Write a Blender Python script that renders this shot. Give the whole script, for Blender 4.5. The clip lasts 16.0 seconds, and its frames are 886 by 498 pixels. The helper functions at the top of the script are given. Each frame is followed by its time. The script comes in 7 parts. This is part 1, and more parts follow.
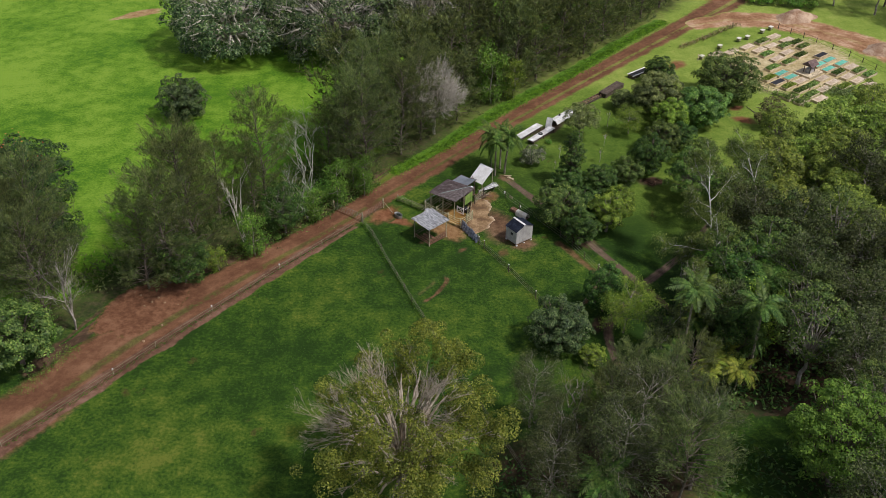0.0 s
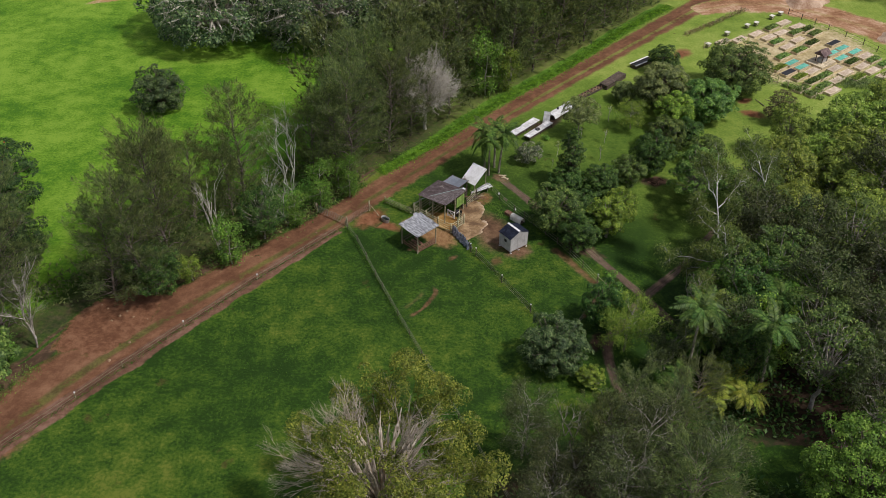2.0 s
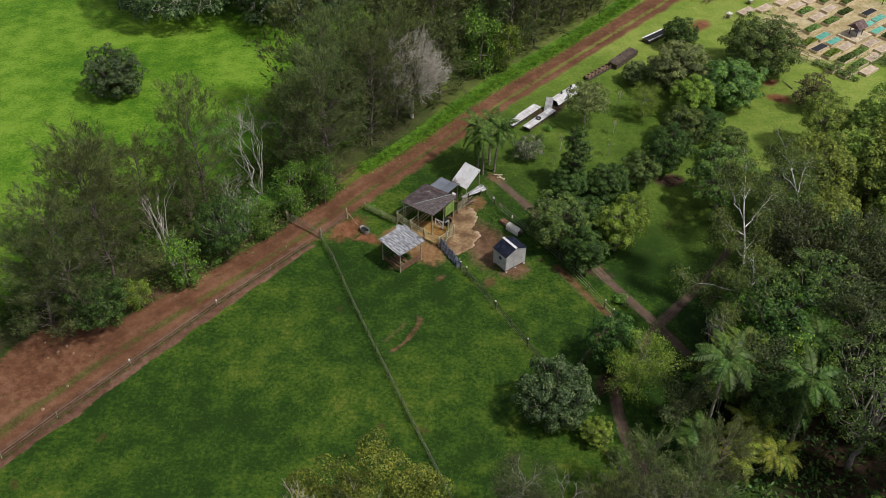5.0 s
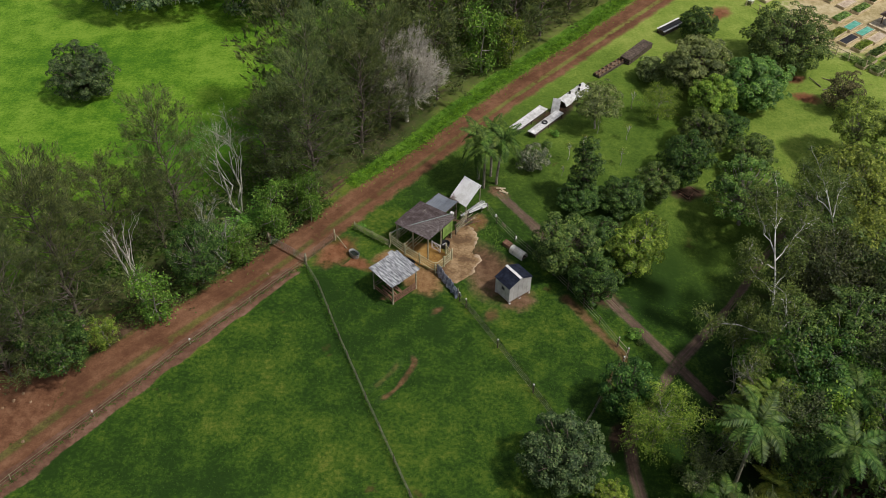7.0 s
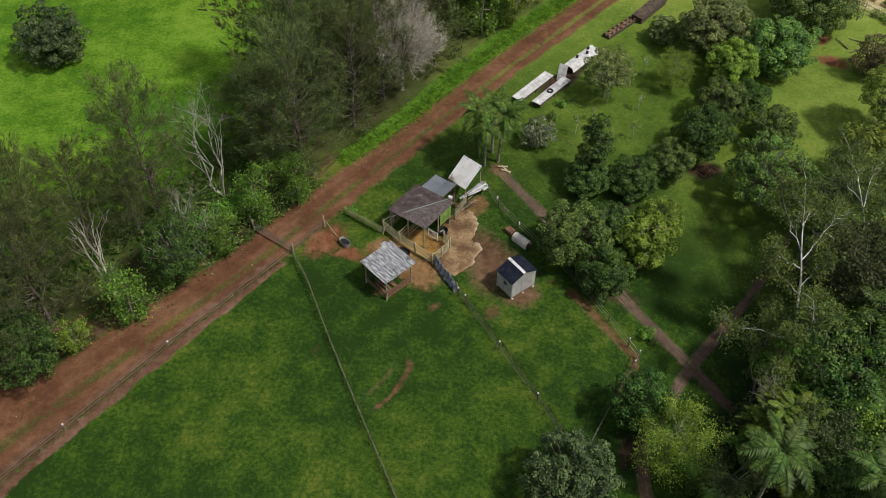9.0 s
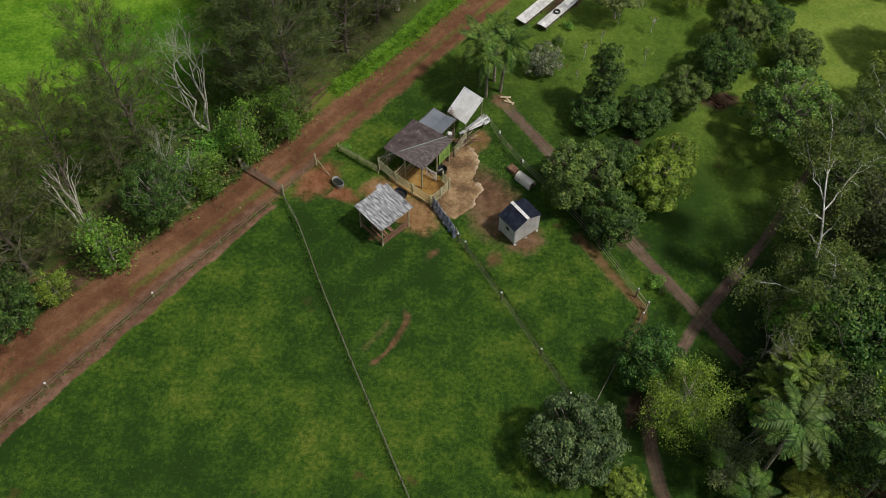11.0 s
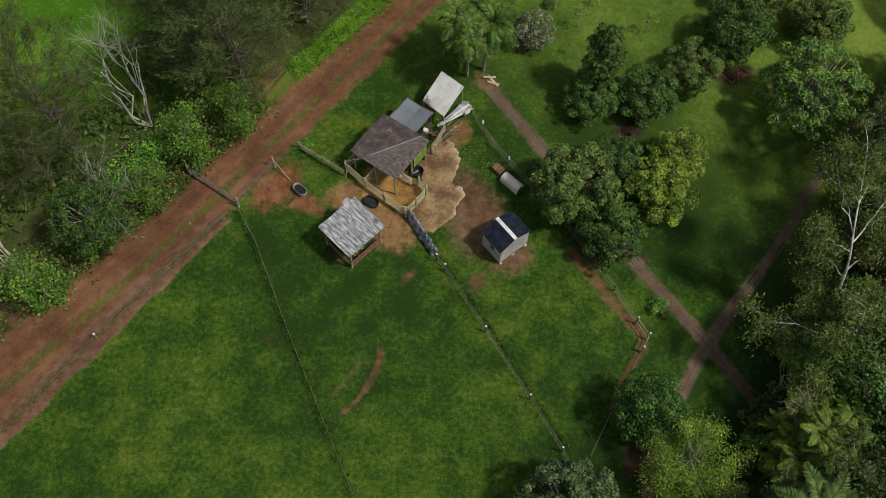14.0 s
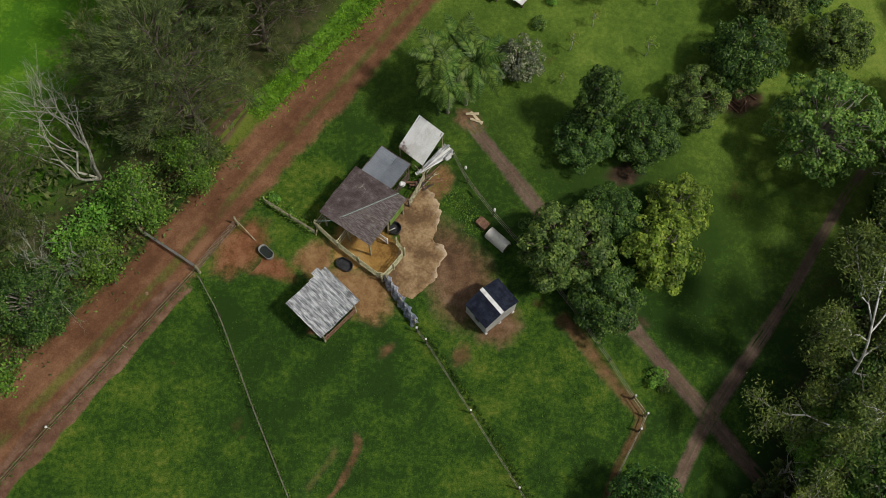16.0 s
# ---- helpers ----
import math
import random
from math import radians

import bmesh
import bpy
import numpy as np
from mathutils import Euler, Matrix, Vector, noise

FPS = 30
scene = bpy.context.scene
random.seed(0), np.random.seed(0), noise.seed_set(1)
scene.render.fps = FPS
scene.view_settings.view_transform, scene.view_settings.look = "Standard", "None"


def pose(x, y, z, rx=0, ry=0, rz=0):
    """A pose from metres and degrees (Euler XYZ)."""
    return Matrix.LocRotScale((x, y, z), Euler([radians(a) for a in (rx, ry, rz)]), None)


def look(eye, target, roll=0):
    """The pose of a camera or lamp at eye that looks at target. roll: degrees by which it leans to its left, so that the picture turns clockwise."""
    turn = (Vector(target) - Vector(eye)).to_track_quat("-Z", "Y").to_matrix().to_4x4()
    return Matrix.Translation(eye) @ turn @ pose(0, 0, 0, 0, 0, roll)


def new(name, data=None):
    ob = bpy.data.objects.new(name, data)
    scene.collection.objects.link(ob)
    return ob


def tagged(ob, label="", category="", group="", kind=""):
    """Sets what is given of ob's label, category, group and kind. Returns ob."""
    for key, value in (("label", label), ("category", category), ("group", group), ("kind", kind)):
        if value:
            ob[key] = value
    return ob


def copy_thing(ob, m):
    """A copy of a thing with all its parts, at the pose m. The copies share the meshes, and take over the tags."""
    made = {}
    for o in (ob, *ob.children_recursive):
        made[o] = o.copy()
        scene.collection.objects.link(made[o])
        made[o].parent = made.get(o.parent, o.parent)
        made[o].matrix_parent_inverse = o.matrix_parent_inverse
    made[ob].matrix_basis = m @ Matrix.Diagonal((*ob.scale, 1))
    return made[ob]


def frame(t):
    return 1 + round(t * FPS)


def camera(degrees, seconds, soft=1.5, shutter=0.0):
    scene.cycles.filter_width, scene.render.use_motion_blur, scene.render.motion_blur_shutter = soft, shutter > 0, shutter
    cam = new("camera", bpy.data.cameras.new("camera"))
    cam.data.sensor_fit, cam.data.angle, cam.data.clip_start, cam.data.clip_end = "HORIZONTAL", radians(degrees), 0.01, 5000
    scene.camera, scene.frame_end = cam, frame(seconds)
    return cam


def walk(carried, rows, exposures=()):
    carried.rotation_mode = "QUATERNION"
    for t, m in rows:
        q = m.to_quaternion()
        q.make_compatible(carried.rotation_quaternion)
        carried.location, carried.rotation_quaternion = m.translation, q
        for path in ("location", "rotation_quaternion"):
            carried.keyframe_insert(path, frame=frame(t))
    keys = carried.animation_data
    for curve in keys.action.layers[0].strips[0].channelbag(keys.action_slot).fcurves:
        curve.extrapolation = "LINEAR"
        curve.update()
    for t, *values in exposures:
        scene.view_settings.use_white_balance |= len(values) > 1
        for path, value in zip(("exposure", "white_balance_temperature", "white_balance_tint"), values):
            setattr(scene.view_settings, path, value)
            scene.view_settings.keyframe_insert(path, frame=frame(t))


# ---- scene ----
cam = camera(50.7, 16.0, 0.5)
METRES, EYE, TILT, LEAN, TURN = 88.0, 74.7, -35.75, -0.8, 0.0
ROWS = [
    (0.0, 0.0, 0.0, 0.0, 0.0, 0.0, -0.0),
    (0.5, 0.0029, 0.021, 0.0108, -0.06, -0.26, 0.02),
    (1.0, 0.0071, 0.0436, 0.0228, -0.08, -0.58, 0.0),
    (1.5, 0.0117, 0.0663, 0.0361, -0.03, -1.1, -0.05),
    (2.0, 0.0161, 0.0901, 0.0499, 0.02, -1.62, -0.1),
    (2.5, 0.0208, 0.1148, 0.0642, 0.08, -2.2, -0.11),
    (3.0, 0.025, 0.1414, 0.0792, 0.11, -2.83, -0.13),
    (3.5, 0.0292, 0.1704, 0.0951, 0.15, -3.47, -0.13),
    (4.0, 0.0322, 0.1999, 0.1129, 0.16, -4.15, -0.14),
    (6.5, 0.0417, 0.3546, 0.2038, 0.26, -7.37, -0.07),
    (7.0, 0.0419, 0.3832, 0.2211, 0.27, -8.01, -0.04),
    (7.5, 0.0423, 0.4095, 0.2372, 0.29, -8.62, -0.0),
    (8.0, 0.0426, 0.4339, 0.2536, 0.27, -9.41, 0.0),
    (8.5, 0.0436, 0.4561, 0.268, 0.28, -10.88, 0.03),
    (9.0, 0.0442, 0.477, 0.2809, 0.25, -12.62, 0.04),
    (9.5, 0.0438, 0.4967, 0.2929, 0.24, -14.33, 0.06),
    (10.0, 0.0438, 0.5143, 0.3033, 0.23, -16.06, 0.07),
    (12.5, 0.0464, 0.6098, 0.3638, -0.05, -23.98, 0.07),
    (13.0, 0.048, 0.6407, 0.3838, -0.28, -25.35, 0.2),
    (13.5, 0.052, 0.6742, 0.4058, -0.53, -26.86, 0.45),
    (14.0, 0.056, 0.7099, 0.4287, -0.83, -28.5, 0.66),
    (14.5, 0.059, 0.7475, 0.4525, -1.18, -30.2, 0.8),
    (15.0, 0.0636, 0.7844, 0.4764, -1.41, -31.78, 0.95),
    (15.5, 0.0679, 0.8186, 0.4987, -1.58, -33.3, 1.1),
    (16.0, 0.0714, 0.8501, 0.5185, -1.69, -34.81, 1.23),
]
walk(cam, [(t, pose(0, 0, EYE, TILT, LEAN, TURN) @ pose(METRES * x, METRES * y, METRES * z, 90 + pitch, roll, yaw)) for t, x, y, z, yaw, pitch, roll in ROWS],
     [(0.0, -0.19, 6180, 18), (4.0, -0.23, 6210, 17), (10.0, -0.31, 6450, 12), (16.0, -0.43, 6500, 10)])

# ---- light ----
SUN_DIR = Vector((0.90, -0.32, 1.48)).normalized()
world = bpy.data.worlds.new("world")
scene.world = world
world.use_nodes = True
wn = world.node_tree.nodes
sky = wn.new("ShaderNodeTexSky")
sky.sky_type, sky.sun_disc = "NISHITA", False
sky.sun_elevation = math.asin(SUN_DIR.z)
sky.sun_rotation = math.atan2(SUN_DIR.x, SUN_DIR.y)
sky.dust_density, sky.air_density = 2.0, 1.0
haze = wn.new("ShaderNodeHueSaturation")
haze.inputs["Saturation"].default_value = 0.4
world.node_tree.links.new(sky.outputs[0], haze.inputs["Color"])
world.node_tree.links.new(haze.outputs[0], wn["Background"].inputs[0])
wn["Background"].inputs[1].default_value = 0.115
sun_data = bpy.data.lights.new("sun", "SUN")
sun_data.energy, sun_data.angle, sun_data.color = 3.25, radians(5.0), (1.0, 0.96, 0.86)
sun = new("sun", sun_data)
sun.matrix_world = look((60, 0, 120), Vector((60, 0, 120)) - SUN_DIR)

# ---- materials ----
def nodes_of(name):
    m = bpy.data.materials.new(name)
    m.use_nodes = True
    nt = m.node_tree
    return m, nt, nt.nodes["Principled BSDF"]


def ramp(nt, fac, stops):
    r = nt.nodes.new("ShaderNodeValToRGB")
    el = r.color_ramp.elements
    while len(el) < len(stops):
        el.new(0.5)
    for e, (p, c) in zip(el, stops):
        e.position, e.color = p, (*c, 1.0)
    nt.links.new(fac, r.inputs[0])
    return r.outputs[0]


def noise_of(nt, vec, scale, detail=4.0, rough=0.55):
    n = nt.nodes.new("ShaderNodeTexNoise")
    n.inputs["Scale"].default_value = scale
    n.inputs["Detail"].default_value = detail
    n.inputs["Roughness"].default_value = rough
    if vec is not None:
        nt.links.new(vec, n.inputs["Vector"])
    return n.outputs["Fac"]


def mixed(nt, fac, a, b, mode="MIX"):
    m = nt.nodes.new("ShaderNodeMix")
    m.data_type, m.blend_type = "RGBA", mode
    for sock, v in ((m.inputs[0], fac), (m.inputs[6], a), (m.inputs[7], b)):
        if isinstance(v, (int, float)):
            sock.default_value = v
        elif isinstance(v, tuple):
            sock.default_value = (*v, 1.0)
        else:
            nt.links.new(v, sock)
    return m.outputs[2]


def calc(nt, op, a, b=None, c=None, clamp=False):
    m = nt.nodes.new("ShaderNodeMath")
    m.operation, m.use_clamp = op, clamp
    for i, v in enumerate((a, b, c)):
        if v is None:
            continue
        if isinstance(v, (int, float)):
            m.inputs[i].default_value = v
        else:
            nt.links.new(v, m.inputs[i])
    return m.outputs[0]


def span(nt, v, lo, hi, smooth=True):
    m = nt.nodes.new("ShaderNodeMapRange")
    m.interpolation_type = "SMOOTHSTEP" if smooth else "LINEAR"
    m.inputs["From Min"].default_value, m.inputs["From Max"].default_value = lo, hi
    nt.links.new(v, m.inputs["Value"])
    return m.outputs["Result"]


def bump(nt, height, bsdf, strength=0.5, dist=0.05):
    b = nt.nodes.new("ShaderNodeBump")
    b.inputs["Strength"].default_value, b.inputs["Distance"].default_value = strength, dist
    nt.links.new(height, b.inputs["Height"])
    nt.links.new(b.outputs[0], bsdf.inputs["Normal"])


def place_of(nt):
    return nt.nodes.new("ShaderNodeNewGeometry").outputs["Position"]


def local_of(nt):
    return nt.nodes.new("ShaderNodeTexCoord").outputs["Object"]


def attribute(nt, name):
    a = nt.nodes.new("ShaderNodeAttribute")
    a.attribute_name = name
    return a.outputs["Fac"]


def worn(name, dark, mid, light, scale=3.0, fine=30.0, rough=0.8, metal=0.0, relief=0.3, dist=0.01, streak=None, vary=0.15):
    """A weathered surface: three tones in patches, finer grain on top, slight change from piece to piece."""
    m, nt, bsdf = nodes_of(name)
    pos = local_of(nt)
    vec = pos
    if streak:
        mp = nt.nodes.new("ShaderNodeMapping")
        mp.inputs["Scale"].default_value = streak
        nt.links.new(pos, mp.inputs["Vector"])
        vec = mp.outputs[0]
    n1, n2 = noise_of(nt, vec, scale, 5.0), noise_of(nt, vec, fine, 3.0)
    f = calc(nt, "MULTIPLY_ADD", n2, 0.35, calc(nt, "MULTIPLY", n1, 0.75))
    col = ramp(nt, f, [(0.44, dark), (0.55, mid), (0.66, light)])
    hsv = nt.nodes.new("ShaderNodeHueSaturation")
    rnd = nt.nodes.new("ShaderNodeObjectInfo").outputs["Random"]
    nt.links.new(calc(nt, "MULTIPLY_ADD", rnd, 2 * vary, 1.0 - vary), hsv.inputs["Value"])
    nt.links.new(col, hsv.inputs["Color"])
    nt.links.new(hsv.outputs[0], bsdf.inputs["Base Color"])
    bsdf.inputs["Roughness"].default_value, bsdf.inputs["Metallic"].default_value = rough, metal
    bump(nt, n2, bsdf, relief, dist)
    return m


def leaves(name, dark, mid, light, lit=0.25, rough=0.5, vary=0.22, old=None, sat=0.88):
    """Foliage: every leaf its own tone, every plant its own shade, some light through the blade."""
    m, nt, bsdf = nodes_of(name)
    rnd = nt.nodes.new("ShaderNodeNewGeometry").outputs["Random Per Island"]
    stops = [(0.0, dark), (0.45, mid), (0.85, light)]
    if old:
        stops += [(0.97, old)]
    col = ramp(nt, calc(nt, "MULTIPLY_ADD", rnd, 0.7, 0.13), stops)
    # clump noise paints sunlit tufts warm and bright, the gaps cool and dark
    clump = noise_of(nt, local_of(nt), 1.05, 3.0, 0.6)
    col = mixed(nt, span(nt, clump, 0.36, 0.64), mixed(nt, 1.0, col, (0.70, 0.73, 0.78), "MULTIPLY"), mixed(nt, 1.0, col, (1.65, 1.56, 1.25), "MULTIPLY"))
    hsv = nt.nodes.new("ShaderNodeHueSaturation")
    orand = nt.nodes.new("ShaderNodeObjectInfo").outputs["Random"]
    nt.links.new(calc(nt, "MULTIPLY_ADD", orand, 2 * vary, 1.0 - vary), hsv.inputs["Value"])
    hsv.inputs["Saturation"].default_value = sat
    nt.links.new(calc(nt, "MULTIPLY_ADD", orand, 0.03, 0.489), hsv.inputs["Hue"])
    nt.links.new(col, hsv.inputs["Color"])
    nt.links.new(hsv.outputs[0], bsdf.inputs["Base Color"])
    bsdf.inputs["Roughness"].default_value = rough
    bsdf.inputs["Specular IOR Level"].default_value = 0.16
    tr = nt.nodes.new("ShaderNodeBsdfTranslucent")
    nt.links.new(mixed(nt, 1.0, hsv.outputs[0], (1.25, 1.3, 0.75), "MULTIPLY"), tr.inputs["Color"])
    mix = nt.nodes.new("ShaderNodeMixShader")
    mix.inputs[0].default_value = lit
    nt.links.new(bsdf.outputs[0], mix.inputs[1])
    nt.links.new(tr.outputs[0], mix.inputs[2])
    nt.links.new(mix.outputs[0], nt.nodes["Material Output"].inputs["Surface"])
    return m


def grass_group():
    """Colour and height of the grass, by place: lush paddock, mown orchard lawn, brighter open pasture past the trees;
    sunlight there is partly put into the tones.
    """
    g = bpy.data.node_groups.new("grass", "ShaderNodeTree")
    g.interface.new_socket("Color", in_out="OUTPUT", socket_type="NodeSocketColor")
    g.interface.new_socket("Height", in_out="OUTPUT", socket_type="NodeSocketFloat")
    out = g.nodes.new("NodeGroupOutput")
    pos = place_of(g)
    big, mid = noise_of(g, pos, 0.055, 3.0), noise_of(g, pos, 0.42, 5.0, 0.6)
    fine, tiny = noise_of(g, pos, 2.6, 4.0, 0.65), noise_of(g, pos, 11.0, 2.0)
    f = calc(g, "ADD", calc(g, "MULTIPLY_ADD", big, 0.46, -0.07), calc(g, "MULTIPLY", mid, 0.38))
    f = calc(g, "ADD", f, calc(g, "MULTIPLY", fine, 0.37))
    f = calc(g, "ADD", f, calc(g, "MULTIPLY_ADD", tiny, 0.24, -0.08))
    sep = g.nodes.new("ShaderNodeSeparateXYZ")
    g.links.new(pos, sep.inputs[0])
    x, y = sep.outputs[0], sep.outputs[1]
    # past the cross fence soft shade is painted in as a deeper green
    shade_strip = span(g, calc(g, "ADD", calc(g, "MULTIPLY", calc(g, "ADD", x, -6.0), 0.874), calc(g, "MULTIPLY", calc(g, "ADD", y, -105.0), 0.485)), -1.0, 4.0)
    lush = ramp(g, calc(g, "MULTIPLY_ADD", shade_strip, -0.05, f), [(0.50, PADDOCK[0]), (0.563, PADDOCK[1]), (0.625, PADDOCK[2]), (0.70, PADDOCK[3])])
    # sunlight put into the pasture tone, growing away from the tree row
    open_ = calc(g, "ADD", calc(g, "MULTIPLY", calc(g, "ADD", x, 45.0), -0.753), calc(g, "MULTIPLY", calc(g, "ADD", y, -80.0), 0.66))
    sunny = ramp(g, calc(g, "ADD", f, calc(g, "MULTIPLY_ADD", span(g, open_, 20.0, 95.0), 0.065, -0.025)), [(0.47, PASTURE[0]), (0.56, PASTURE[1]), (0.66, PASTURE[2])])
    mown = ramp(g, f, [(0.41, LAWN[0]), (0.57, LAWN[1]), (0.73, LAWN[2])])
    d = calc(g, "ADD", calc(g, "MULTIPLY", calc(g, "ADD", x, 45.0), -0.753), calc(g, "MULTIPLY", calc(g, "ADD", y, -80.0), 0.66))
    wob = calc(g, "MULTIPLY", calc(g, "ADD", big, -0.5), 14.0)
    past = span(g, calc(g, "ADD", d, wob), 3.0, 13.0)
    e = calc(g, "ADD", calc(g, "MULTIPLY", calc(g, "ADD", x, -9.0), 0.45), calc(g, "MULTIPLY", calc(g, "ADD", y, -112.0), 0.8))
    lawn = span(g, calc(g, "ADD", e, wob), 0.0, 34.0)
    # far lawn zone, lightened in colour to stand for the sunlight there
    dry = span(g, calc(g, "ADD", e, wob), 30.0, 56.0)
    col = mixed(g, lawn, lush, mixed(g, dry, mown, ramp(g, f, [(0.41, SUNLIT_LAWN[0]), (0.57, SUNLIT_LAWN[1]), (0.73, SUNLIT_LAWN[2])])))
    col = mixed(g, past, col, sunny)
    bare = span(g, noise_of(g, pos, 0.19, 4.0, 0.62), 0.655, 0.72)
    col = mixed(g, calc(g, "MULTIPLY", bare, calc(g, "MULTIPLY", calc(g, "SUBTRACT", 1.0, past), 0.55)), col, (0.085, 0.048, 0.02))
    g.links.new(col, out.inputs[0])
    g.links.new(calc(g, "ADD", calc(g, "MULTIPLY", fine, 1.0), calc(g, "MULTIPLY", tiny, 0.35)), out.inputs[1])
    return g


PADDOCK = ((0.018, 0.045, 0.006), (0.032, 0.075, 0.008), (0.061, 0.112, 0.011), (0.125, 0.152, 0.022))
LAWN = ((0.060, 0.117, 0.014), (0.124, 0.198, 0.026), (0.218, 0.282, 0.050))
SUNLIT_LAWN = ((0.100, 0.165, 0.020), (0.194, 0.275, 0.042), (0.320, 0.370, 0.085))
PASTURE = ((0.050, 0.138, 0.008), (0.104, 0.220, 0.013), (0.185, 0.312, 0.030))
GRASS = grass_group()


def grass_material():
    m, nt, bsdf = nodes_of("grass")
    g = nt.nodes.new("ShaderNodeGroup")
    g.node_tree = GRASS
    nt.links.new(g.outputs[0], bsdf.inputs["Base Color"])
    bsdf.inputs["Roughness"].default_value = 0.85
    bsdf.inputs["Specular IOR Level"].default_value = 0.11
    bump(nt, g.outputs[1], bsdf, 0.6, 0.2)
    return m


def soil(name, dark, mid, light, edge=(0.18, 0.62), tracks=0.0, rough=0.9, strip=0.02):
    """Bare earth that gives way to grass where its 'core' value falls off; tracks: how grassy the strip between the wheel ruts is."""
    m, nt, bsdf = nodes_of(name)
    pos = place_of(nt)
    n0, n1, n2 = noise_of(nt, pos, 0.22, 3.0), noise_of(nt, pos, 1.3, 5.0, 0.6), noise_of(nt, pos, 9.0, 3.0)
    iso = n1
    if tracks:
        run = nt.nodes.new("ShaderNodeCombineXYZ")
        nt.links.new(calc(nt, "MULTIPLY", attribute(nt, "along"), 0.16), run.inputs[0])
        nt.links.new(calc(nt, "MULTIPLY", attribute(nt, "across"), 3.2), run.inputs[1])
        n1 = calc(nt, "MULTIPLY_ADD", noise_of(nt, run.outputs[0], 1.0, 5.0, 0.6), 0.5, calc(nt, "MULTIPLY", iso, 0.5))
    f = calc(nt, "ADD", calc(nt, "MULTIPLY", n0, 0.4), calc(nt, "ADD", calc(nt, "MULTIPLY", n1, 0.45), calc(nt, "MULTIPLY", n2, 0.2)))
    col = ramp(nt, f, [(0.44, dark), (0.53, mid), (0.62, light)])
    g = nt.nodes.new("ShaderNodeGroup")
    g.node_tree = GRASS
    core = calc(nt, "ADD", attribute(nt, "core"), calc(nt, "MULTIPLY", calc(nt, "ADD", calc(nt, "MULTIPLY_ADD", iso, 0.7, calc(nt, "MULTIPLY", n2, 0.35)), -0.52), 1.1))
    bare = span(nt, core, *edge)
    if tracks:
        mid_strip = span(nt, calc(nt, "ABSOLUTE", calc(nt, "ADD", attribute(nt, "across"), strip)), 0.20, 0.05)
        patch = span(nt, calc(nt, "ADD", n1, calc(nt, "MULTIPLY", n0, 0.8)), 0.74, 0.94)
        bare = calc(nt, "MULTIPLY", bare, calc(nt, "SUBTRACT", 1.0, calc(nt, "MULTIPLY", calc(nt, "MULTIPLY", mid_strip, patch), tracks)))
        rut = span(nt, calc(nt, "ABSOLUTE", calc(nt, "ADD", calc(nt, "ABSOLUTE", attribute(nt, "across")), -0.34)), 0.22, 0.04)
        col = mixed(nt, calc(nt, "MULTIPLY", rut, 0.2), col, dark)
    nt.links.new(mixed(nt, bare, g.outputs[0], col), bsdf.inputs["Base Color"])
    bsdf.inputs["Roughness"].default_value = rough
    bsdf.inputs["Specular IOR Level"].default_value = 0.2
    bump(nt, calc(nt, "ADD", calc(nt, "MULTIPLY", n2, 0.5), n1), bsdf, 0.6, 0.06)
    return m


M_GRASS = grass_material()
M_ROAD = soil("red_dirt", (0.100, 0.045, 0.022), (0.158, 0.074, 0.037), (0.235, 0.122, 0.066), (0.06, 0.60), 0.58, strip=0.22)
M_APRON = soil("red_apron_dirt", (0.105, 0.046, 0.022), (0.158, 0.072, 0.036), (0.220, 0.112, 0.060), (0.06, 0.4))
M_VERGE = soil("pinkish_dirt", (0.100, 0.050, 0.030), (0.148, 0.078, 0.048), (0.205, 0.118, 0.080), (0.08, 0.42))
M_TRACK = soil("track_dirt", (0.090, 0.055, 0.042), (0.145, 0.092, 0.070), (0.205, 0.140, 0.108), (0.12, 1.05), 0.35)
M_YARD = soil("yard_dirt", (0.085, 0.045, 0.024), (0.135, 0.076, 0.040), (0.200, 0.125, 0.072), (0.10, 0.95))
M_MUD = soil("ochre_mud", (0.185, 0.096, 0.026), (0.310, 0.176, 0.048), (0.390, 0.238, 0.082), (0.15, 0.55))
M_BROWNMUD = soil("brown_mud", (0.150, 0.078, 0.030), (0.230, 0.128, 0.054), (0.305, 0.188, 0.090), (0.12, 0.85))
M_RED = soil("red_patch", (0.120, 0.046, 0.020), (0.180, 0.074, 0.032), (0.250, 0.120, 0.060), (0.25, 0.95))
M_SCRAPE = soil("thin_scrape", (0.085, 0.044, 0.020), (0.130, 0.066, 0.030), (0.185, 0.100, 0.050), (0.4, 1.25))
M_FAINT = soil("faint_scrape", (0.080, 0.050, 0.018), (0.115, 0.068, 0.026), (0.160, 0.098, 0.042), (0.6, 1.7))
M_LITTER = soil("mossy_litter", (0.032, 0.026, 0.014), (0.056, 0.044, 0.024), (0.095, 0.068, 0.040), (0.45, 1.35))
M_ROADSIDE = soil("roadside_litter", (0.055, 0.034, 0.019), (0.095, 0.057, 0.033), (0.150, 0.095, 0.055), (0.25, 0.85))
# litter and soil tone, darkened for the shade under trees and benches
M_SHADE = soil("shaded_litter", (0.030, 0.020, 0.012), (0.055, 0.034, 0.020), (0.095, 0.055, 0.034), (0.25, 0.8))
M_FAR = soil("bare_subsoil", (0.205, 0.098, 0.046), (0.360, 0.200, 0.105), (0.560, 0.385, 0.255), (0.12, 0.55), 0.2)
M_MULCH = soil("garden_mulch", (0.310, 0.250, 0.115), (0.450, 0.365, 0.190), (0.560, 0.475, 0.290), (0.2, 0.6))
M_BANK = soil("bank_grass", (0.048, 0.128, 0.010), (0.084, 0.190, 0.014), (0.130, 0.250, 0.026), (0.10, 0.6))
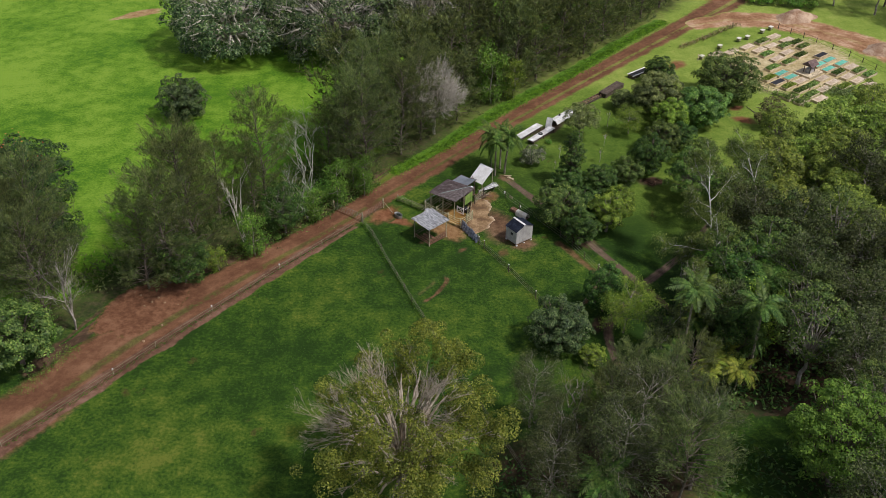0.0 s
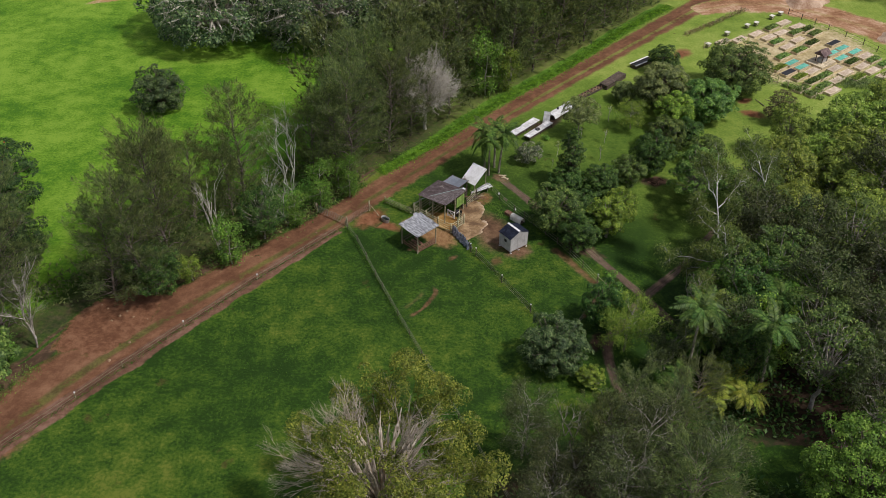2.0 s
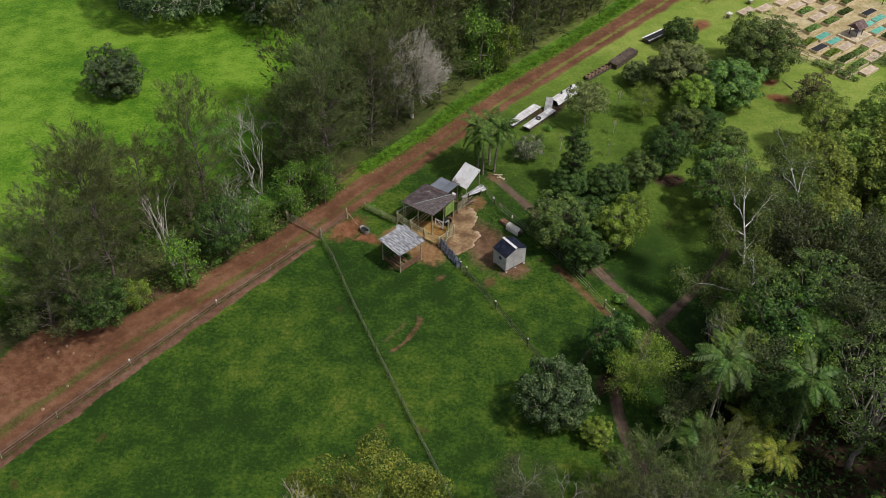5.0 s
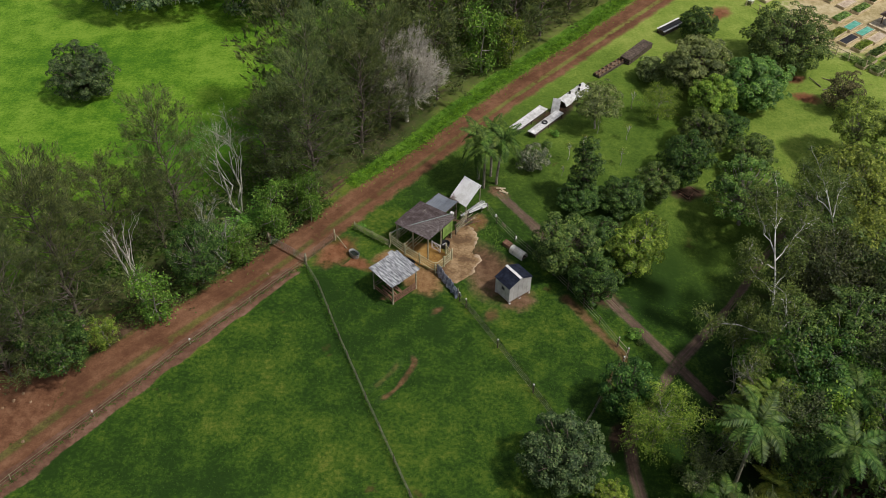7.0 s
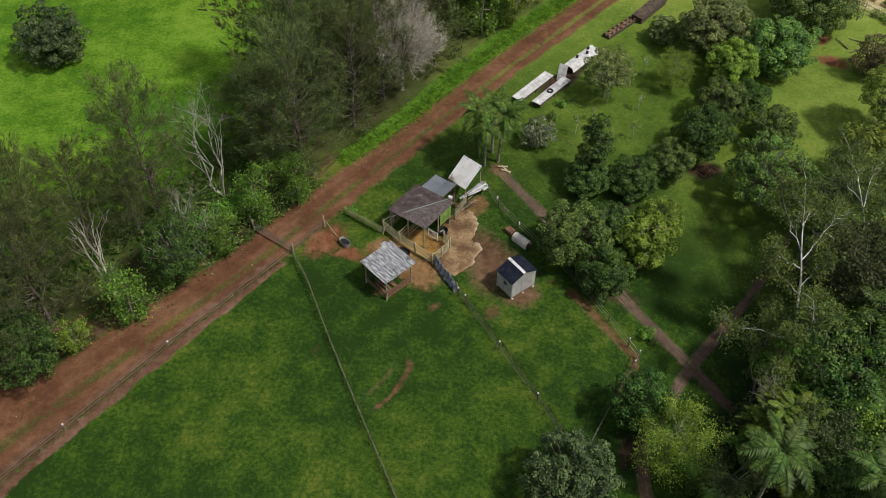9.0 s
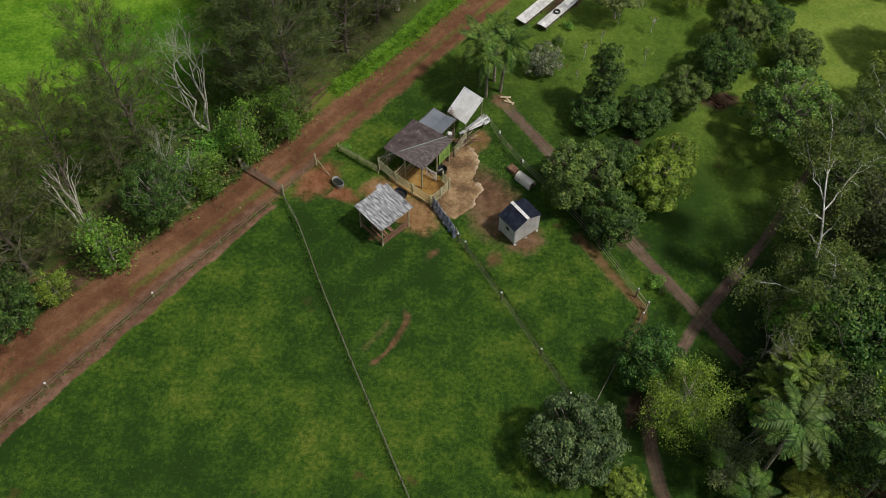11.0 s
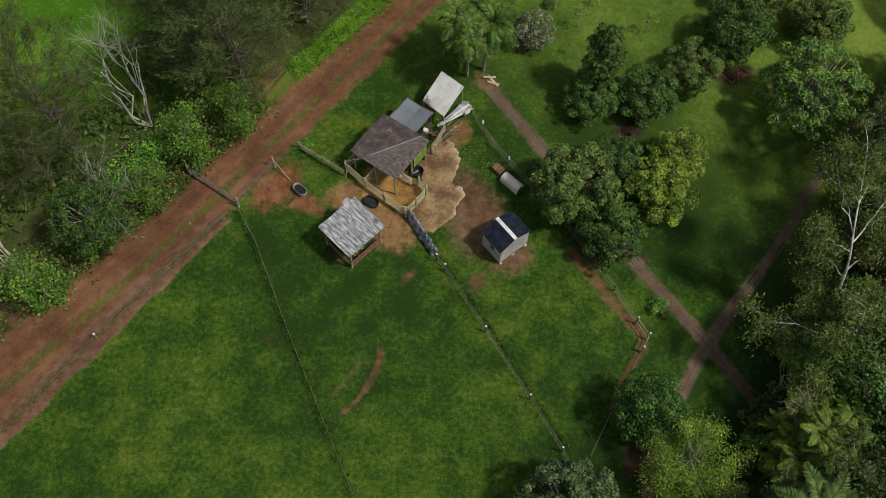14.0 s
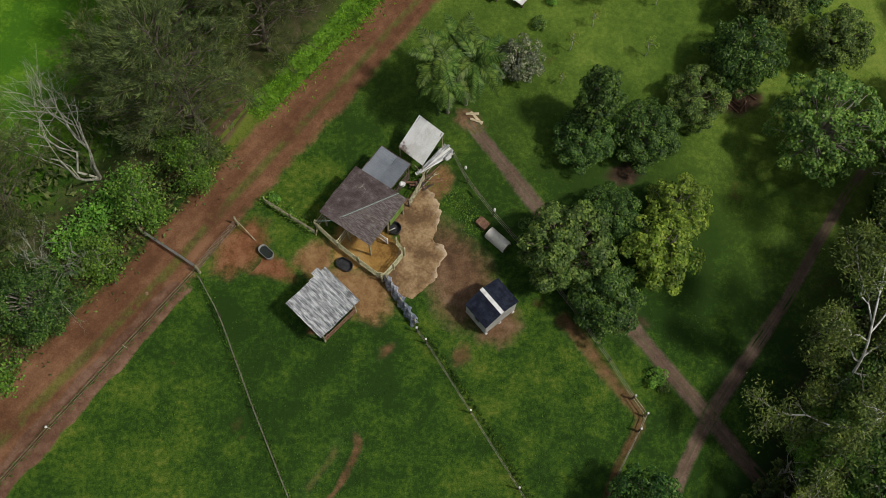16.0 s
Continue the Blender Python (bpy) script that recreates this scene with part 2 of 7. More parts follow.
M_SLAB = worn("pale_concrete", (0.175, 0.100, 0.050), (0.270, 0.172, 0.095), (0.400, 0.290, 0.185), 0.4, 6.0, 0.9, relief=0.5, dist=0.03)


def cracked(m):
    """Thin dark cracks and broken pale patches over the slab."""
    nt = m.node_tree
    bsdf = nt.nodes["Principled BSDF"]
    old = bsdf.inputs["Base Color"].links[0].from_socket
    v = nt.nodes.new("ShaderNodeTexVoronoi")
    v.feature = "DISTANCE_TO_EDGE"
    v.inputs["Scale"].default_value = 0.27
    warp = nt.nodes.new("ShaderNodeVectorMath")
    warp.operation = "MULTIPLY_ADD"
    nz = nt.nodes.new("ShaderNodeTexNoise")
    nz.inputs["Scale"].default_value = 1.6
    warp.inputs[1].default_value = (0.9, 0.9, 0.9)
    pos = local_of(nt)
    nt.links.new(pos, nz.inputs["Vector"])
    nt.links.new(nz.outputs["Color"], warp.inputs[0])
    nt.links.new(pos, warp.inputs[2])
    nt.links.new(warp.outputs[0], v.inputs["Vector"])
    crack = span(nt, v.outputs["Distance"], 0.022, 0.006)
    nt.links.new(mixed(nt, calc(nt, "MULTIPLY", crack, 0.3), old, (0.09, 0.05, 0.028)), bsdf.inputs["Base Color"])


cracked(M_SLAB)


def rimmed(m, tone):
    """A paler, scoured band along the outer edge."""
    nt = m.node_tree
    bsdf = nt.nodes["Principled BSDF"]
    old = bsdf.inputs["Base Color"].links[0].from_socket
    n_ = noise_of(nt, local_of(nt), 0.9, 4.0, 0.6)
    f = span(nt, calc(nt, "ADD", attribute(nt, "rim"), calc(nt, "MULTIPLY", calc(nt, "ADD", n_, -0.5), 1.6)), 0.35, 0.95)
    nt.links.new(mixed(nt, calc(nt, "MULTIPLY", f, 0.8), old, tone), bsdf.inputs["Base Color"])


M_BROKEN = worn("scoured_concrete", (0.120, 0.067, 0.029), (0.218, 0.134, 0.061), (0.345, 0.232, 0.120), 0.6, 5.0, 0.9, relief=0.5, dist=0.03)
cracked(M_BROKEN)
rimmed(M_BROKEN, (0.60, 0.48, 0.34))
M_HEAP = worn("heaped_sand", (0.270, 0.150, 0.085), (0.400, 0.270, 0.175), (0.540, 0.400, 0.280), 0.5, 5.0, 0.95, relief=0.8, dist=0.08)
M_WOOD = worn("weathered_wood", (0.170, 0.145, 0.085), (0.300, 0.270, 0.165), (0.450, 0.420, 0.280), 4.0, 40.0, 0.85)
M_PENWOOD = worn("pale_lichened_wood", (0.250, 0.230, 0.120), (0.400, 0.375, 0.215), (0.540, 0.515, 0.340), 4.0, 40.0, 0.85)
M_WOODD = worn("dark_wood", (0.040, 0.028, 0.020), (0.080, 0.058, 0.042), (0.150, 0.110, 0.080), 4.0, 30.0, 0.85)
M_REDWOOD = worn("reddish_wood", (0.110, 0.050, 0.028), (0.190, 0.095, 0.055), (0.280, 0.165, 0.105), 4.0, 30.0, 0.85)
M_PALE_WOOD = worn("pale_timber", (0.420, 0.335, 0.205), (0.580, 0.480, 0.310), (0.690, 0.590, 0.410), 3.0, 30.0, 0.8)
M_TINR = worn("brown_tin", (0.066, 0.046, 0.040), (0.130, 0.103, 0.096), (0.270, 0.240, 0.235), 2.0, 16.0, 0.7, 0.1, streak=(1.5, 8.0, 1.0), vary=0.08)
M_TING = worn("grey_tin", (0.120, 0.125, 0.130), (0.325, 0.335, 0.345), (0.590, 0.600, 0.605), 1.3, 14.0, 0.65, 0.1, streak=(1.2, 4.6, 1.0), vary=0.12)
M_TINB = worn("blue_grey_tin", (0.185, 0.205, 0.235), (0.225, 0.248, 0.280), (0.265, 0.288, 0.320), 0.7, 10.0, 0.45, 0.3, vary=0.08)
M_TINW = worn("white_tin", (0.560, 0.550, 0.520), (0.700, 0.700, 0.680), (0.760, 0.765, 0.750), 0.7, 12.0, 0.55, 0.0, vary=0.06)
M_TINRUST = worn("white_tin_rusting", (0.560, 0.550, 0.520), (0.700, 0.700, 0.680), (0.760, 0.765, 0.750), 0.7, 12.0, 0.55, 0.0, vary=0.04)


def rust_low(m):
    """Rust creeping up from the sheet's lower edge."""
    nt = m.node_tree
    bsdf = nt.nodes["Principled BSDF"]
    old = bsdf.inputs["Base Color"].links[0].from_socket
    n_ = noise_of(nt, local_of(nt), 3.0, 5.0, 0.65)
    f = span(nt, calc(nt, "ADD", attribute(nt, "low"), calc(nt, "MULTIPLY", calc(nt, "ADD", n_, -0.5), 1.0)), 0.72, 0.98)
    nt.links.new(mixed(nt, f, old, ramp(nt, n_, [(0.4, (0.07, 0.045, 0.035)), (0.6, (0.17, 0.12, 0.095))])), bsdf.inputs["Base Color"])


rust_low(M_TINRUST)


def half_bare(m):
    """The part of the roof past the rope has lost its coating: purplish bare metal with a few pale flakes."""
    nt = m.node_tree
    bsdf = nt.nodes["Principled BSDF"]
    old = bsdf.inputs["Base Color"].links[0].from_socket
    pos = local_of(nt)
    sep = nt.nodes.new("ShaderNodeSeparateXYZ")
    nt.links.new(pos, sep.inputs[0])
    n_ = noise_of(nt, pos, 1.6, 5.0, 0.62)
    side = calc(nt, "SUBTRACT", calc(nt, "MULTIPLY_ADD", sep.outputs[1], 0.591, 0.29), sep.outputs[0])
    f = span(nt, calc(nt, "ADD", side, calc(nt, "MULTIPLY", calc(nt, "ADD", n_, -0.5), 1.8)), -0.15, 0.25)
    tone = ramp(nt, calc(nt, "MULTIPLY_ADD", noise_of(nt, pos, 7.0, 3.0), 0.4, calc(nt, "MULTIPLY", n_, 0.65)), [(0.44, (0.055, 0.036, 0.034)), (0.54, (0.098, 0.072, 0.070)), (0.64, (0.150, 0.122, 0.120)), (0.70, (0.300, 0.270, 0.260))])
    nt.links.new(mixed(nt, calc(nt, "MULTIPLY", f, 0.85), old, tone), bsdf.inputs["Base Color"])


half_bare(M_TINR)
M_WHITE = worn("white_paint", (0.480, 0.470, 0.450), (0.660, 0.655, 0.640), (0.760, 0.755, 0.740), 2.0, 20.0, 0.6)
M_CREAM = worn("cream_plastic", (0.600, 0.560, 0.460), (0.740, 0.710, 0.610), (0.800, 0.780, 0.700), 1.5, 20.0, 0.55, vary=0.05)
M_SHEDWALL = worn("grey_siding", (0.360, 0.345, 0.330), (0.440, 0.425, 0.405), (0.500, 0.490, 0.470), 1.4, 20.0, 0.7, vary=0.05)
M_SHINGLE = worn("navy_shingle", (0.006, 0.008, 0.017), (0.011, 0.015, 0.028), (0.022, 0.027, 0.042), 3.0, 40.0, 0.85, vary=0.2)
M_SHINGLE.node_tree.nodes["Principled BSDF"].inputs["Specular IOR Level"].default_value = 0.2
M_GREEN = worn("lime_paint", (0.130, 0.230, 0.040), (0.195, 0.310, 0.065), (0.260, 0.370, 0.110), 2.0, 20.0, 0.6)
M_STEEL = worn("galvanised", (0.240, 0.250, 0.240), (0.360, 0.370, 0.360), (0.480, 0.490, 0.480), 3.0, 30.0, 0.45, 0.6)
M_RUSTY = worn("rusty_pipe", (0.130, 0.075, 0.050), (0.215, 0.140, 0.100), (0.320, 0.240, 0.190), 3.0, 30.0, 0.7, 0.3)
M_BLACK = worn("black_rubber", (0.008, 0.008, 0.009), (0.016, 0.016, 0.018), (0.034, 0.034, 0.036), 4.0, 30.0, 0.5)
M_TARP = worn("blue_grey_tarp", (0.080, 0.092, 0.135), (0.200, 0.220, 0.280), (0.480, 0.500, 0.540), 2.4, 10.0, 0.5, relief=0.8, dist=0.05)
M_TEAL = worn("teal_cover", (0.075, 0.340, 0.235), (0.120, 0.450, 0.320), (0.240, 0.570, 0.440), 1.5, 12.0, 0.5)
M_SOIL = worn("garden_soil", (0.060, 0.034, 0.020), (0.140, 0.090, 0.055), (0.280, 0.200, 0.130), 2.0, 14.0, 0.95, relief=0.8, dist=0.05)
M_TANSOIL = worn("dry_tan_soil", (0.380, 0.285, 0.190), (0.510, 0.405, 0.290), (0.620, 0.525, 0.400), 1.4, 12.0, 0.95, relief=0.8, dist=0.05)
M_PAVROOF = worn("red_brown_shingle", (0.070, 0.042, 0.038), (0.120, 0.074, 0.066), (0.185, 0.125, 0.112), 2.0, 16.0, 0.8)
M_ROPE = worn("pale_rope", (0.250, 0.330, 0.300), (0.340, 0.430, 0.400), (0.420, 0.500, 0.470), 4.0, 30.0, 0.7)
M_WIRE = worn("fence_wire", (0.130, 0.125, 0.090), (0.215, 0.205, 0.145), (0.320, 0.305, 0.225), 4.0, 30.0, 0.6, 0.3)
M_RAIL = worn("mossy_rail", (0.120, 0.140, 0.060), (0.210, 0.225, 0.110), (0.330, 0.335, 0.190), 4.0, 30.0, 0.7)
M_BARK = worn("grey_brown_bark", (0.075, 0.055, 0.040), (0.140, 0.110, 0.084), (0.240, 0.200, 0.160), 2.0, 18.0, 0.9, relief=0.7, dist=0.03)
M_PALEBARK = worn("bleached_bark", (0.190, 0.160, 0.130), (0.320, 0.285, 0.240), (0.480, 0.440, 0.390), 2.0, 18.0, 0.85, relief=0.5)
M_TANBARK = worn("tan_bark", (0.280, 0.220, 0.155), (0.440, 0.370, 0.285), (0.590, 0.515, 0.420), 2.0, 18.0, 0.85, relief=0.5)
M_PAPERBARK = worn("papery_bright_bark", (0.330, 0.312, 0.280), (0.540, 0.520, 0.480), (0.700, 0.680, 0.640), 2.0, 16.0, 0.85, relief=0.5)
M_LICHEN = worn("lichened_dead_wood", (0.230, 0.225, 0.175), (0.380, 0.375, 0.300), (0.550, 0.545, 0.450), 2.0, 16.0, 0.9, relief=0.5)
M_GREYTWIG = worn("pale_grey_twigs", (0.340, 0.310, 0.245), (0.510, 0.470, 0.385), (0.660, 0.620, 0.530), 2.0, 16.0, 0.85, relief=0.4)
M_PALMBARK = worn("ringed_palm_bark", (0.160, 0.138, 0.100), (0.290, 0.255, 0.190), (0.420, 0.375, 0.290), 3.0, 20.0, 0.85)
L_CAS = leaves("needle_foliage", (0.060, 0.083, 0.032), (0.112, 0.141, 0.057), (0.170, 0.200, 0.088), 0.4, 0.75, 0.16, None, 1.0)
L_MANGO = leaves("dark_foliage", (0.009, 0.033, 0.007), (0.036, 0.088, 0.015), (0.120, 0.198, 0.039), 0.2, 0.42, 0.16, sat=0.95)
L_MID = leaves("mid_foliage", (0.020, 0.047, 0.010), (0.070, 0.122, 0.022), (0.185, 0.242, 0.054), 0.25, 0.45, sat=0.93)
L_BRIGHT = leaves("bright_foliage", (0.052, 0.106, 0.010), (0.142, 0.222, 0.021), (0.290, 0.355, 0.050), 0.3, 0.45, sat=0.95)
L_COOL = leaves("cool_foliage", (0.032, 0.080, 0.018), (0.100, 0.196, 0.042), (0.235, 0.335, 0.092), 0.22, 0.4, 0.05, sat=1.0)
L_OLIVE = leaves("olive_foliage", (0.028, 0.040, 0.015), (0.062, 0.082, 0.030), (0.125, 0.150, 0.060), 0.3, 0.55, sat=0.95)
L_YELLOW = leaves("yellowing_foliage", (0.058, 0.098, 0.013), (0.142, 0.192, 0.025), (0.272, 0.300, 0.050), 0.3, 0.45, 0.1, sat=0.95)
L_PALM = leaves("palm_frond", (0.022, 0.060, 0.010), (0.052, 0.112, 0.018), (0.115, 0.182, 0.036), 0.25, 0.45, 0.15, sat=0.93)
# brighter copy of the palm frond, sunlight put into its colour
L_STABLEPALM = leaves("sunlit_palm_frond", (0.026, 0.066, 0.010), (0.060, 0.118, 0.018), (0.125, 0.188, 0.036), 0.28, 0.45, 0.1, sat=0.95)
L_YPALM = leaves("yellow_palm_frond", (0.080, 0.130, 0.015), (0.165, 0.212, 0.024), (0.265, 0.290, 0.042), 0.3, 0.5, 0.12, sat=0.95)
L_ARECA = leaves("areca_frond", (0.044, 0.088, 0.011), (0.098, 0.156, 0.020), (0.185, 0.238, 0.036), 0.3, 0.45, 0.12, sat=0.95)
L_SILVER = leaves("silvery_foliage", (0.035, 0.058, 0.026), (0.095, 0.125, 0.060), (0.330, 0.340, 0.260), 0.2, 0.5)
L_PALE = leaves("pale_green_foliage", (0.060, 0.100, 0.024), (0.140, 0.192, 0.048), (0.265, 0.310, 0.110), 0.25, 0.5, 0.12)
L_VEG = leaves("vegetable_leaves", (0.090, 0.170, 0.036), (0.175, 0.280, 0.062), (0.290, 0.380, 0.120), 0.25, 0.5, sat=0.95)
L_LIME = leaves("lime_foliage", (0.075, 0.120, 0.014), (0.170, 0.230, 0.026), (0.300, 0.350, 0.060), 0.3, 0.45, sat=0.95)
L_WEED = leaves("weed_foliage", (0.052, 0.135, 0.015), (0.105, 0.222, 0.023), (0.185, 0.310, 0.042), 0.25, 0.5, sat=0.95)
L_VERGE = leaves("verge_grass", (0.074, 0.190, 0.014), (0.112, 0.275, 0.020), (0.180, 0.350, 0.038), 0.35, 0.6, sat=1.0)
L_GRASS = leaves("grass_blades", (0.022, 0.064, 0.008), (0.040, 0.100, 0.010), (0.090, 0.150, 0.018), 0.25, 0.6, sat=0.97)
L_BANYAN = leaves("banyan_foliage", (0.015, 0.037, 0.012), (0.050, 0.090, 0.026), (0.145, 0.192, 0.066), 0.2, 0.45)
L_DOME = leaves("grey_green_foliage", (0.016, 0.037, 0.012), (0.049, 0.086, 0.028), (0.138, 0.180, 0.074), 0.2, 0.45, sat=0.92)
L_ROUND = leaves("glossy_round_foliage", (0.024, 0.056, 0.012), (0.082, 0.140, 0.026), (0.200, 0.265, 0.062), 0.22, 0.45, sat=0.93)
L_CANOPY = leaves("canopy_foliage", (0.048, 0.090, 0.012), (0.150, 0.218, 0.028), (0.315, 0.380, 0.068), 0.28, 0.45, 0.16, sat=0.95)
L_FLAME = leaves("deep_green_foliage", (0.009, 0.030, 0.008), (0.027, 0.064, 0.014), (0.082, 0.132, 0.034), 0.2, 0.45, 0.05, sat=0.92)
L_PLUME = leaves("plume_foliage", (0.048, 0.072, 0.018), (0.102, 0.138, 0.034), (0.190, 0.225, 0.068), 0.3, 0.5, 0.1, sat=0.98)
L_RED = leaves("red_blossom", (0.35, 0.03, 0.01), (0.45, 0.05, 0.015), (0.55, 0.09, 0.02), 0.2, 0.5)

# ---- mesh helpers ----
rng = np.random.default_rng(11)


def quads(name, v, f, attrs=None):
    """A mesh of quads from arrays of corners and of corner numbers."""
    me = bpy.data.meshes.new(name)
    v, f = np.asarray(v, np.float32).reshape(-1, 3), np.asarray(f, np.int32).reshape(-1, 4)
    me.vertices.add(len(v))
    me.vertices.foreach_set("co", v.ravel())
    me.loops.add(f.size)
    me.loops.foreach_set("vertex_index", f.ravel())
    me.polygons.add(len(f))
    me.polygons.foreach_set("loop_start", np.arange(0, f.size, 4, dtype=np.int32))
    me.polygons.foreach_set("loop_total", np.full(len(f), 4, np.int32))
    for key, values in (attrs or {}).items():
        a = me.attributes.new(key, "FLOAT", "POINT")
        a.data.foreach_set("value", np.asarray(values, np.float32).ravel())
    me.update(calc_edges=True)
    me.validate()
    return me


def part(name, mesh, material, parent=None, label=""):
    """One mesh object under a thing; mesh: a bmesh, which is used up, or a mesh."""
    if isinstance(mesh, bmesh.types.BMesh):
        me = bpy.data.meshes.new(name)
        mesh.to_mesh(me)
        mesh.free()
    else:
        me = mesh
    if material and not me.materials:
        me.materials.append(material)
    ob = new(name, me)
    if parent is not None:
        ob.parent = parent
    if label:
        ob["label"] = label
    return ob


def thing(name, m, label, category, group="", kind=""):
    ob = new(name)
    ob.empty_display_size = 0.3
    ob.matrix_world = m
    return tagged(ob, label, category, group, kind)


def smooth(ob):
    ob.data.polygons.foreach_set("use_smooth", np.ones(len(ob.data.polygons), bool))
    return ob


def box(sx, sy, sz, at=(0, 0, 0), turn=None, bevel=0.0):
    """A block, its base at 'at', with broken edges."""
    bm = bmesh.new()
    bmesh.ops.create_cube(bm, size=1.0)
    bmesh.ops.scale(bm, vec=(sx, sy, sz), verts=bm.verts)
    bmesh.ops.translate(bm, vec=(0, 0, sz / 2), verts=bm.verts)
    if bevel:
        bmesh.ops.bevel(bm, geom=bm.edges[:], offset=bevel, segments=1, affect="EDGES")
    if turn is not None:
        bmesh.ops.transform(bm, matrix=turn, verts=bm.verts)
    bmesh.ops.translate(bm, vec=at, verts=bm.verts)
    return bm


class Tubes:
    """Gathers tapered tubes and loose quads for one mesh."""

    def __init__(self):
        self.v, self.f, self.n = [], [], 0

    def add(self, v, f):
        self.v.append(np.asarray(v, np.float32).reshape(-1, 3))
        self.f.append(np.asarray(f, np.int64).reshape(-1, 4) + self.n)
        self.n += len(self.v[-1])

    def tube(self, pts, radii, sides=5, cap=False):
        pts = np.asarray(pts, float)
        radii = np.broadcast_to(np.asarray(radii, float), (len(pts),))
        if radii.max() < 0.06 and not cap:
            sides = 3
            if radii.max() < 0.016 and len(pts) < 4:
                pts, radii = pts[[0, -1]], radii[[0, -1]]
            elif len(pts) > 4:
                pts, radii = np.vstack([pts[:-1:2], pts[-1:]]), np.append(radii[:-1:2], radii[-1])
        d = np.gradient(pts, axis=0)
        d /= np.linalg.norm(d, axis=1, keepdims=True) + 1e-9
        ref = np.array([0.0, 0, 1.0]) if abs(d[0, 2]) < 0.9 else np.array([1.0, 0, 0])
        a = np.cross(d, ref)
        a /= np.linalg.norm(a, axis=1, keepdims=True) + 1e-9
        b = np.cross(d, a)
        ang = np.arange(sides) * 2 * np.pi / sides
        ring = a[:, None] * np.cos(ang)[None, :, None] + b[:, None] * np.sin(ang)[None, :, None]
        v = (pts[:, None] + ring * radii[:, None, None]).reshape(-1, 3)
        i, j = np.meshgrid(np.arange(len(pts) - 1), np.arange(sides), indexing="ij")
        k = (j + 1) % sides
        f = np.stack([i * sides + j, i * sides + k, (i + 1) * sides + k, (i + 1) * sides + j], -1)
        self.add(v, f)
        if cap:
            for row in (0, len(pts) - 1):
                base = self.n - len(v)
                if sides == 4:
                    self.f.append(np.array([[base + row * 4 + q for q in range(4)]]))
                elif sides == 8:
                    o = base + row * 8
                    self.f.append(np.array([[o, o + 1, o + 2, o + 7], [o + 2, o + 3, o + 6, o + 7], [o + 3, o + 4, o + 5, o + 6]]))

    def mesh(self, name, attrs=None):
        return quads(name, np.concatenate(self.v), np.concatenate(self.f), attrs)


def unit(v):
    return v / (np.linalg.norm(v, axis=-1, keepdims=True) + 1e-9)


def blades(c, d, n, length, width, fold=0.12):
    """Lozenge leaves: centres, long axes, face normals."""
    d = unit(d)
    s = unit(np.cross(n, d))
    n = np.cross(d, s)
    L, W = np.broadcast_to(length, len(c))[:, None], np.broadcast_to(width, len(c))[:, None]
    v = np.stack([c - d * L / 2, c + s * W / 2 + n * W * fold - d * L * 0.08, c + d * L / 2, c - s * W / 2 + n * W * fold - d * L * 0.08], 1)
    f = np.arange(4 * len(c)).reshape(-1, 4)
    return v.reshape(-1, 3), f


def curve_points(pts, step=0.6):
    """A smooth line through the points, in even steps."""
    p = np.asarray(pts, float)
    q = np.vstack([2 * p[0] - p[1], p, 2 * p[-1] - p[-2]])
    out = []
    for i in range(1, len(q) - 2):
        n = max(2, int(np.linalg.norm(q[i + 1] - q[i]) / step))
        t = np.linspace(0, 1, n, endpoint=False)[:, None]
        out.append(0.5 * (2 * q[i] + (q[i + 1] - q[i - 1]) * t + (2 * q[i - 1] - 5 * q[i] + 4 * q[i + 1] - q[i + 2]) * t ** 2
                          + (3 * q[i] - q[i - 1] - 3 * q[i + 1] + q[i + 2]) * t ** 3))
    return np.vstack(out + [p[-1:]])


def land(x, y):
    """Height of the ground: level, but for the lawn that falls towards the gully in the wood."""
    def ease(v):
        v = np.clip(v, 0, 1)
        return v * v * (3 - 2 * v)
    x, y = np.asarray(x, float), np.asarray(y, float)
    return -2.7 * ease((x - 16.0) / 21.0) * ease((y - 66.0) / 20.0) * ease((136.0 - y) / 22.0) * ease((150.0 - x) / 60.0)


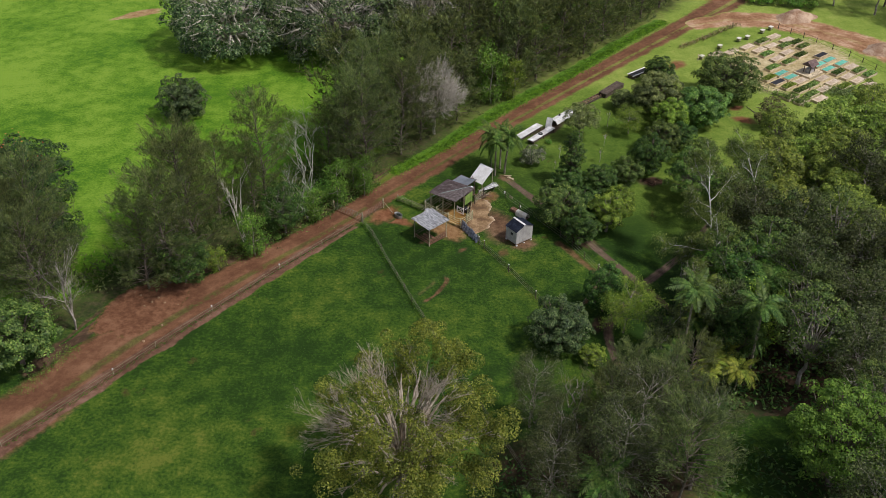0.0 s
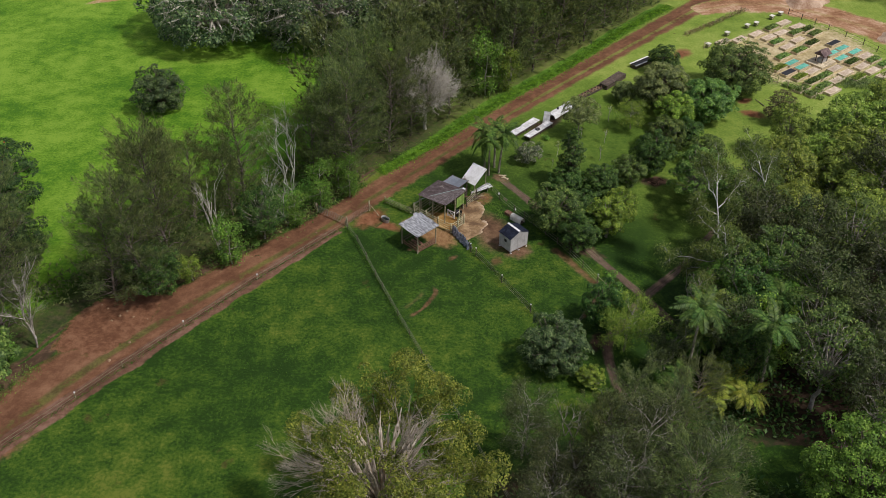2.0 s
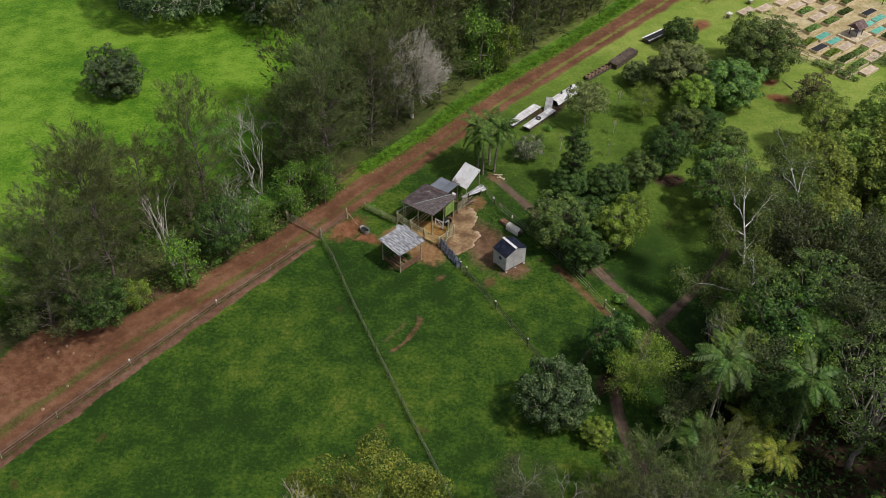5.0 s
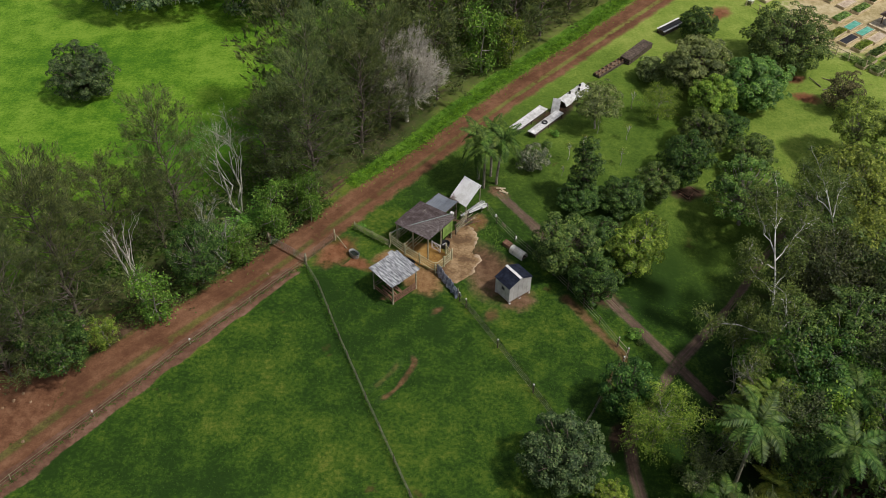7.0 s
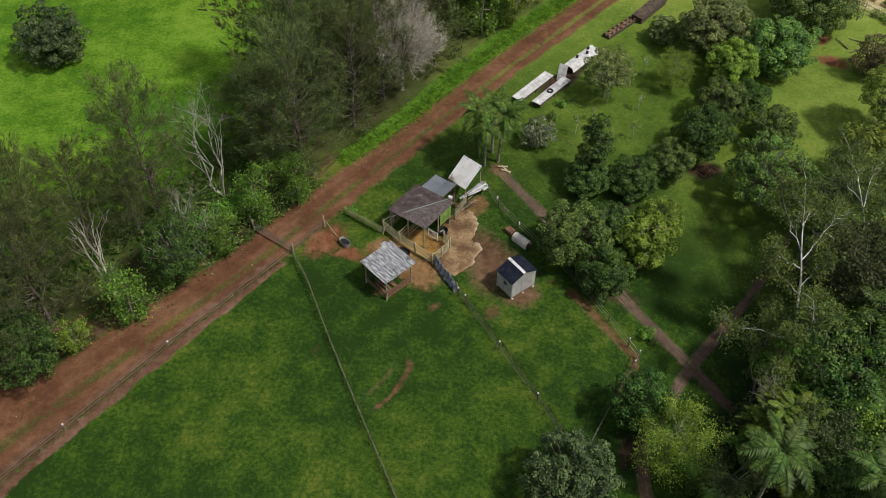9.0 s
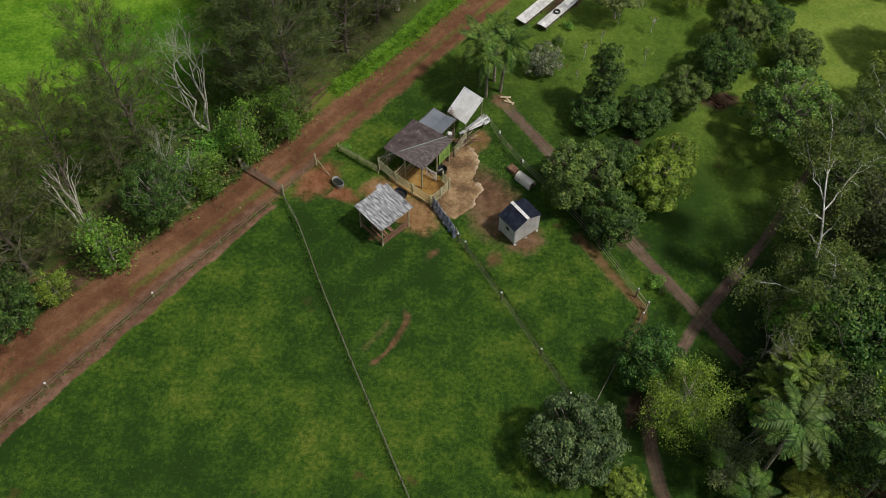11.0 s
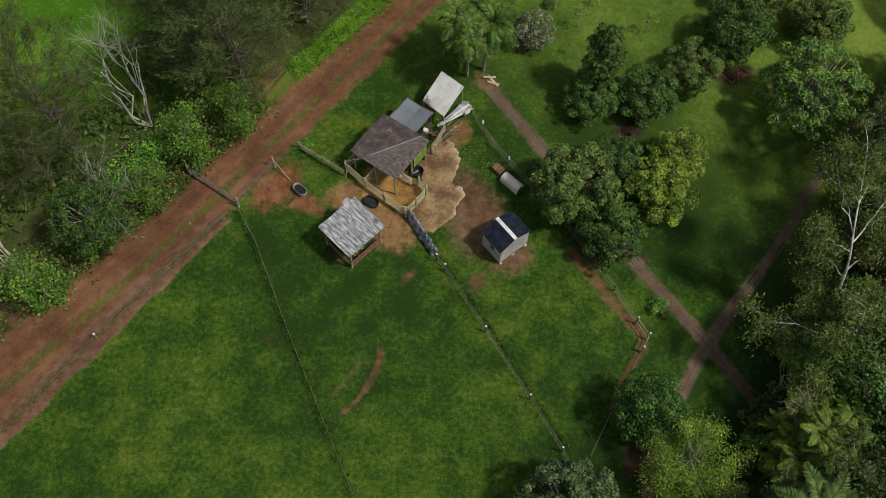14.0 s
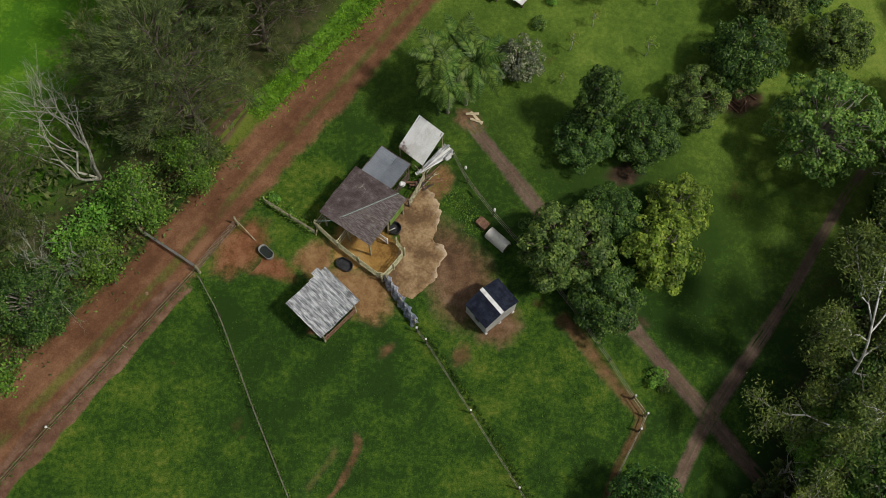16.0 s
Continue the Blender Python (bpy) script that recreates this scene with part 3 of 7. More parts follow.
def ribbon(name, pts, half, material, lift=0.035, label="", category="", columns=12, ragged=0.18, step=0.6):
    """A strip of bare ground along a line: crowned a little, its edges sunk into the turf."""
    c = curve_points(pts, step)
    t = unit(np.gradient(c, axis=0))
    side = np.stack([-t[:, 1], t[:, 0]], 1)
    h = np.interp(np.linspace(0, 1, len(c)), np.linspace(0, 1, len(np.atleast_1d(half))), np.atleast_1d(half))
    a = np.linspace(-1, 1, columns)
    wl = np.array([noise.noise((p[0] * 0.35, p[1] * 0.35, 1.0)) for p in c]) * ragged
    wr = np.array([noise.noise((p[0] * 0.35, p[1] * 0.35, 9.0)) for p in c]) * ragged
    w = h[:, None] * (1 + np.where(a[None] < 0, wl[:, None], wr[:, None])) * a[None]
    xy = c[:, None, :] + side[:, None, :] * w[..., None]
    core = 1 - np.abs(a) ** 2.2
    ends = np.clip(np.minimum(np.arange(len(c)), np.arange(len(c))[::-1]) * step / 1.2, 0, 1)
    core = core[None] * ends[:, None]
    z = -0.02 + (lift + 0.02) * np.clip(core * 3, 0, 1)
    rut = np.exp(-((np.abs(a) - 0.34) / 0.13) ** 2) * 0.02
    z = z - rut[None] * np.clip(core * 2, 0, 1) * (lift > 0.02)
    z = z + land(xy[..., 0], xy[..., 1])
    v = np.concatenate([xy, z[..., None]], -1).reshape(-1, 3)
    i, j = np.meshgrid(np.arange(len(c) - 1), np.arange(columns - 1), indexing="ij")
    k = i * columns + j
    f = np.stack([k, k + columns, k + columns + 1, k + 1], -1).reshape(-1, 4)
    run = np.concatenate([[0], np.cumsum(np.linalg.norm(np.diff(c, axis=0), axis=1))])
    me = quads(name, v, f, {"core": core, "across": np.broadcast_to(a, core.shape), "along": np.broadcast_to(run[:, None], core.shape)})
    ob = part(name, me, material)
    smooth(ob)
    return tagged(ob, label, category, kind="structure")


def patch(name, centre, rx, ry, turn, material, lift=0.03, label="", category="dirt", seed=0, wave=0.22, rings=8, sectors=44):
    """An irregular round patch of bare ground that fades into the turf."""
    ang = np.arange(sectors) * 2 * np.pi / sectors
    rad = 1 + wave * np.array([noise.noise((math.cos(q) * 1.3 + seed * 7.1, math.sin(q) * 1.3, seed * 3.7)) * 1.6
                               + 0.5 * noise.noise((math.cos(q) * 4 + seed, math.sin(q) * 4, 2.0)) for q in ang])
    r = np.linspace(0.02, 1, rings)
    x, y = r[:, None] * rx * (rad * np.cos(ang))[None], r[:, None] * ry * (rad * np.sin(ang))[None]
    ct, st = math.cos(radians(turn)), math.sin(radians(turn))
    core = np.broadcast_to((1 - r ** 2)[:, None], x.shape)
    z = -0.02 + (lift + 0.02) * np.clip(core * 2.5, 0, 1)
    wx, wy = centre[0] + x * ct - y * st, centre[1] + x * st + y * ct
    v = np.stack([wx, wy, z + land(wx, wy)], -1).reshape(-1, 3)
    i, j = np.meshgrid(np.arange(rings - 1), np.arange(sectors), indexing="ij")
    k = (j + 1) % sectors
    f = np.stack([i * sectors + j, (i + 1) * sectors + j, (i + 1) * sectors + k, i * sectors + k], -1).reshape(-1, 4)
    hub = np.stack([np.arange(0, sectors - 2, 2), np.arange(1, sectors - 1, 2), np.arange(2, sectors, 2), np.zeros(sectors // 2 - 1, int)], -1)
    f = np.vstack([f, hub[1:]])
    ob = smooth(part(name, quads(name, v, f, {"core": core, "across": np.zeros(core.shape)}), material))
    return tagged(ob, label, category, kind="structure")


# ---- ground and bare earth ----
g_axis = np.concatenate([[-1500, -600, -250], np.linspace(-120, 130, 126), [260, 600, 1500]])
gx, gy = np.meshgrid(g_axis, g_axis + 110, indexing="ij")
n = len(g_axis)
gi, gj = np.meshgrid(np.arange(n - 1), np.arange(n - 1), indexing="ij")
gk = gi * n + gj
ground = part("ground", quads("ground", np.stack([gx, gy, land(gx, gy)], -1), np.stack([gk, gk + n, gk + n + 1, gk + 1], -1)), M_GRASS)
tagged(ground, "uneven green pasture grass with weeds and bare spots", "grass", kind="structure")

ribbon("road", [(-60, 56), (-45.5, 71.5), (-38.5, 82.0), (-31.0, 91.3), (-21.5, 101.6), (-13.2, 110.8), (-8.6, 116.6), (0.2, 126.8), (11.8, 140.6), (26.6, 157.2), (40.8, 172.9), (52.5, 185.6), (62, 196), (74, 210)],
       [5.0, 5.0, 4.5, 3.6, 3.0, 2.6, 2.5, 2.3, 2.4, 2.5, 2.7, 3.0, 3.9, 4.5], M_ROAD, 0.05, "red dirt farm road with grassy middle and wheel ruts", "road", 16, 0.14)
ribbon("roadside", [(-47, 77.5), (-43.6, 83.4), (-37.0, 94.2), (-27.6, 101.8), (-19.4, 110.8), (-13.0, 118.0), (-6.5, 125.5)], [1.6, 2.0, 2.2, 2.4, 2.4, 2.0, 1.0], M_ROADSIDE, 0.03, "brown dirt and leaf litter beside the road", "dirt", 10, 0.35)
ribbon("road_bank", [(-6.6, 123.8), (0.0, 131.2), (10.4, 144.6), (23.6, 159.0), (36.6, 174.8), (47.0, 186.4)], [1.2, 1.5, 1.6, 1.7, 1.8, 1.8], M_BANK, 0.06, "bright green grass bank between road and trees", "grass", 8, 0.3)
ribbon("road_verge", [(-54.8, 55.2), (-45.2, 67.3), (-36.85, 78.35), (-27.75, 89.75), (-20.55, 98.75), (-11.35, 109.65)], [1.5, 1.45, 1.35, 1.25, 1.2, 0.95], M_VERGE, 0.062,
       "strip of trampled pinkish dirt beside the rail fence", "dirt", 9, 0.3)
ribbon("track_orchard", [(10.2, 123.0), (13.2, 118.6), (16.0, 114.3), (21.6, 105.9), (27.5, 98.1), (31.6, 92.6), (36.4, 86.4)], [0.7, 0.85, 0.85, 0.85, 0.9, 0.78, 0.6], M_TRACK, 0.04,
       "worn two-rut dirt track crossing the orchard lawn", "dirt track", 10, 0.16)
ribbon("track_forest", [(46, 121), (41.2, 115.4), (35.4, 107.4), (31.4, 102.6), (27.6, 98.0), (24.3, 93.0), (21.4, 88.0), (21.6, 82.0), (23.0, 76)], [0.55, 0.55, 0.6, 0.64, 0.8, 0.7, 0.85, 0.8, 0.7], M_TRACK, 0.044,
       "worn dirt track from the wood past the crossing", "dirt track", 10, 0.16)
ribbon("track_edge", [(16.2, 106.6), (18.0, 104.2), (20.8, 100.2), (22.2, 98.0), (20.4, 95.0), (18.6, 91.6)], [1.1, 1.0, 0.95, 0.75, 0.5, 0.4], M_SCRAPE, 0.03,
       "trodden reddish dirt along the wire fence", "dirt", 8, 0.25)
ribbon("far_driveway", [(51.5, 183.0), (56, 185.2), (63, 187.5), (70.5, 186.6), (78.5, 181.4), (86.2, 174.0), (95.5, 164), (109, 150)], [2.2, 4.4, 5.2, 5.2, 5.6, 6.2, 6.2, 6.2], M_FAR, 0.075,
       "churned orange subsoil driveway", "dirt", 14, 0.25)
patch("road_apron", (-36.4, 90.4), 8.0, 4.8, 50, M_APRON, 0.066, "wide bare red dirt where the road meets the trees", seed=24)
patch("clearing", (36.5, 71.2), 4.6, 2.4, 25, M_GRASS, 0.07, "shaded grass clearing in the wood", "grass", seed=25)
patch("yard", (9.3, 109.0), 6.0, 3.9, 112, M_YARD, 0.025, "bare brown dirt yard round the stable and tool shed", seed=1)
patch("yard_shed_pad", (12.3, 105.2), 2.4, 1.9, 38, M_YARD, 0.04, "pale trodden dirt round the tool shed", seed=2)
patch("pen_mud", (2.3, 111.5), 3.6, 2.6, -35, M_MUD, 0.045, "wet ochre mud floor of the stable pen", seed=3, wave=0.12)
patch("shed_mud", (1.9, 108.0), 4.0, 2.7, -38, M_BROWNMUD, 0.05, "trodden brown mud under the open shed", seed=4)
patch("shed_mud_west", (-1.6, 111.0), 2.3, 1.7, 20, M_BROWNMUD, 0.036, "brown mud beside the stable rails", seed=5)
patch("scrap_dirt", (8.0, 116.8), 1.9, 1.3, 60, M_BROWNMUD, 0.05, "reddish trodden dirt by the scrap pile", seed=22)
patch("palm_dirt", (10.7, 122.4), 1.9, 1.2, -40, M_YARD, 0.036, "bare brown dirt by the palms and planks", seed=26)
patch("gate_dirt", (-7.4, 112.0), 3.8, 2.5, 50, M_RED, 0.03, "red dirt inside the farm gate", seed=6)
patch("trough_dirt", (-5.4, 110.5), 3.2, 1.4, -20, M_RED, 0.02, "scuffed red dirt by the water trough", seed=16)
patch("bare_spot", (9.3, 103.0), 1.7, 1.2, 60, M_SCRAPE, 0.02, "scraped red dirt spot in the grass", seed=7)
patch("bare_spot", (-1.9, 105.2), 0.7, 0.5, 0, M_SCRAPE, 0.02, "scraped red dirt spot in the grass", seed=8)
patch("bare_spot", (3.8, 103.6), 1.2, 0.7, 40, M_SCRAPE, 0.02, "scraped red dirt spot in the grass", seed=9)
ribbon("bare_spot", [(1.05, 98.3), (1.5, 96.7), (0.98, 95.4), (0.3, 94.1), (-0.34, 93.2), (-1.1, 92.5), (-2.2, 91.7)], [0.3, 0.6, 0.45, 0.5, 0.3, 0.5, 0.35], M_SCRAPE, 0.02,
       "long curved red scrape in the paddock grass", "dirt", 10, 0.3, 0.3)
ribbon("bare_spot", [(0.4, 97.6), (-0.35, 95.9), (-1.3, 94.6), (-2.2, 93.6), (-3.0, 92.9)], [0.5, 0.6, 0.4, 0.6, 0.4], M_FAINT, 0.015,
       "faint worn streak in the paddock grass", "dirt", 10, 0.3, 0.3)
patch("bare_spot", (33.5, 124.2), 3.0, 1.6, 10, M_SHADE, 0.03, "bare soil under the orchard trees, shade in its dark colour", seed=12)
patch("bare_spot", (52.2, 146.8), 2.0, 1.2, 30, M_RED, 0.03, "worn red dirt under the tree by the garden", seed=23)
patch("bare_spot", (52.4, 142.4), 3.2, 1.7, -15, M_RED, 0.03, "worn red dirt by the garden fence", seed=13)
patch("bare_spot", (45.5, 164.5), 2.2, 3.4, -40, M_RED, 0.03, "worn red dirt beside the compost planter", seed=14)
patch("bare_spot", (23.0, 117.6), 2.2, 1.2, 10, M_SHADE, 0.03, "bare soil under the orchard trees, shade in its dark colour", seed=15)
patch("bare_spot", (20.6, 106.4), 4.0, 2.0, -30, M_SHADE, 0.025, "bare soil under the orchard trees, shade in its dark colour", seed=17)
patch("field_scrape", (-62.0, 186.0), 6.0, 2.0, 30, M_FAR, 0.03, "bare scraped ground at the pasture edge", seed=18)
patch("garden_floor", (67.5, 165.0), 17.5, 13.5, 40, M_MULCH, 0.03, "tan mulch floor of the fenced garden", seed=19, wave=0.06)
patch("bench_ground", (18.6, 138.0), 6.6, 1.7, 50, M_SHADE, 0.03, "worn earth under the potting benches, shade in its dark colour", seed=20)
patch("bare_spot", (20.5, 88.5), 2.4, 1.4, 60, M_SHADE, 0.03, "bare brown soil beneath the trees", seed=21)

# ragged concrete slab beside the stable
SLAB = [(3.9, 109.2), (4.7, 108.1), (5.7, 107.7), (6.5, 108.3), (7.5, 109.0), (7.75, 110.0), (8.3, 110.9), (8.2, 111.6), (7.5, 112.2), (7.7, 113.0), (8.0, 113.9), (8.0, 114.9), (7.6, 116.0), (6.6, 116.6), (5.8, 115.9), (5.0, 115.0), (4.4, 113.6), (4.9, 111.8)]
ring = curve_points([(*p, 0) for p in SLAB + SLAB[:1]], 0.12)[:-1]
jit = np.array([[noise.noise((p[0] * 2.2, p[1] * 2.2, 4.0)), noise.noise((p[0] * 2.2, p[1] * 2.2, 8.0))] for p in ring]) * 0.20
jit += np.array([[noise.noise((p[0] * 6.5, p[1] * 6.5, 4.0)), noise.noise((p[0] * 6.5, p[1] * 6.5, 8.0))] for p in ring]) * 0.12
jit += np.array([[noise.noise((p[0] * 17, p[1] * 17, 4.0)), noise.noise((p[0] * 17, p[1] * 17, 8.0))] for p in ring]) * 0.07
bm = bmesh.new()
mid_xy = ring[:, :2].mean(0)
rows = []
for s, z in ((1.05, -0.02), (1.0, 0.06), (0.96, 0.085), (0.6, 0.10), (0.25, 0.095)):
    rows.append([bm.verts.new((*(mid_xy + (p[:2] + q - mid_xy) * s), z + 0.012 * noise.noise((p[0] * s * 2, p[1] * s * 2, 1)))) for p, q in zip(ring, jit)])
for a, b in zip(rows, rows[1:]):
    for i in range(len(a)):
        bm.faces.new((a[i], a[(i + 1) % len(a)], b[(i + 1) % len(a)], b[i]))
bm.faces.new(rows[-1])
slab_me = bpy.data.meshes.new("concrete_slab")
bm.to_mesh(slab_me)
bm.free()
rim = slab_me.attributes.new("rim", "FLOAT", "POINT")
for k, v in enumerate(slab_me.vertices):
    east = (v.co.x - 5.6) * 0.35
    rim.data[k].value = (1.0, 0.95, 0.8, 0.1, 0.0)[min(4, k // len(ring))] * max(0.25, min(1.0, east))
tagged(part("concrete_slab", slab_me, M_BROKEN), "ragged worn tan concrete slab beside the stable", "concrete slab", kind="structure")

# ---- vegetation ----
def limb(start, end, sag=0.0, wob=0.08, n=6):
    t = np.linspace(0, 1, n)[:, None]
    start, end = np.asarray(start, float), np.asarray(end, float)
    p = start + (end - start) * t
    L = np.linalg.norm(end - start)
    p += rng.normal(0, wob * L / n, p.shape) * np.sin(np.pi * t) * 1.6
    p[:, 2] += sag * L * np.sin(np.pi * t[:, 0])
    return p


def lobes_on(count, rx, rz, centre, low=-0.35, inner=0.25):
    """Clump centres spread over the upper shell of a crown, with some inside."""
    i = np.arange(count) + 0.5
    z = low + (1 - low) * (1 - i / count)
    phi = i * 2.39996 + rng.uniform(0, 6)
    r = np.sqrt(np.maximum(0, 1 - z * z))
    u = np.stack([r * np.cos(phi), r * np.sin(phi), z], 1)
    s = np.where(rng.random(count) < inner, rng.uniform(0.3, 0.6, count), rng.uniform(0.68, 0.98, count))
    u = u * s[:, None] + rng.normal(0, 0.07, u.shape)
    return np.asarray(centre) + u * np.array([rx, rx, rz])


def leafy(g, centres, radii, per, length, width, flat=0.8, up=0.5, loose=0.3, centre=None):
    """Leaves over the shells of clumps, faces outward and up."""
    for c, r in zip(centres, radii):
        n = max(8, int(per * (r / radii.mean()) ** 2))
        u = unit(rng.normal(size=(n, 3)))
        u[:, 2] = np.where(u[:, 2] < -0.3, -u[:, 2], u[:, 2])
        if centre is not None:
            out = unit((c - centre)[None])
            u = unit(u + 0.55 * out)
        rad = r * (0.72 + 0.36 * rng.random(n) ** 0.7)
        p = c + u * rad[:, None] * np.array([1, 1, flat])
        nrm = unit(u + np.array([0, 0, up]) + rng.normal(0, loose, (n, 3)))
        d = np.cross(nrm, rng.normal(size=(n, 3)))
        d[:, 2] -= 0.25
        g.add(*blades(p, d, nrm, length * rng.uniform(0.7, 1.3, n), width * rng.uniform(0.75, 1.25, n)))


def broad_tree(name, H, rx, rz, lobes, lobe_r, per, leaf, mat, bark, label, category="tree", low=-0.35, trunk=0.16, inner=0.25, flat=0.8, limbs=0.6, base=None, loose=0.26, extra=None, sinews=0):
    """A leafy tree: trunk, limbs to the clumps, a crown of leaves. Built at the origin."""
    th = thing(name, Matrix(), label, category)
    top = H - rz
    c0 = np.array([0, 0, top])
    cl = lobes_on(lobes, rx - lobe_r * 0.6, rz - lobe_r * 0.5, c0, low, inner)
    rr = lobe_r * rng.uniform(0.65, 1.3, lobes)
    wood, crown = Tubes(), Tubes()
    fork = np.array([rng.normal(0, 0.15), rng.normal(0, 0.15), (base or top * 0.55)])
    wood.tube(limb((0, 0, -0.1), fork, 0, 0.1, 5), np.linspace(trunk * 1.35, trunk, 5), 7)
    for c in cl[rng.random(lobes) < limbs]:
        mid = fork + (c - fork) * 0.5 + np.array([0, 0, 0.12 * np.linalg.norm(c - fork)])
        wood.tube(np.vstack([limb(fork, mid, 0, 0.1, 4), limb(mid, c, 0, 0.1, 4)[1:]]), np.linspace(trunk * 0.6, 0.03, 7), 4)
    for k in range(sinews):
        c = cl[int(rng.integers(0, lobes))]
        o = unit((c - c0)[None])[0]
        s = c0 + (c - c0) * 0.8
        for q in range(3):
            w = unit((o * 0.5 + rng.normal(0, 0.6, 3))[None])[0]
            bare(wood, s, w, lobe_r * rng.uniform(1.1, 1.9), 0.075, 2, (2, 3), 0.6)
    leafy(crown, cl, rr, per, leaf[0], leaf[1], flat, 0.5, loose, c0)
    part("trunk", wood.mesh("trunk"), bark, th)
    part("crown", crown.mesh("crown"), mat, th)
    if extra:
        blossom = Tubes()
        pick = cl[cl[:, 2] > top]
        for c in pick[: extra[0]]:
            p = c + rng.normal(0, lobe_r * 0.6, (extra[1], 3)) + np.array([0, 0, lobe_r * 0.7])
            nrm = unit(rng.normal(0, 0.4, (len(p), 3)) + np.array([0, 0, 1.0]))
            blossom.add(*blades(p, np.cross(nrm, rng.normal(size=(len(p), 3))), nrm, 0.24, 0.2))
        part("blossom", blossom.mesh("blossom"), extra[2], th)
    return th


def needle_tree(name, H, spread, count, tufts, needles, mat, bark, label, lean=0.0, length=0.75, width=0.075, start=0.2, trunk=0.22, dead=3, thin=1.0):
    """A feathery tree: many rising branches hung with sprays of fine needles."""
    th = thing(name, Matrix(), label, "tree")
    wood, crown = Tubes(), Tubes()
    spine = limb((0, 0, -0.1), (lean * H, 0.3 * lean * H, H * 0.97), 0, 0.1, 9)
    wood.tube(spine, np.linspace(trunk, 0.03, 9), 6)
    for k in range(count):
        t = start + (1 - start) * (k + rng.random()) / count
        s = np.array([np.interp(t * H, spine[:, 2], spine[:, q]) for q in range(3)])
        phi = k * 2.39996 + rng.normal(0, 0.4)
        prof = math.sin(math.pi * min(1.0, (1.08 - t) / (1.08 - start) * 0.62 + 0.05)) ** 0.8
        L = spread * prof * rng.uniform(0.65, 1.2) + 0.5
        rise = rng.uniform(0.25, 0.75) + 0.5 * t
        end = s + np.array([math.cos(phi) * L, math.sin(phi) * L, L * rise * 0.75])
        b = limb(s, end, 0.07, 0.16, 5)
        wood.tube(b, np.linspace(0.075 * (1.15 - t) + 0.025, 0.012, 5) * thin, 3)
        for q in range(tufts):
            w = 0.3 + 0.72 * (q + rng.random()) / tufts
            c = np.array([np.interp(w * 4, np.arange(5), b[:, a]) for a in range(3)]) + rng.normal(0, 0.28, 3)
            m = needles
            axis = unit((unit((end - s)[None])[0] * 0.8 + rng.normal(0, 0.42, 3) + np.array([0, 0, rng.uniform(0.1, 0.7)]))[None])[0]
            plume = length * rng.uniform(1.3, 2.3)
            g_ = rng.random(m)
            d = unit(axis + rng.normal(0, 0.30, (m, 3)))
            p = c + axis * (g_ * plume)[:, None] + d * (length * 0.3) + rng.normal(0, 0.20, (m, 3)) * (1.15 - 0.8 * g_)[:, None]
            nrm = unit(rng.normal(0, 0.6, (m, 3)) + np.array([0, 0, 1.0]))
            crown.add(*blades(p, d, nrm, length * rng.uniform(0.6, 1.3, m), width * rng.uniform(0.7, 1.3, m), 0.0))
    for k in range(dead):
        s = spine[int(rng.integers(2, 6))]
        phi = rng.uniform(0, 6.28)
        L = spread * rng.uniform(0.55, 0.95)
        bare(wood, s, np.array([math.cos(phi), math.sin(phi), 0.55]), L, 0.05, 2)
    part("trunk", wood.mesh("trunk"), bark, th)
    part("crown", crown.mesh("crown"), mat, th)
    return th


def bare(g, start, way, L, r, depth, forks=(3, 5), spread=0.55, tips=None):
    """Leafless branching."""
    way = unit(np.asarray(way, float)[None])[0]
    end = np.asarray(start) + way * L
    n_ = 5 if r > 0.03 else 3
    p = limb(start, end, 0.0, 0.13, n_)
    g.tube(p, np.linspace(r, r * 0.5, n_), 5 if r > 0.06 else 3)
    if tips is not None:
        tips.append(end)
    if depth <= 0:
        return
    for k in range(int(rng.integers(forks[0], forks[1] + 1))):
        w = rng.uniform(0.35, 1.0)
        s = np.array([np.interp(w, np.linspace(0, 1, n_), p[:, a]) for a in range(3)])
        d = unit((way + rng.normal(0, spread, 3) + np.array([0, 0, 0.15]))[None])[0]
        bare(g, s, d, L * rng.uniform(0.45, 0.75), r * 0.5, depth - 1, forks, spread, tips)


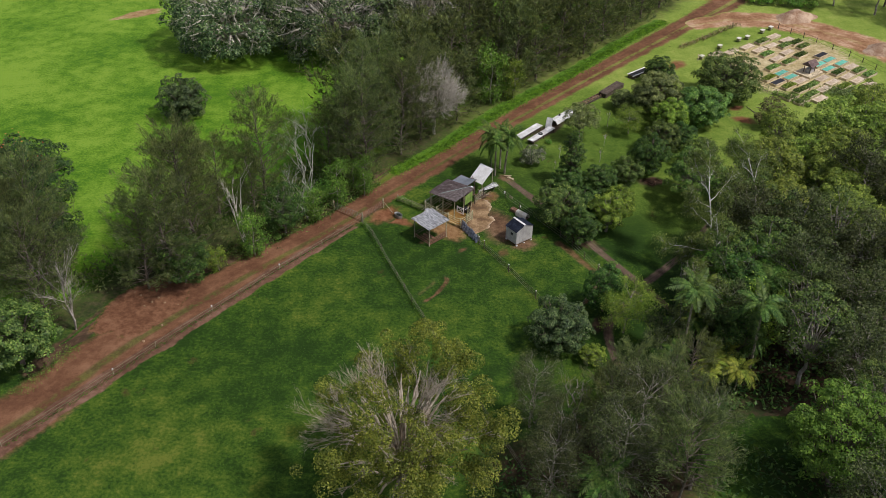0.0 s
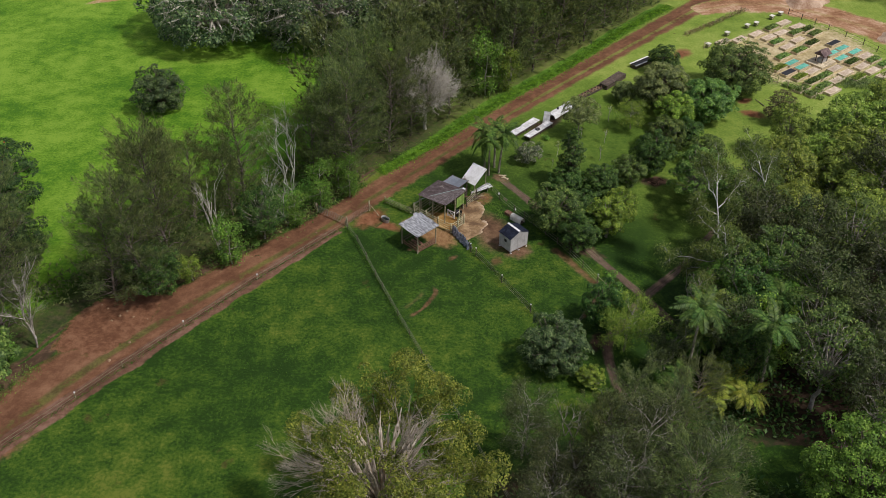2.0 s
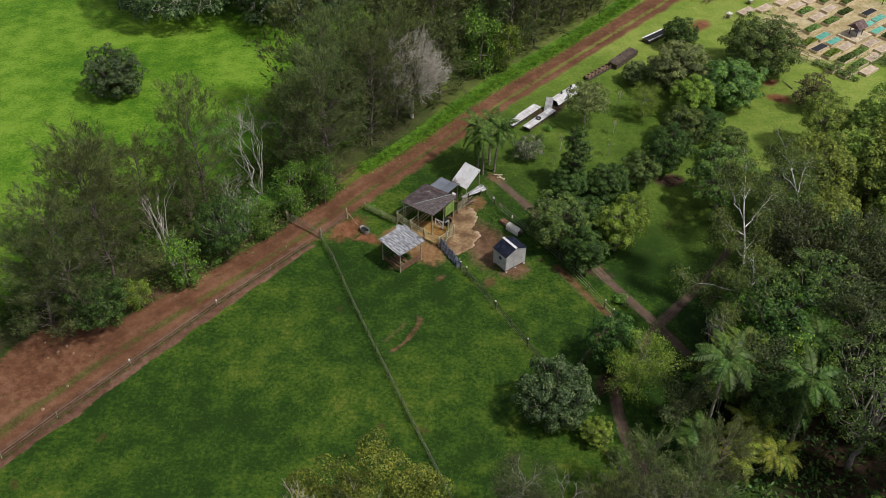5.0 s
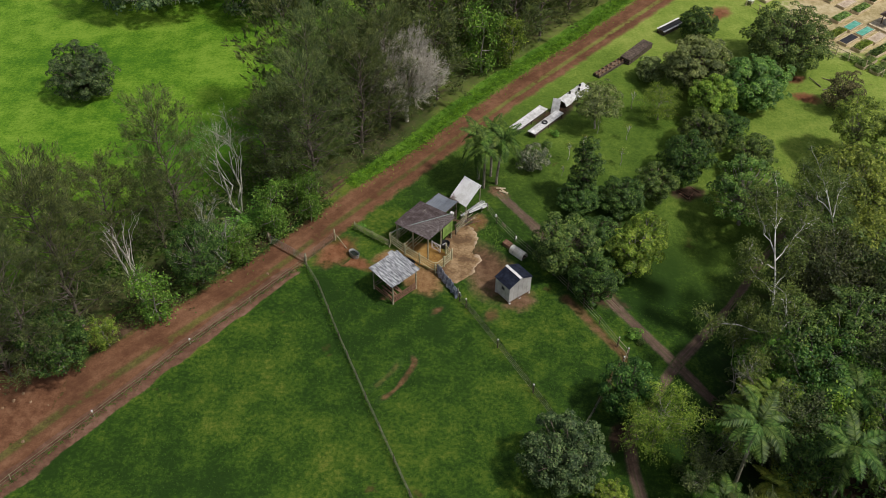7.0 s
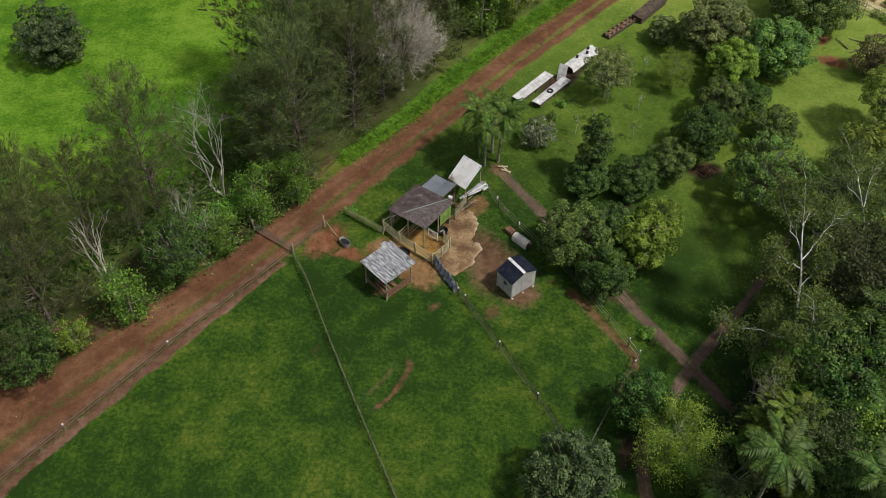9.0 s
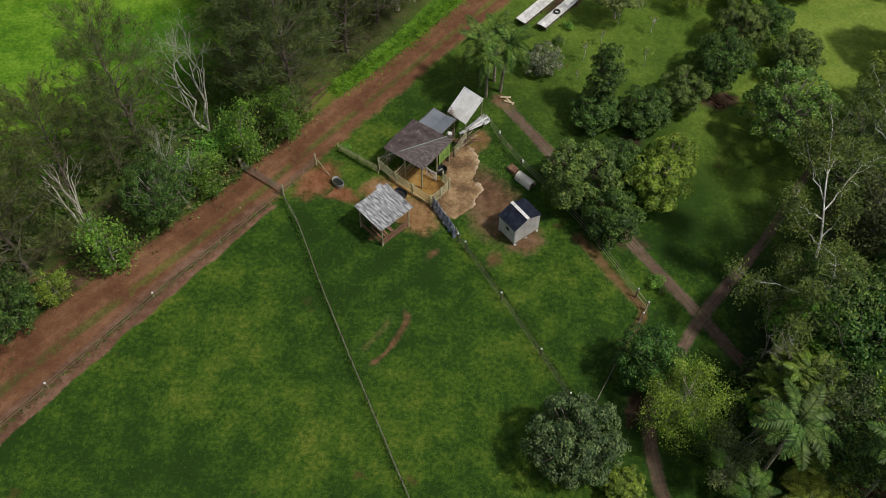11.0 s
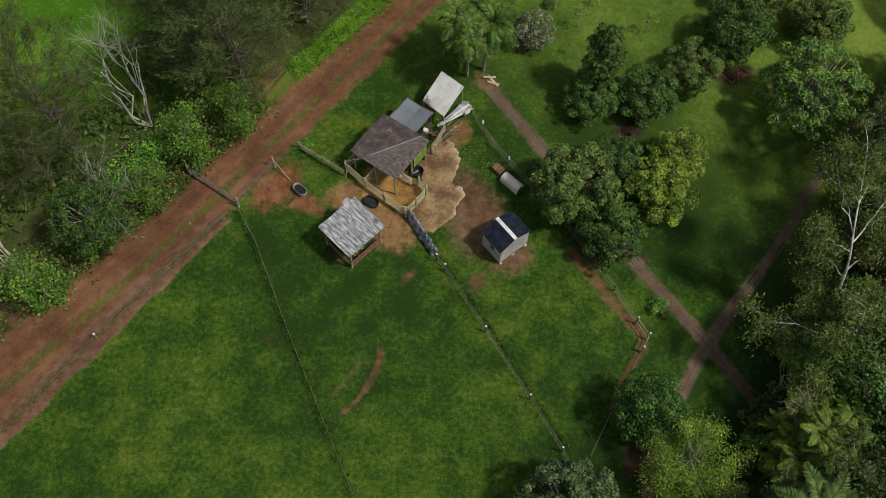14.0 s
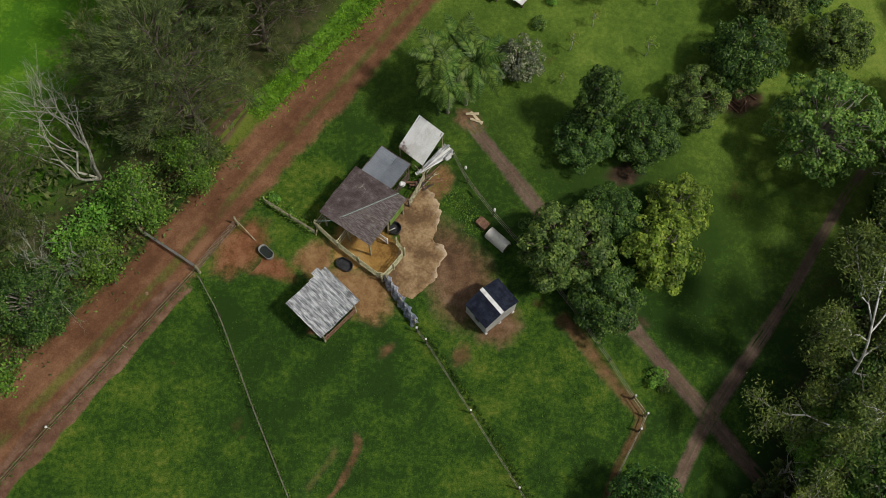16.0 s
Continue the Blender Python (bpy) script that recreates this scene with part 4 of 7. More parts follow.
def limb_tree(name, H, reach, limbs, mat, bark, label, leaf=(0.3, 0.1), per=12, spray=0.34, trunk=0.16, lean=(0.0, 0.0), start=0.3, rise=(0.2, 0.8), depth=3, droop=0.35, forks=(2, 3), fork_spread=0.5, flat=0.7, top=1.0, limb_r=0.05):
    """A tree of long pale limbs that fork into twigs, each twig end hung with a loose spray of leaves."""
    th = thing(name, Matrix(), label, "tree")
    wood, crown, tips = Tubes(), Tubes(), []
    spine = limb((0, 0, -0.2), (lean[0] * H, lean[1] * H, H * 0.9), 0, 0.14, 9)
    wood.tube(spine, np.linspace(trunk * 1.2, trunk * 0.2, 9), 7)
    for k in range(limbs):
        t = start + (0.98 - start) * (k + rng.random()) / limbs
        s = np.array([np.interp(t * 8, np.arange(9), spine[:, q]) for q in range(3)])
        phi = k * 2.39996 + rng.normal(0, 0.35)
        L = reach * (0.45 + 0.75 * math.sin(math.pi * min(1.0, (1.1 - t) * 0.85 + 0.06))) * rng.uniform(0.7, 1.15) * (top if t > 0.8 else 1.0)
        up = rng.uniform(*rise) + 0.5 * max(0.0, t - 0.6)
        bare(wood, s, (math.cos(phi), math.sin(phi), up), L * 0.55, limb_r * (1.25 - 0.6 * t), depth, forks, fork_spread, tips)
    tips = np.array(tips)
    n_ = len(tips) * per
    at = np.repeat(tips, per, axis=0)
    p = at + rng.normal(0, spray, (n_, 3)) * np.array([1, 1, flat])
    d = unit(rng.normal(0, 0.8, (n_, 3)) + np.array([0, 0, -droop]))
    nrm = unit(rng.normal(0, 0.55, (n_, 3)) + np.array([0, 0, 1.0]))
    crown.add(*blades(p, d, nrm, leaf[0] * rng.uniform(0.6, 1.35, n_), leaf[1] * rng.uniform(0.7, 1.3, n_)))
    part("trunk", wood.mesh("trunk"), bark, th)
    part("crown", crown.mesh("crown"), mat, th)
    return th


def leaning_tree(name, spine, limbs, mat, bark, label, trunk=0.17, per=13, leaf=(0.28, 0.09), spray=0.38):
    """A slim white tree: a bent trunk and a few long limbs, each with forking twigs hung with feathery sprays."""
    th = thing(name, Matrix(), label, "tree")
    wood, crown, tips = Tubes(), Tubes(), []
    path = curve_points(spine, 0.7)
    n_ = len(path)
    wood.tube(path - np.array([0, 0, 0.2]) * (np.arange(n_) == 0)[:, None], np.linspace(trunk, trunk * 0.16, n_), 7)
    for k in range(6):
        bare(wood, path[-1 - k], (rng.normal(0, 0.5), 0.5 + rng.normal(0, 0.4), 0.5), 1.1, 0.035, 2, (2, 3), 0.5, tips)
    for t, dx, dy, dz in limbs:
        s = path[int(t * (n_ - 1))]
        d = np.array([dx, dy, dz])
        L = np.linalg.norm(d)
        arm = limb(s, s + d, -0.04, 0.1, 8)
        wood.tube(arm, np.linspace(trunk * (0.62 - 0.36 * t), 0.025, 8), 6)
        for w in (2, 3, 4, 5, 5, 6, 6, 7, 7, 7):
            way = unit((d / L * 0.8 + rng.normal(0, 0.5, 3))[None])[0]
            bare(wood, arm[w], way, (0.35 + 0.1 * L) * rng.uniform(0.7, 1.3), 0.028, 2, (2, 3), 0.5, tips)
    at = np.repeat(np.array(tips), per, axis=0)
    m_ = len(at)
    p = at + rng.normal(0, spray, (m_, 3)) * np.array([1, 1, 0.6])
    crown.add(*blades(p, unit(rng.normal(0, 0.8, (m_, 3)) - np.array([0, 0, 0.5])), unit(rng.normal(0, 0.55, (m_, 3)) + np.array([0, 0, 1.0])), leaf[0] * rng.uniform(0.6, 1.35, m_), leaf[1] * rng.uniform(0.7, 1.3, m_)))
    part("trunk", wood.mesh("trunk"), bark, th)
    part("crown", crown.mesh("crown"), mat, th)
    return th


def dead_tree(name, H, bark, label, stems=3, depth=4, leaf=None, leaves_n=0, r=0.14, spread=0.5, fan=0.35, forks=(3, 4), ways=()):
    th = thing(name, Matrix(), label, "tree")
    tips = []
    for k in range(stems):
        g = Tubes()
        phi = k * 6.28 / stems + rng.normal(0, 0.3)
        way = ways[k] if ways else (math.cos(phi) * fan, math.sin(phi) * fan, 1.0)
        bare(g, (0, 0, -0.1), way, H * 0.5, r, depth, forks, spread, tips)
        part("stem", g.mesh("stem"), bark, th)
    if leaf:
        c = Tubes()
        pick = np.array(tips)[rng.integers(0, len(tips), leaves_n)]
        p = pick + rng.normal(0, 0.3, pick.shape)
        nrm = unit(rng.normal(0, 0.7, p.shape) + np.array([0, 0, 1.0]))
        c.add(*blades(p, np.cross(nrm, rng.normal(size=p.shape)), nrm, 0.34 * rng.uniform(0.7, 1.3, len(p)), 0.15))
        part("crown", c.mesh("crown"), leaf, th)
    return th


def broom_tree(name, at, H, rx, rz, lobes, leafy_share, bark, mat, label, trunk=0.5, twigs=12, clump=1.3, per=170, leaf=(0.34, 0.17), seed=3.0, fork_h=0.25, low=-0.35, thick=1.0, sprays=()):
    """A tree whose limbs end in brooms of fine bare twigs, some of them in leaf."""
    th = thing(name, pose(*at, 0), label, "tree")
    wood, crown = Tubes(), Tubes()
    fork = np.array([0, 0, H * fork_h])
    c0 = np.array([0, 0, H - rz])
    wood.tube(limb((0, 0, -0.2), fork, 0, 0.05, 5), np.linspace(trunk, trunk * 0.7, 5), 8)
    ends = lobes_on(lobes, rx, rz, c0, low, 0.1)
    green, rad = [], []
    part("trunk", wood.mesh("trunk"), bark, th)
    for c in ends:
        wood = Tubes()
        mid = fork + (c - fork) * 0.45 + np.array([0, 0, 0.08 * np.linalg.norm(c - fork)])
        knot = fork + (c - fork) * 0.72
        L = np.linalg.norm(c - knot) * 1.25 + 0.6
        wood.tube(np.vstack([limb(fork, mid, 0, 0.06, 4), limb(mid, knot, 0, 0.08, 4)[1:]]), np.linspace(trunk * 0.34, 0.05, 7), 5)
        way = unit((c - fork + np.array([0, 0, 0.5]))[None])[0]
        leafed = noise.noise((c[0] * 0.15, c[1] * 0.15, c[2] * 0.15 + seed)) + 0.5 < leafy_share
        if sprays:
            leafed = max(np.dot(unit((c - c0)[None] / np.array([rx, rx, rz]))[0], unit(np.array(s_)[None])[0]) for s_ in sprays) < 0.79
        for k in range(1 if leafed else (0 if sprays else twigs)):
            d = unit((way + rng.normal(0, 0.42, 3))[None])[0]
            s = knot + way * rng.uniform(-0.5, 0.1) * L
            bare(wood, s, d, L * rng.uniform(0.4, 0.6), 0.05 * thick, 2 if leafed else 3, (3, 4), 0.42)
        if leafed:
            for k in range(3):
                green.append(c - way * rng.uniform(-0.3, 1.0) * clump * (k > 0) + rng.normal(0, 0.55, 3))
                rad.append(clump * rng.uniform(0.55, 1.05))
        elif mat and rng.random() < 0.35:
            green.append(c + rng.normal(0, 0.5, 3))
            rad.append(clump * 0.5)
        part("limb", wood.mesh("limb"), bark, th)
    for s_ in sprays:
        out = unit((np.array(s_) * np.array([rx, rx, rz]))[None])[0]
        knot = c0 + np.array(s_) * np.array([rx, rx, rz]) * 0.3 - np.array([0, 0, rz * 0.12])
        fan = Tubes()
        fan.tube(limb(fork, knot, 0, 0.06, 6), np.linspace(trunk * 0.4, 0.16, 6), 6)
        for k in range(9):
            d = unit((out + rng.normal(0, 0.34, 3) + np.array([0, 0, 0.1]))[None])[0]
            bare(fan, knot + d * rng.uniform(0, 0.8), d, rx * rng.uniform(0.28, 0.38), 0.08 * thick, 4, (3, 4), 0.30)
        part("limb", fan.mesh("limb"), bark, th)
    if mat and green:
        leafy(crown, np.array(green), np.array(rad), per, leaf[0], leaf[1], 0.9, 0.35, 0.55)
        part("crown", crown.mesh("crown"), mat, th)
    return th


def frond_mesh(L, droop, leaflets, width, lean=0.3):
    """One arching feather leaf along +x, its foot at the origin."""
    g = Tubes()
    t = np.linspace(0, 1, 9)
    x = L * t * (1 - 0.22 * droop * t)
    z = L * (0.55 * t - (0.42 + droop) * t ** 2)
    sp = np.stack([x, np.zeros_like(t), z], 1)
    g.tube(sp, np.linspace(0.045, 0.008, 9), 3)
    w = np.linspace(0.14, 1.0, leaflets)
    c = np.stack([np.interp(w, t, x), np.zeros_like(w), np.interp(w, t, z)], 1)
    tan = unit(np.stack([np.gradient(np.interp(w, t, x)), np.zeros_like(w), np.gradient(np.interp(w, t, z))], 1))
    for s in (-1, 1):
        ll = L * 0.24 * np.sin(np.pi * (0.12 + 0.83 * w)) ** 0.7 * rng.uniform(0.85, 1.15, leaflets)
        d = unit(tan * 0.55 + np.array([0, s * 1.0, -lean]) + rng.normal(0, 0.09, tan.shape))
        nrm = unit(np.array([0, -s * 0.35, 1.0]) + rng.normal(0, 0.1, tan.shape))
        g.add(*blades(c + d * ll[:, None] * 0.5, d, nrm, ll, width * (0.6 + 0.6 * np.sin(np.pi * w)), 0.0))
    return g.mesh("frond")


FRONDS = {}


def palm(name, at, H, L, count, mat, label, lean=(0.0, 0.0), trunk=0.13, shaft=True, width=0.075):
    th = thing(name, pose(at[0], at[1], float(land(*at)), 0, 0, rng.uniform(0, 360)), label, "palm tree")
    g = Tubes()
    k = max(8, int(H * 5))
    t = np.linspace(0, 1, k)
    sp = np.stack([lean[0] * t ** 1.6, lean[1] * t ** 1.6, H * t - 0.1], 1)
    rad = trunk * (1.25 - 0.5 * t) * np.where(np.arange(k) % 2, 1.06, 0.96)
    g.tube(sp, rad, 8)
    part("trunk", g.mesh("trunk"), M_PALMBARK, th)
    top = sp[-1]
    if shaft:
        s = Tubes()
        s.tube([top, top + (0, 0, 0.4), top + (0, 0, 0.8)], [trunk * 0.85, trunk * 0.95, trunk * 0.5], 8)
        part("crownshaft", s.mesh("crownshaft"), L_PALM, th, "smooth green crownshaft")
        top = top + np.array([0, 0, 0.65])
    for i in range(count):
        droop = (0.15, 0.45, 0.85)[i % 3]
        key = (round(L, 1), droop, mat.name)
        if key not in FRONDS:
            FRONDS[key] = frond_mesh(L, droop, 44, width)
        f = part("frond", FRONDS[key], mat, th)
        age = i / count
        f.matrix_local = Matrix.LocRotScale(top, Euler((rng.normal(0, 0.15), radians(-35 + 62 * age) + rng.normal(0, 0.08), i * 2.39996)), Vector.Fill(3, rng.uniform(0.85, 1.12)))
    return th


USED = set()


def stand(proto, x, y, size=1.0, turn=None, label="", tall=1.0, z=0.0):
    """Sets a plant, or a further copy of it, turned and scaled."""
    turn = rng.uniform(0, 360) if turn is None else turn
    m = Matrix.LocRotScale((x, y, z + float(land(x, y))), Euler((0, 0, radians(turn))), (size, size, size * tall))
    ob = copy_thing(proto, m) if proto.name in USED else proto
    USED.add(proto.name)
    ob.matrix_basis = m
    if label:
        ob["label"] = label
    return ob


# low growth that nobody could count
def low_growth(name, pts, height, length, width, mat, label, category="weeds", spreadz=1.0):
    g = Tubes()
    n_ = len(pts)
    d = unit(rng.normal(0, 1, (n_, 3)) * np.array([1, 1, 0.3]) + np.array([0, 0, spreadz]))
    nrm = unit(rng.normal(0, 0.6, (n_, 3)) + np.array([0, 0, 1.0]))
    L = length * rng.uniform(0.6, 1.4, n_)
    c = np.concatenate([pts, (height * rng.random(n_) + land(pts[:, 0], pts[:, 1]))[:, None]], 1) + d * L[:, None] * 0.35
    g.add(*blades(c, d, nrm, L, width * rng.uniform(0.7, 1.3, n_)))
    return tagged(part(name, g.mesh(name), mat), label, category, kind="stuff")


def along(pts, n_, half):
    c = curve_points(pts, 0.5)
    i = rng.integers(0, len(c) - 1, n_)
    t = unit(np.gradient(c, axis=0))[i]
    o = rng.normal(0, 0.5, n_) * half
    p = c[i] + rng.uniform(-0.3, 0.3, (n_, 1)) * t
    return p + np.stack([-t[:, 1], t[:, 0]], 1) * o[:, None]

# ---- buildings and farm things ----
def at2(p, z=0.0, turn=0.0):
    return pose(p[0], p[1], z + float(land(p[0], p[1])), 0, 0, turn)


def beam(a, b, w, h=None):
    """A squared timber from a to b."""
    a, b = Vector(a), Vector(b)
    d = b - a
    bm = box(w, h or w, d.length, bevel=min(w, h or w) * 0.12)
    bmesh.ops.transform(bm, matrix=Matrix.Translation(a) @ d.to_track_quat("Z", "Y").to_matrix().to_4x4(), verts=bm.verts)
    return bm


def pole(a, b, r0, r1=None, sides=8):
    g = Tubes()
    a, b = np.array(a, float), np.array(b, float)
    t = np.linspace(0, 1, 4)[:, None]
    p = a + (b - a) * t
    p[1:3] += rng.normal(0, r0 * 0.25, (2, 3))
    g.tube(p, np.linspace(r0, r1 or r0, 4), sides, sides in (4, 8))
    return g.mesh("pole")


def line(pts, r, sides=4, sag=0.0):
    p = []
    for a, b in zip(pts, pts[1:]):
        a, b = np.array(a, float), np.array(b, float)
        t = np.linspace(0, 1, 6)[:-1, None]
        q = a + (b - a) * t
        q[:, 2] -= sag * np.sin(np.pi * t[:, 0])
        p.append(q)
    g = Tubes()
    g.tube(np.vstack(p + [np.array(pts[-1], float)[None]]), r, sides)
    return g.mesh("line")


def tin(L, W, mat, parent, name="roof_sheet", sheets=5, pitch=0.13, amp=0.022, origin=(0, 0, 0), z0=0.0, z1=0.0):
    """Corrugated sheets side by side; the waves run along x, the roof falls from x=+L/2 to -L/2."""
    w = W / sheets
    for k in range(sheets):
        n = int(w / pitch * 6) + 1
        y = np.linspace(-0.03, w + 0.03, n)
        wave = amp * np.cos(2 * np.pi * y / pitch)
        over = rng.uniform(-0.05, 0.05)
        xs = np.linspace(-L / 2 + over, L / 2 + rng.uniform(-0.04, 0.04), 5)
        X, Y = np.meshgrid(xs, y, indexing="ij")
        Z = z0 + (z1 - z0) * (X + L / 2) / L + wave[None] + 0.006 * k % 0.012 + rng.normal(0, 0.008, X.shape)
        top = np.stack([X, Y - W / 2 + k * w, Z], -1).reshape(-1, 3)
        i, j = np.meshgrid(np.arange(4), np.arange(n - 1), indexing="ij")
        q = i * n + j
        f = np.stack([q, q + n, q + n + 1, q + 1], -1).reshape(-1, 4)
        both = np.vstack([top, top - np.array([0, 0, 0.006])])
        f2 = f[:, ::-1] + len(top)
        ob = part(name, quads(name, both + np.array(origin), np.vstack([f, f2])), mat, parent)
        smooth(ob)


def fence(name, pts, post_h, rails, r_post, r_rail, m_post, m_rail, label, spacing=0.0, cap=None, sag=0.0, lean=0.02, post_sides=8, rail_name="rail"):
    """Posts along a line and rails or wires between them."""
    th = thing(name, at2(pts[0]), label, "fence")
    o = np.array([pts[0][0], pts[0][1], float(land(*pts[0]))])
    stops = []
    for a, b in zip(pts, pts[1:]):
        a, b = np.array(a, float), np.array(b, float)
        n = max(1, round(np.linalg.norm(b - a) / spacing)) if spacing else 1
        stops += [a + (b - a) * i / n for i in range(n)]
    stops.append(np.array(pts[-1], float))
    for s in stops:
        base = np.array([*s[:2], float(land(s[0], s[1]))]) - o
        tip = base + np.array([rng.normal(0, lean), rng.normal(0, lean), post_h * rng.uniform(0.93, 1.07)])
        ob = part("post", pole(base - (0, 0, 0.1), tip, r_post, r_post * 0.92, post_sides), m_post, th)
        if cap:
            part("cap", box(0.15, 0.15, 0.12, tuple(tip - (0, 0, 0.02)), bevel=0.03), cap, ob, "white post cap")
    for z in rails:
        part(rail_name, line([np.array([*s[:2], float(land(s[0], s[1]))]) - o + (0, 0, z * rng.uniform(0.97, 1.03)) for s in stops], r_rail, 4, sag), m_rail, th)
    return th


def boards(parent, a, b, zs, h, t, mat, name="board"):
    for z in zs:
        m = rng.uniform(-0.02, 0.02)
        part(name, beam((*a, z + m), (*b, z - m), t, h), mat, parent)


rng = np.random.default_rng(41)
# stable with its weathered roof
HT = -37.5
stable = thing("stable", at2((2.22, 114.02), 0, HT), "open timber stable with weathered brown corrugated roof", "stable")
tin(4.85, 4.55, M_TINR, stable, "roof_sheet", 6, 0.13, 0.024, (0, 0, 0), 2.92, 3.2)
for y in (-2.1, -0.7, 0.7, 2.1):
    part("rafter", beam((-2.35, y, 2.82), (2.35, y, 3.08), 0.07, 0.14), M_WOODD, stable)
for x, z in ((-2.2, 2.74), (0.0, 2.87), (2.2, 2.99)):
    part("roof_beam", beam((x, -2.2, z), (x, 2.2, z), 0.1, 0.12), M_WOOD, stable)
for x, y in ((-2.15, -2.1), (0.1, -2.1), (2.1, -2.05), (-2.15, 0.1), (-2.15, 2.1), (0.1, 2.1), (2.1, 2.1), (2.1, 0.2)):
    part("post", beam((x, y, -0.05), (x, y, 2.76 + 0.058 * (x + 2.2)), 0.13), M_WOOD, stable)
for k in range(5):
    part("wall_board", box(0.03, 0.33, 1.55, (2.17, 0.62 + k * 0.345, 1.15), bevel=0.006), M_GREEN, stable, "lime green wall board")
for k in range(9):
    part("wall_board", box(0.44, 0.03, 1.9 + rng.uniform(-0.1, 0.1), (-2.0 + k * 0.48, 2.18, 0.15), bevel=0.006), M_WOODD, stable)
boards(stable, (-2.22, -2.0), (-2.22, 2.1), (0.45, 0.85, 1.25), 0.14, 0.04, M_WOOD, "rail")
boards(stable, (-2.1, 0.1), (0.1, 0.1), (0.5, 0.95, 1.4), 0.14, 0.04, M_WOOD, "rail")
boards(stable, (0.1, 0.1), (0.1, -2.0), (0.6, 1.1, 1.5), 0.12, 0.04, M_WOOD, "rail")
part("rope", line([(-2.57, -2.76, 1.65), (-1.07, -2.3, 3.05), (1.65, 2.3, 3.22)], 0.04, 5, 0.0), M_ROPE, stable, "pale green rope slung over the roof")
part("branch", line([(-1.15, 0.95, 3.05), (-0.85, 1.25, 3.06), (-0.55, 1.1, 3.07)], 0.03, 4), M_PALEBARK, stable, "pale stick lying on the roof")
part("branch", line([(-0.98, 1.02, 3.06), (-1.0, 1.4, 3.06)], 0.026, 4), M_PALEBARK, stable)

annex = thing("annex", at2((4.0, 117.25), 0, -38.5), "stable annex with flat blue-grey metal roof", "annex")
tin(1.55, 2.5, M_TINB, annex, "roof_sheet", 3, 0.2, 0.008, (-0.63, 0, 0), 2.56, 2.57)
tin(1.3, 2.5, M_TINB, annex, "roof_sheet", 3, 0.2, 0.008, (0.77, 0, 0.006), 2.575, 2.84)
for x, y in ((-1.25, -1.1), (1.25, -1.1), (-1.25, 1.1), (1.25, 1.1)):
    part("post", beam((x, y, -0.05), (x, y, 2.53 if x < 0 else 2.76), 0.1), M_WOODD, annex)
part("roof_edge", beam((-1.43, -1.28, 2.56), (-1.43, 1.28, 2.56), 0.05), M_WOODD, annex, "dark roof edge")
part("roof_edge", beam((1.45, -1.28, 2.83), (1.45, 1.28, 2.83), 0.05), M_WOODD, annex, "dark roof edge")
for y in (-1.3, 1.3):
    part("roof_edge", beam((-1.4, y, 2.57), (0.12, y, 2.58), 0.05), M_WOODD, annex, "dark roof edge")
    part("roof_edge", beam((0.12, y, 2.59), (1.42, y, 2.84), 0.05), M_WOODD, annex, "dark roof edge")
boards(annex, (1.3, -1.2), (1.3, 1.2), (0.3, 0.6, 0.9, 1.2, 1.5), 0.12, 0.04, M_WOODD)
boards(annex, (-1.3, 1.15), (1.3, 1.15), (0.4, 0.9, 1.4), 0.14, 0.04, M_WOODD)
part("sack", box(0.46, 0.38, 0.56, (1.62, -0.25, 2.0), Euler((0.2, 0.3, 0.5)).to_matrix().to_4x4(), 0.09), M_WHITE, annex, "white bag hung at the eave")

lean = thing("lean_to", at2((6.7, 119.5), 0, -41.5), "steep white metal lean-to roof with a rusty lower edge", "lean-to")
for k in range(3):
    w = 2.46 / 3
    n_ = 15
    yy = np.linspace(0, w + 0.03, n_)
    u_ = np.linspace(0, 1, 6)
    U, Y = np.meshgrid(u_, yy, indexing="ij")
    X = -1.23 + k * w + Y
    Yd = -1.25 + 2.6 * U
    Z = 1.75 + 1.55 * U + 0.012 * np.cos(2 * np.pi * Y / 0.2)
    v = np.stack([X, Yd, Z], -1).reshape(-1, 3)
    i, j = np.meshgrid(np.arange(5), np.arange(n_ - 1), indexing="ij")
    q = i * n_ + j
    f = np.stack([q, q + n_, q + n_ + 1, q + 1], -1).reshape(-1, 4)
    me = quads("roof_sheet", np.vstack([v, v - (0, 0, 0.006)]), np.vstack([f, f[:, ::-1] + len(v)]), {"low": np.tile((1 - U - 0.16 * (X + 1.23)).reshape(-1), 2)})
    smooth(part("roof_sheet", me, None, lean)).data.materials.append(M_TINRUST)
for x, y, z in ((-1.15, 1.25, 3.2), (1.15, 1.25, 3.2), (-1.15, -1.15, 1.75), (1.15, -1.15, 1.75)):
    part("post", beam((x, y, -0.05), (x, y, z), 0.1), M_WOOD, lean)
for x in (-1.1, 0, 1.1):
    part("rafter", beam((x, -1.22, 1.68), (x, 1.32, 3.22), 0.06, 0.1), M_WOODD, lean)

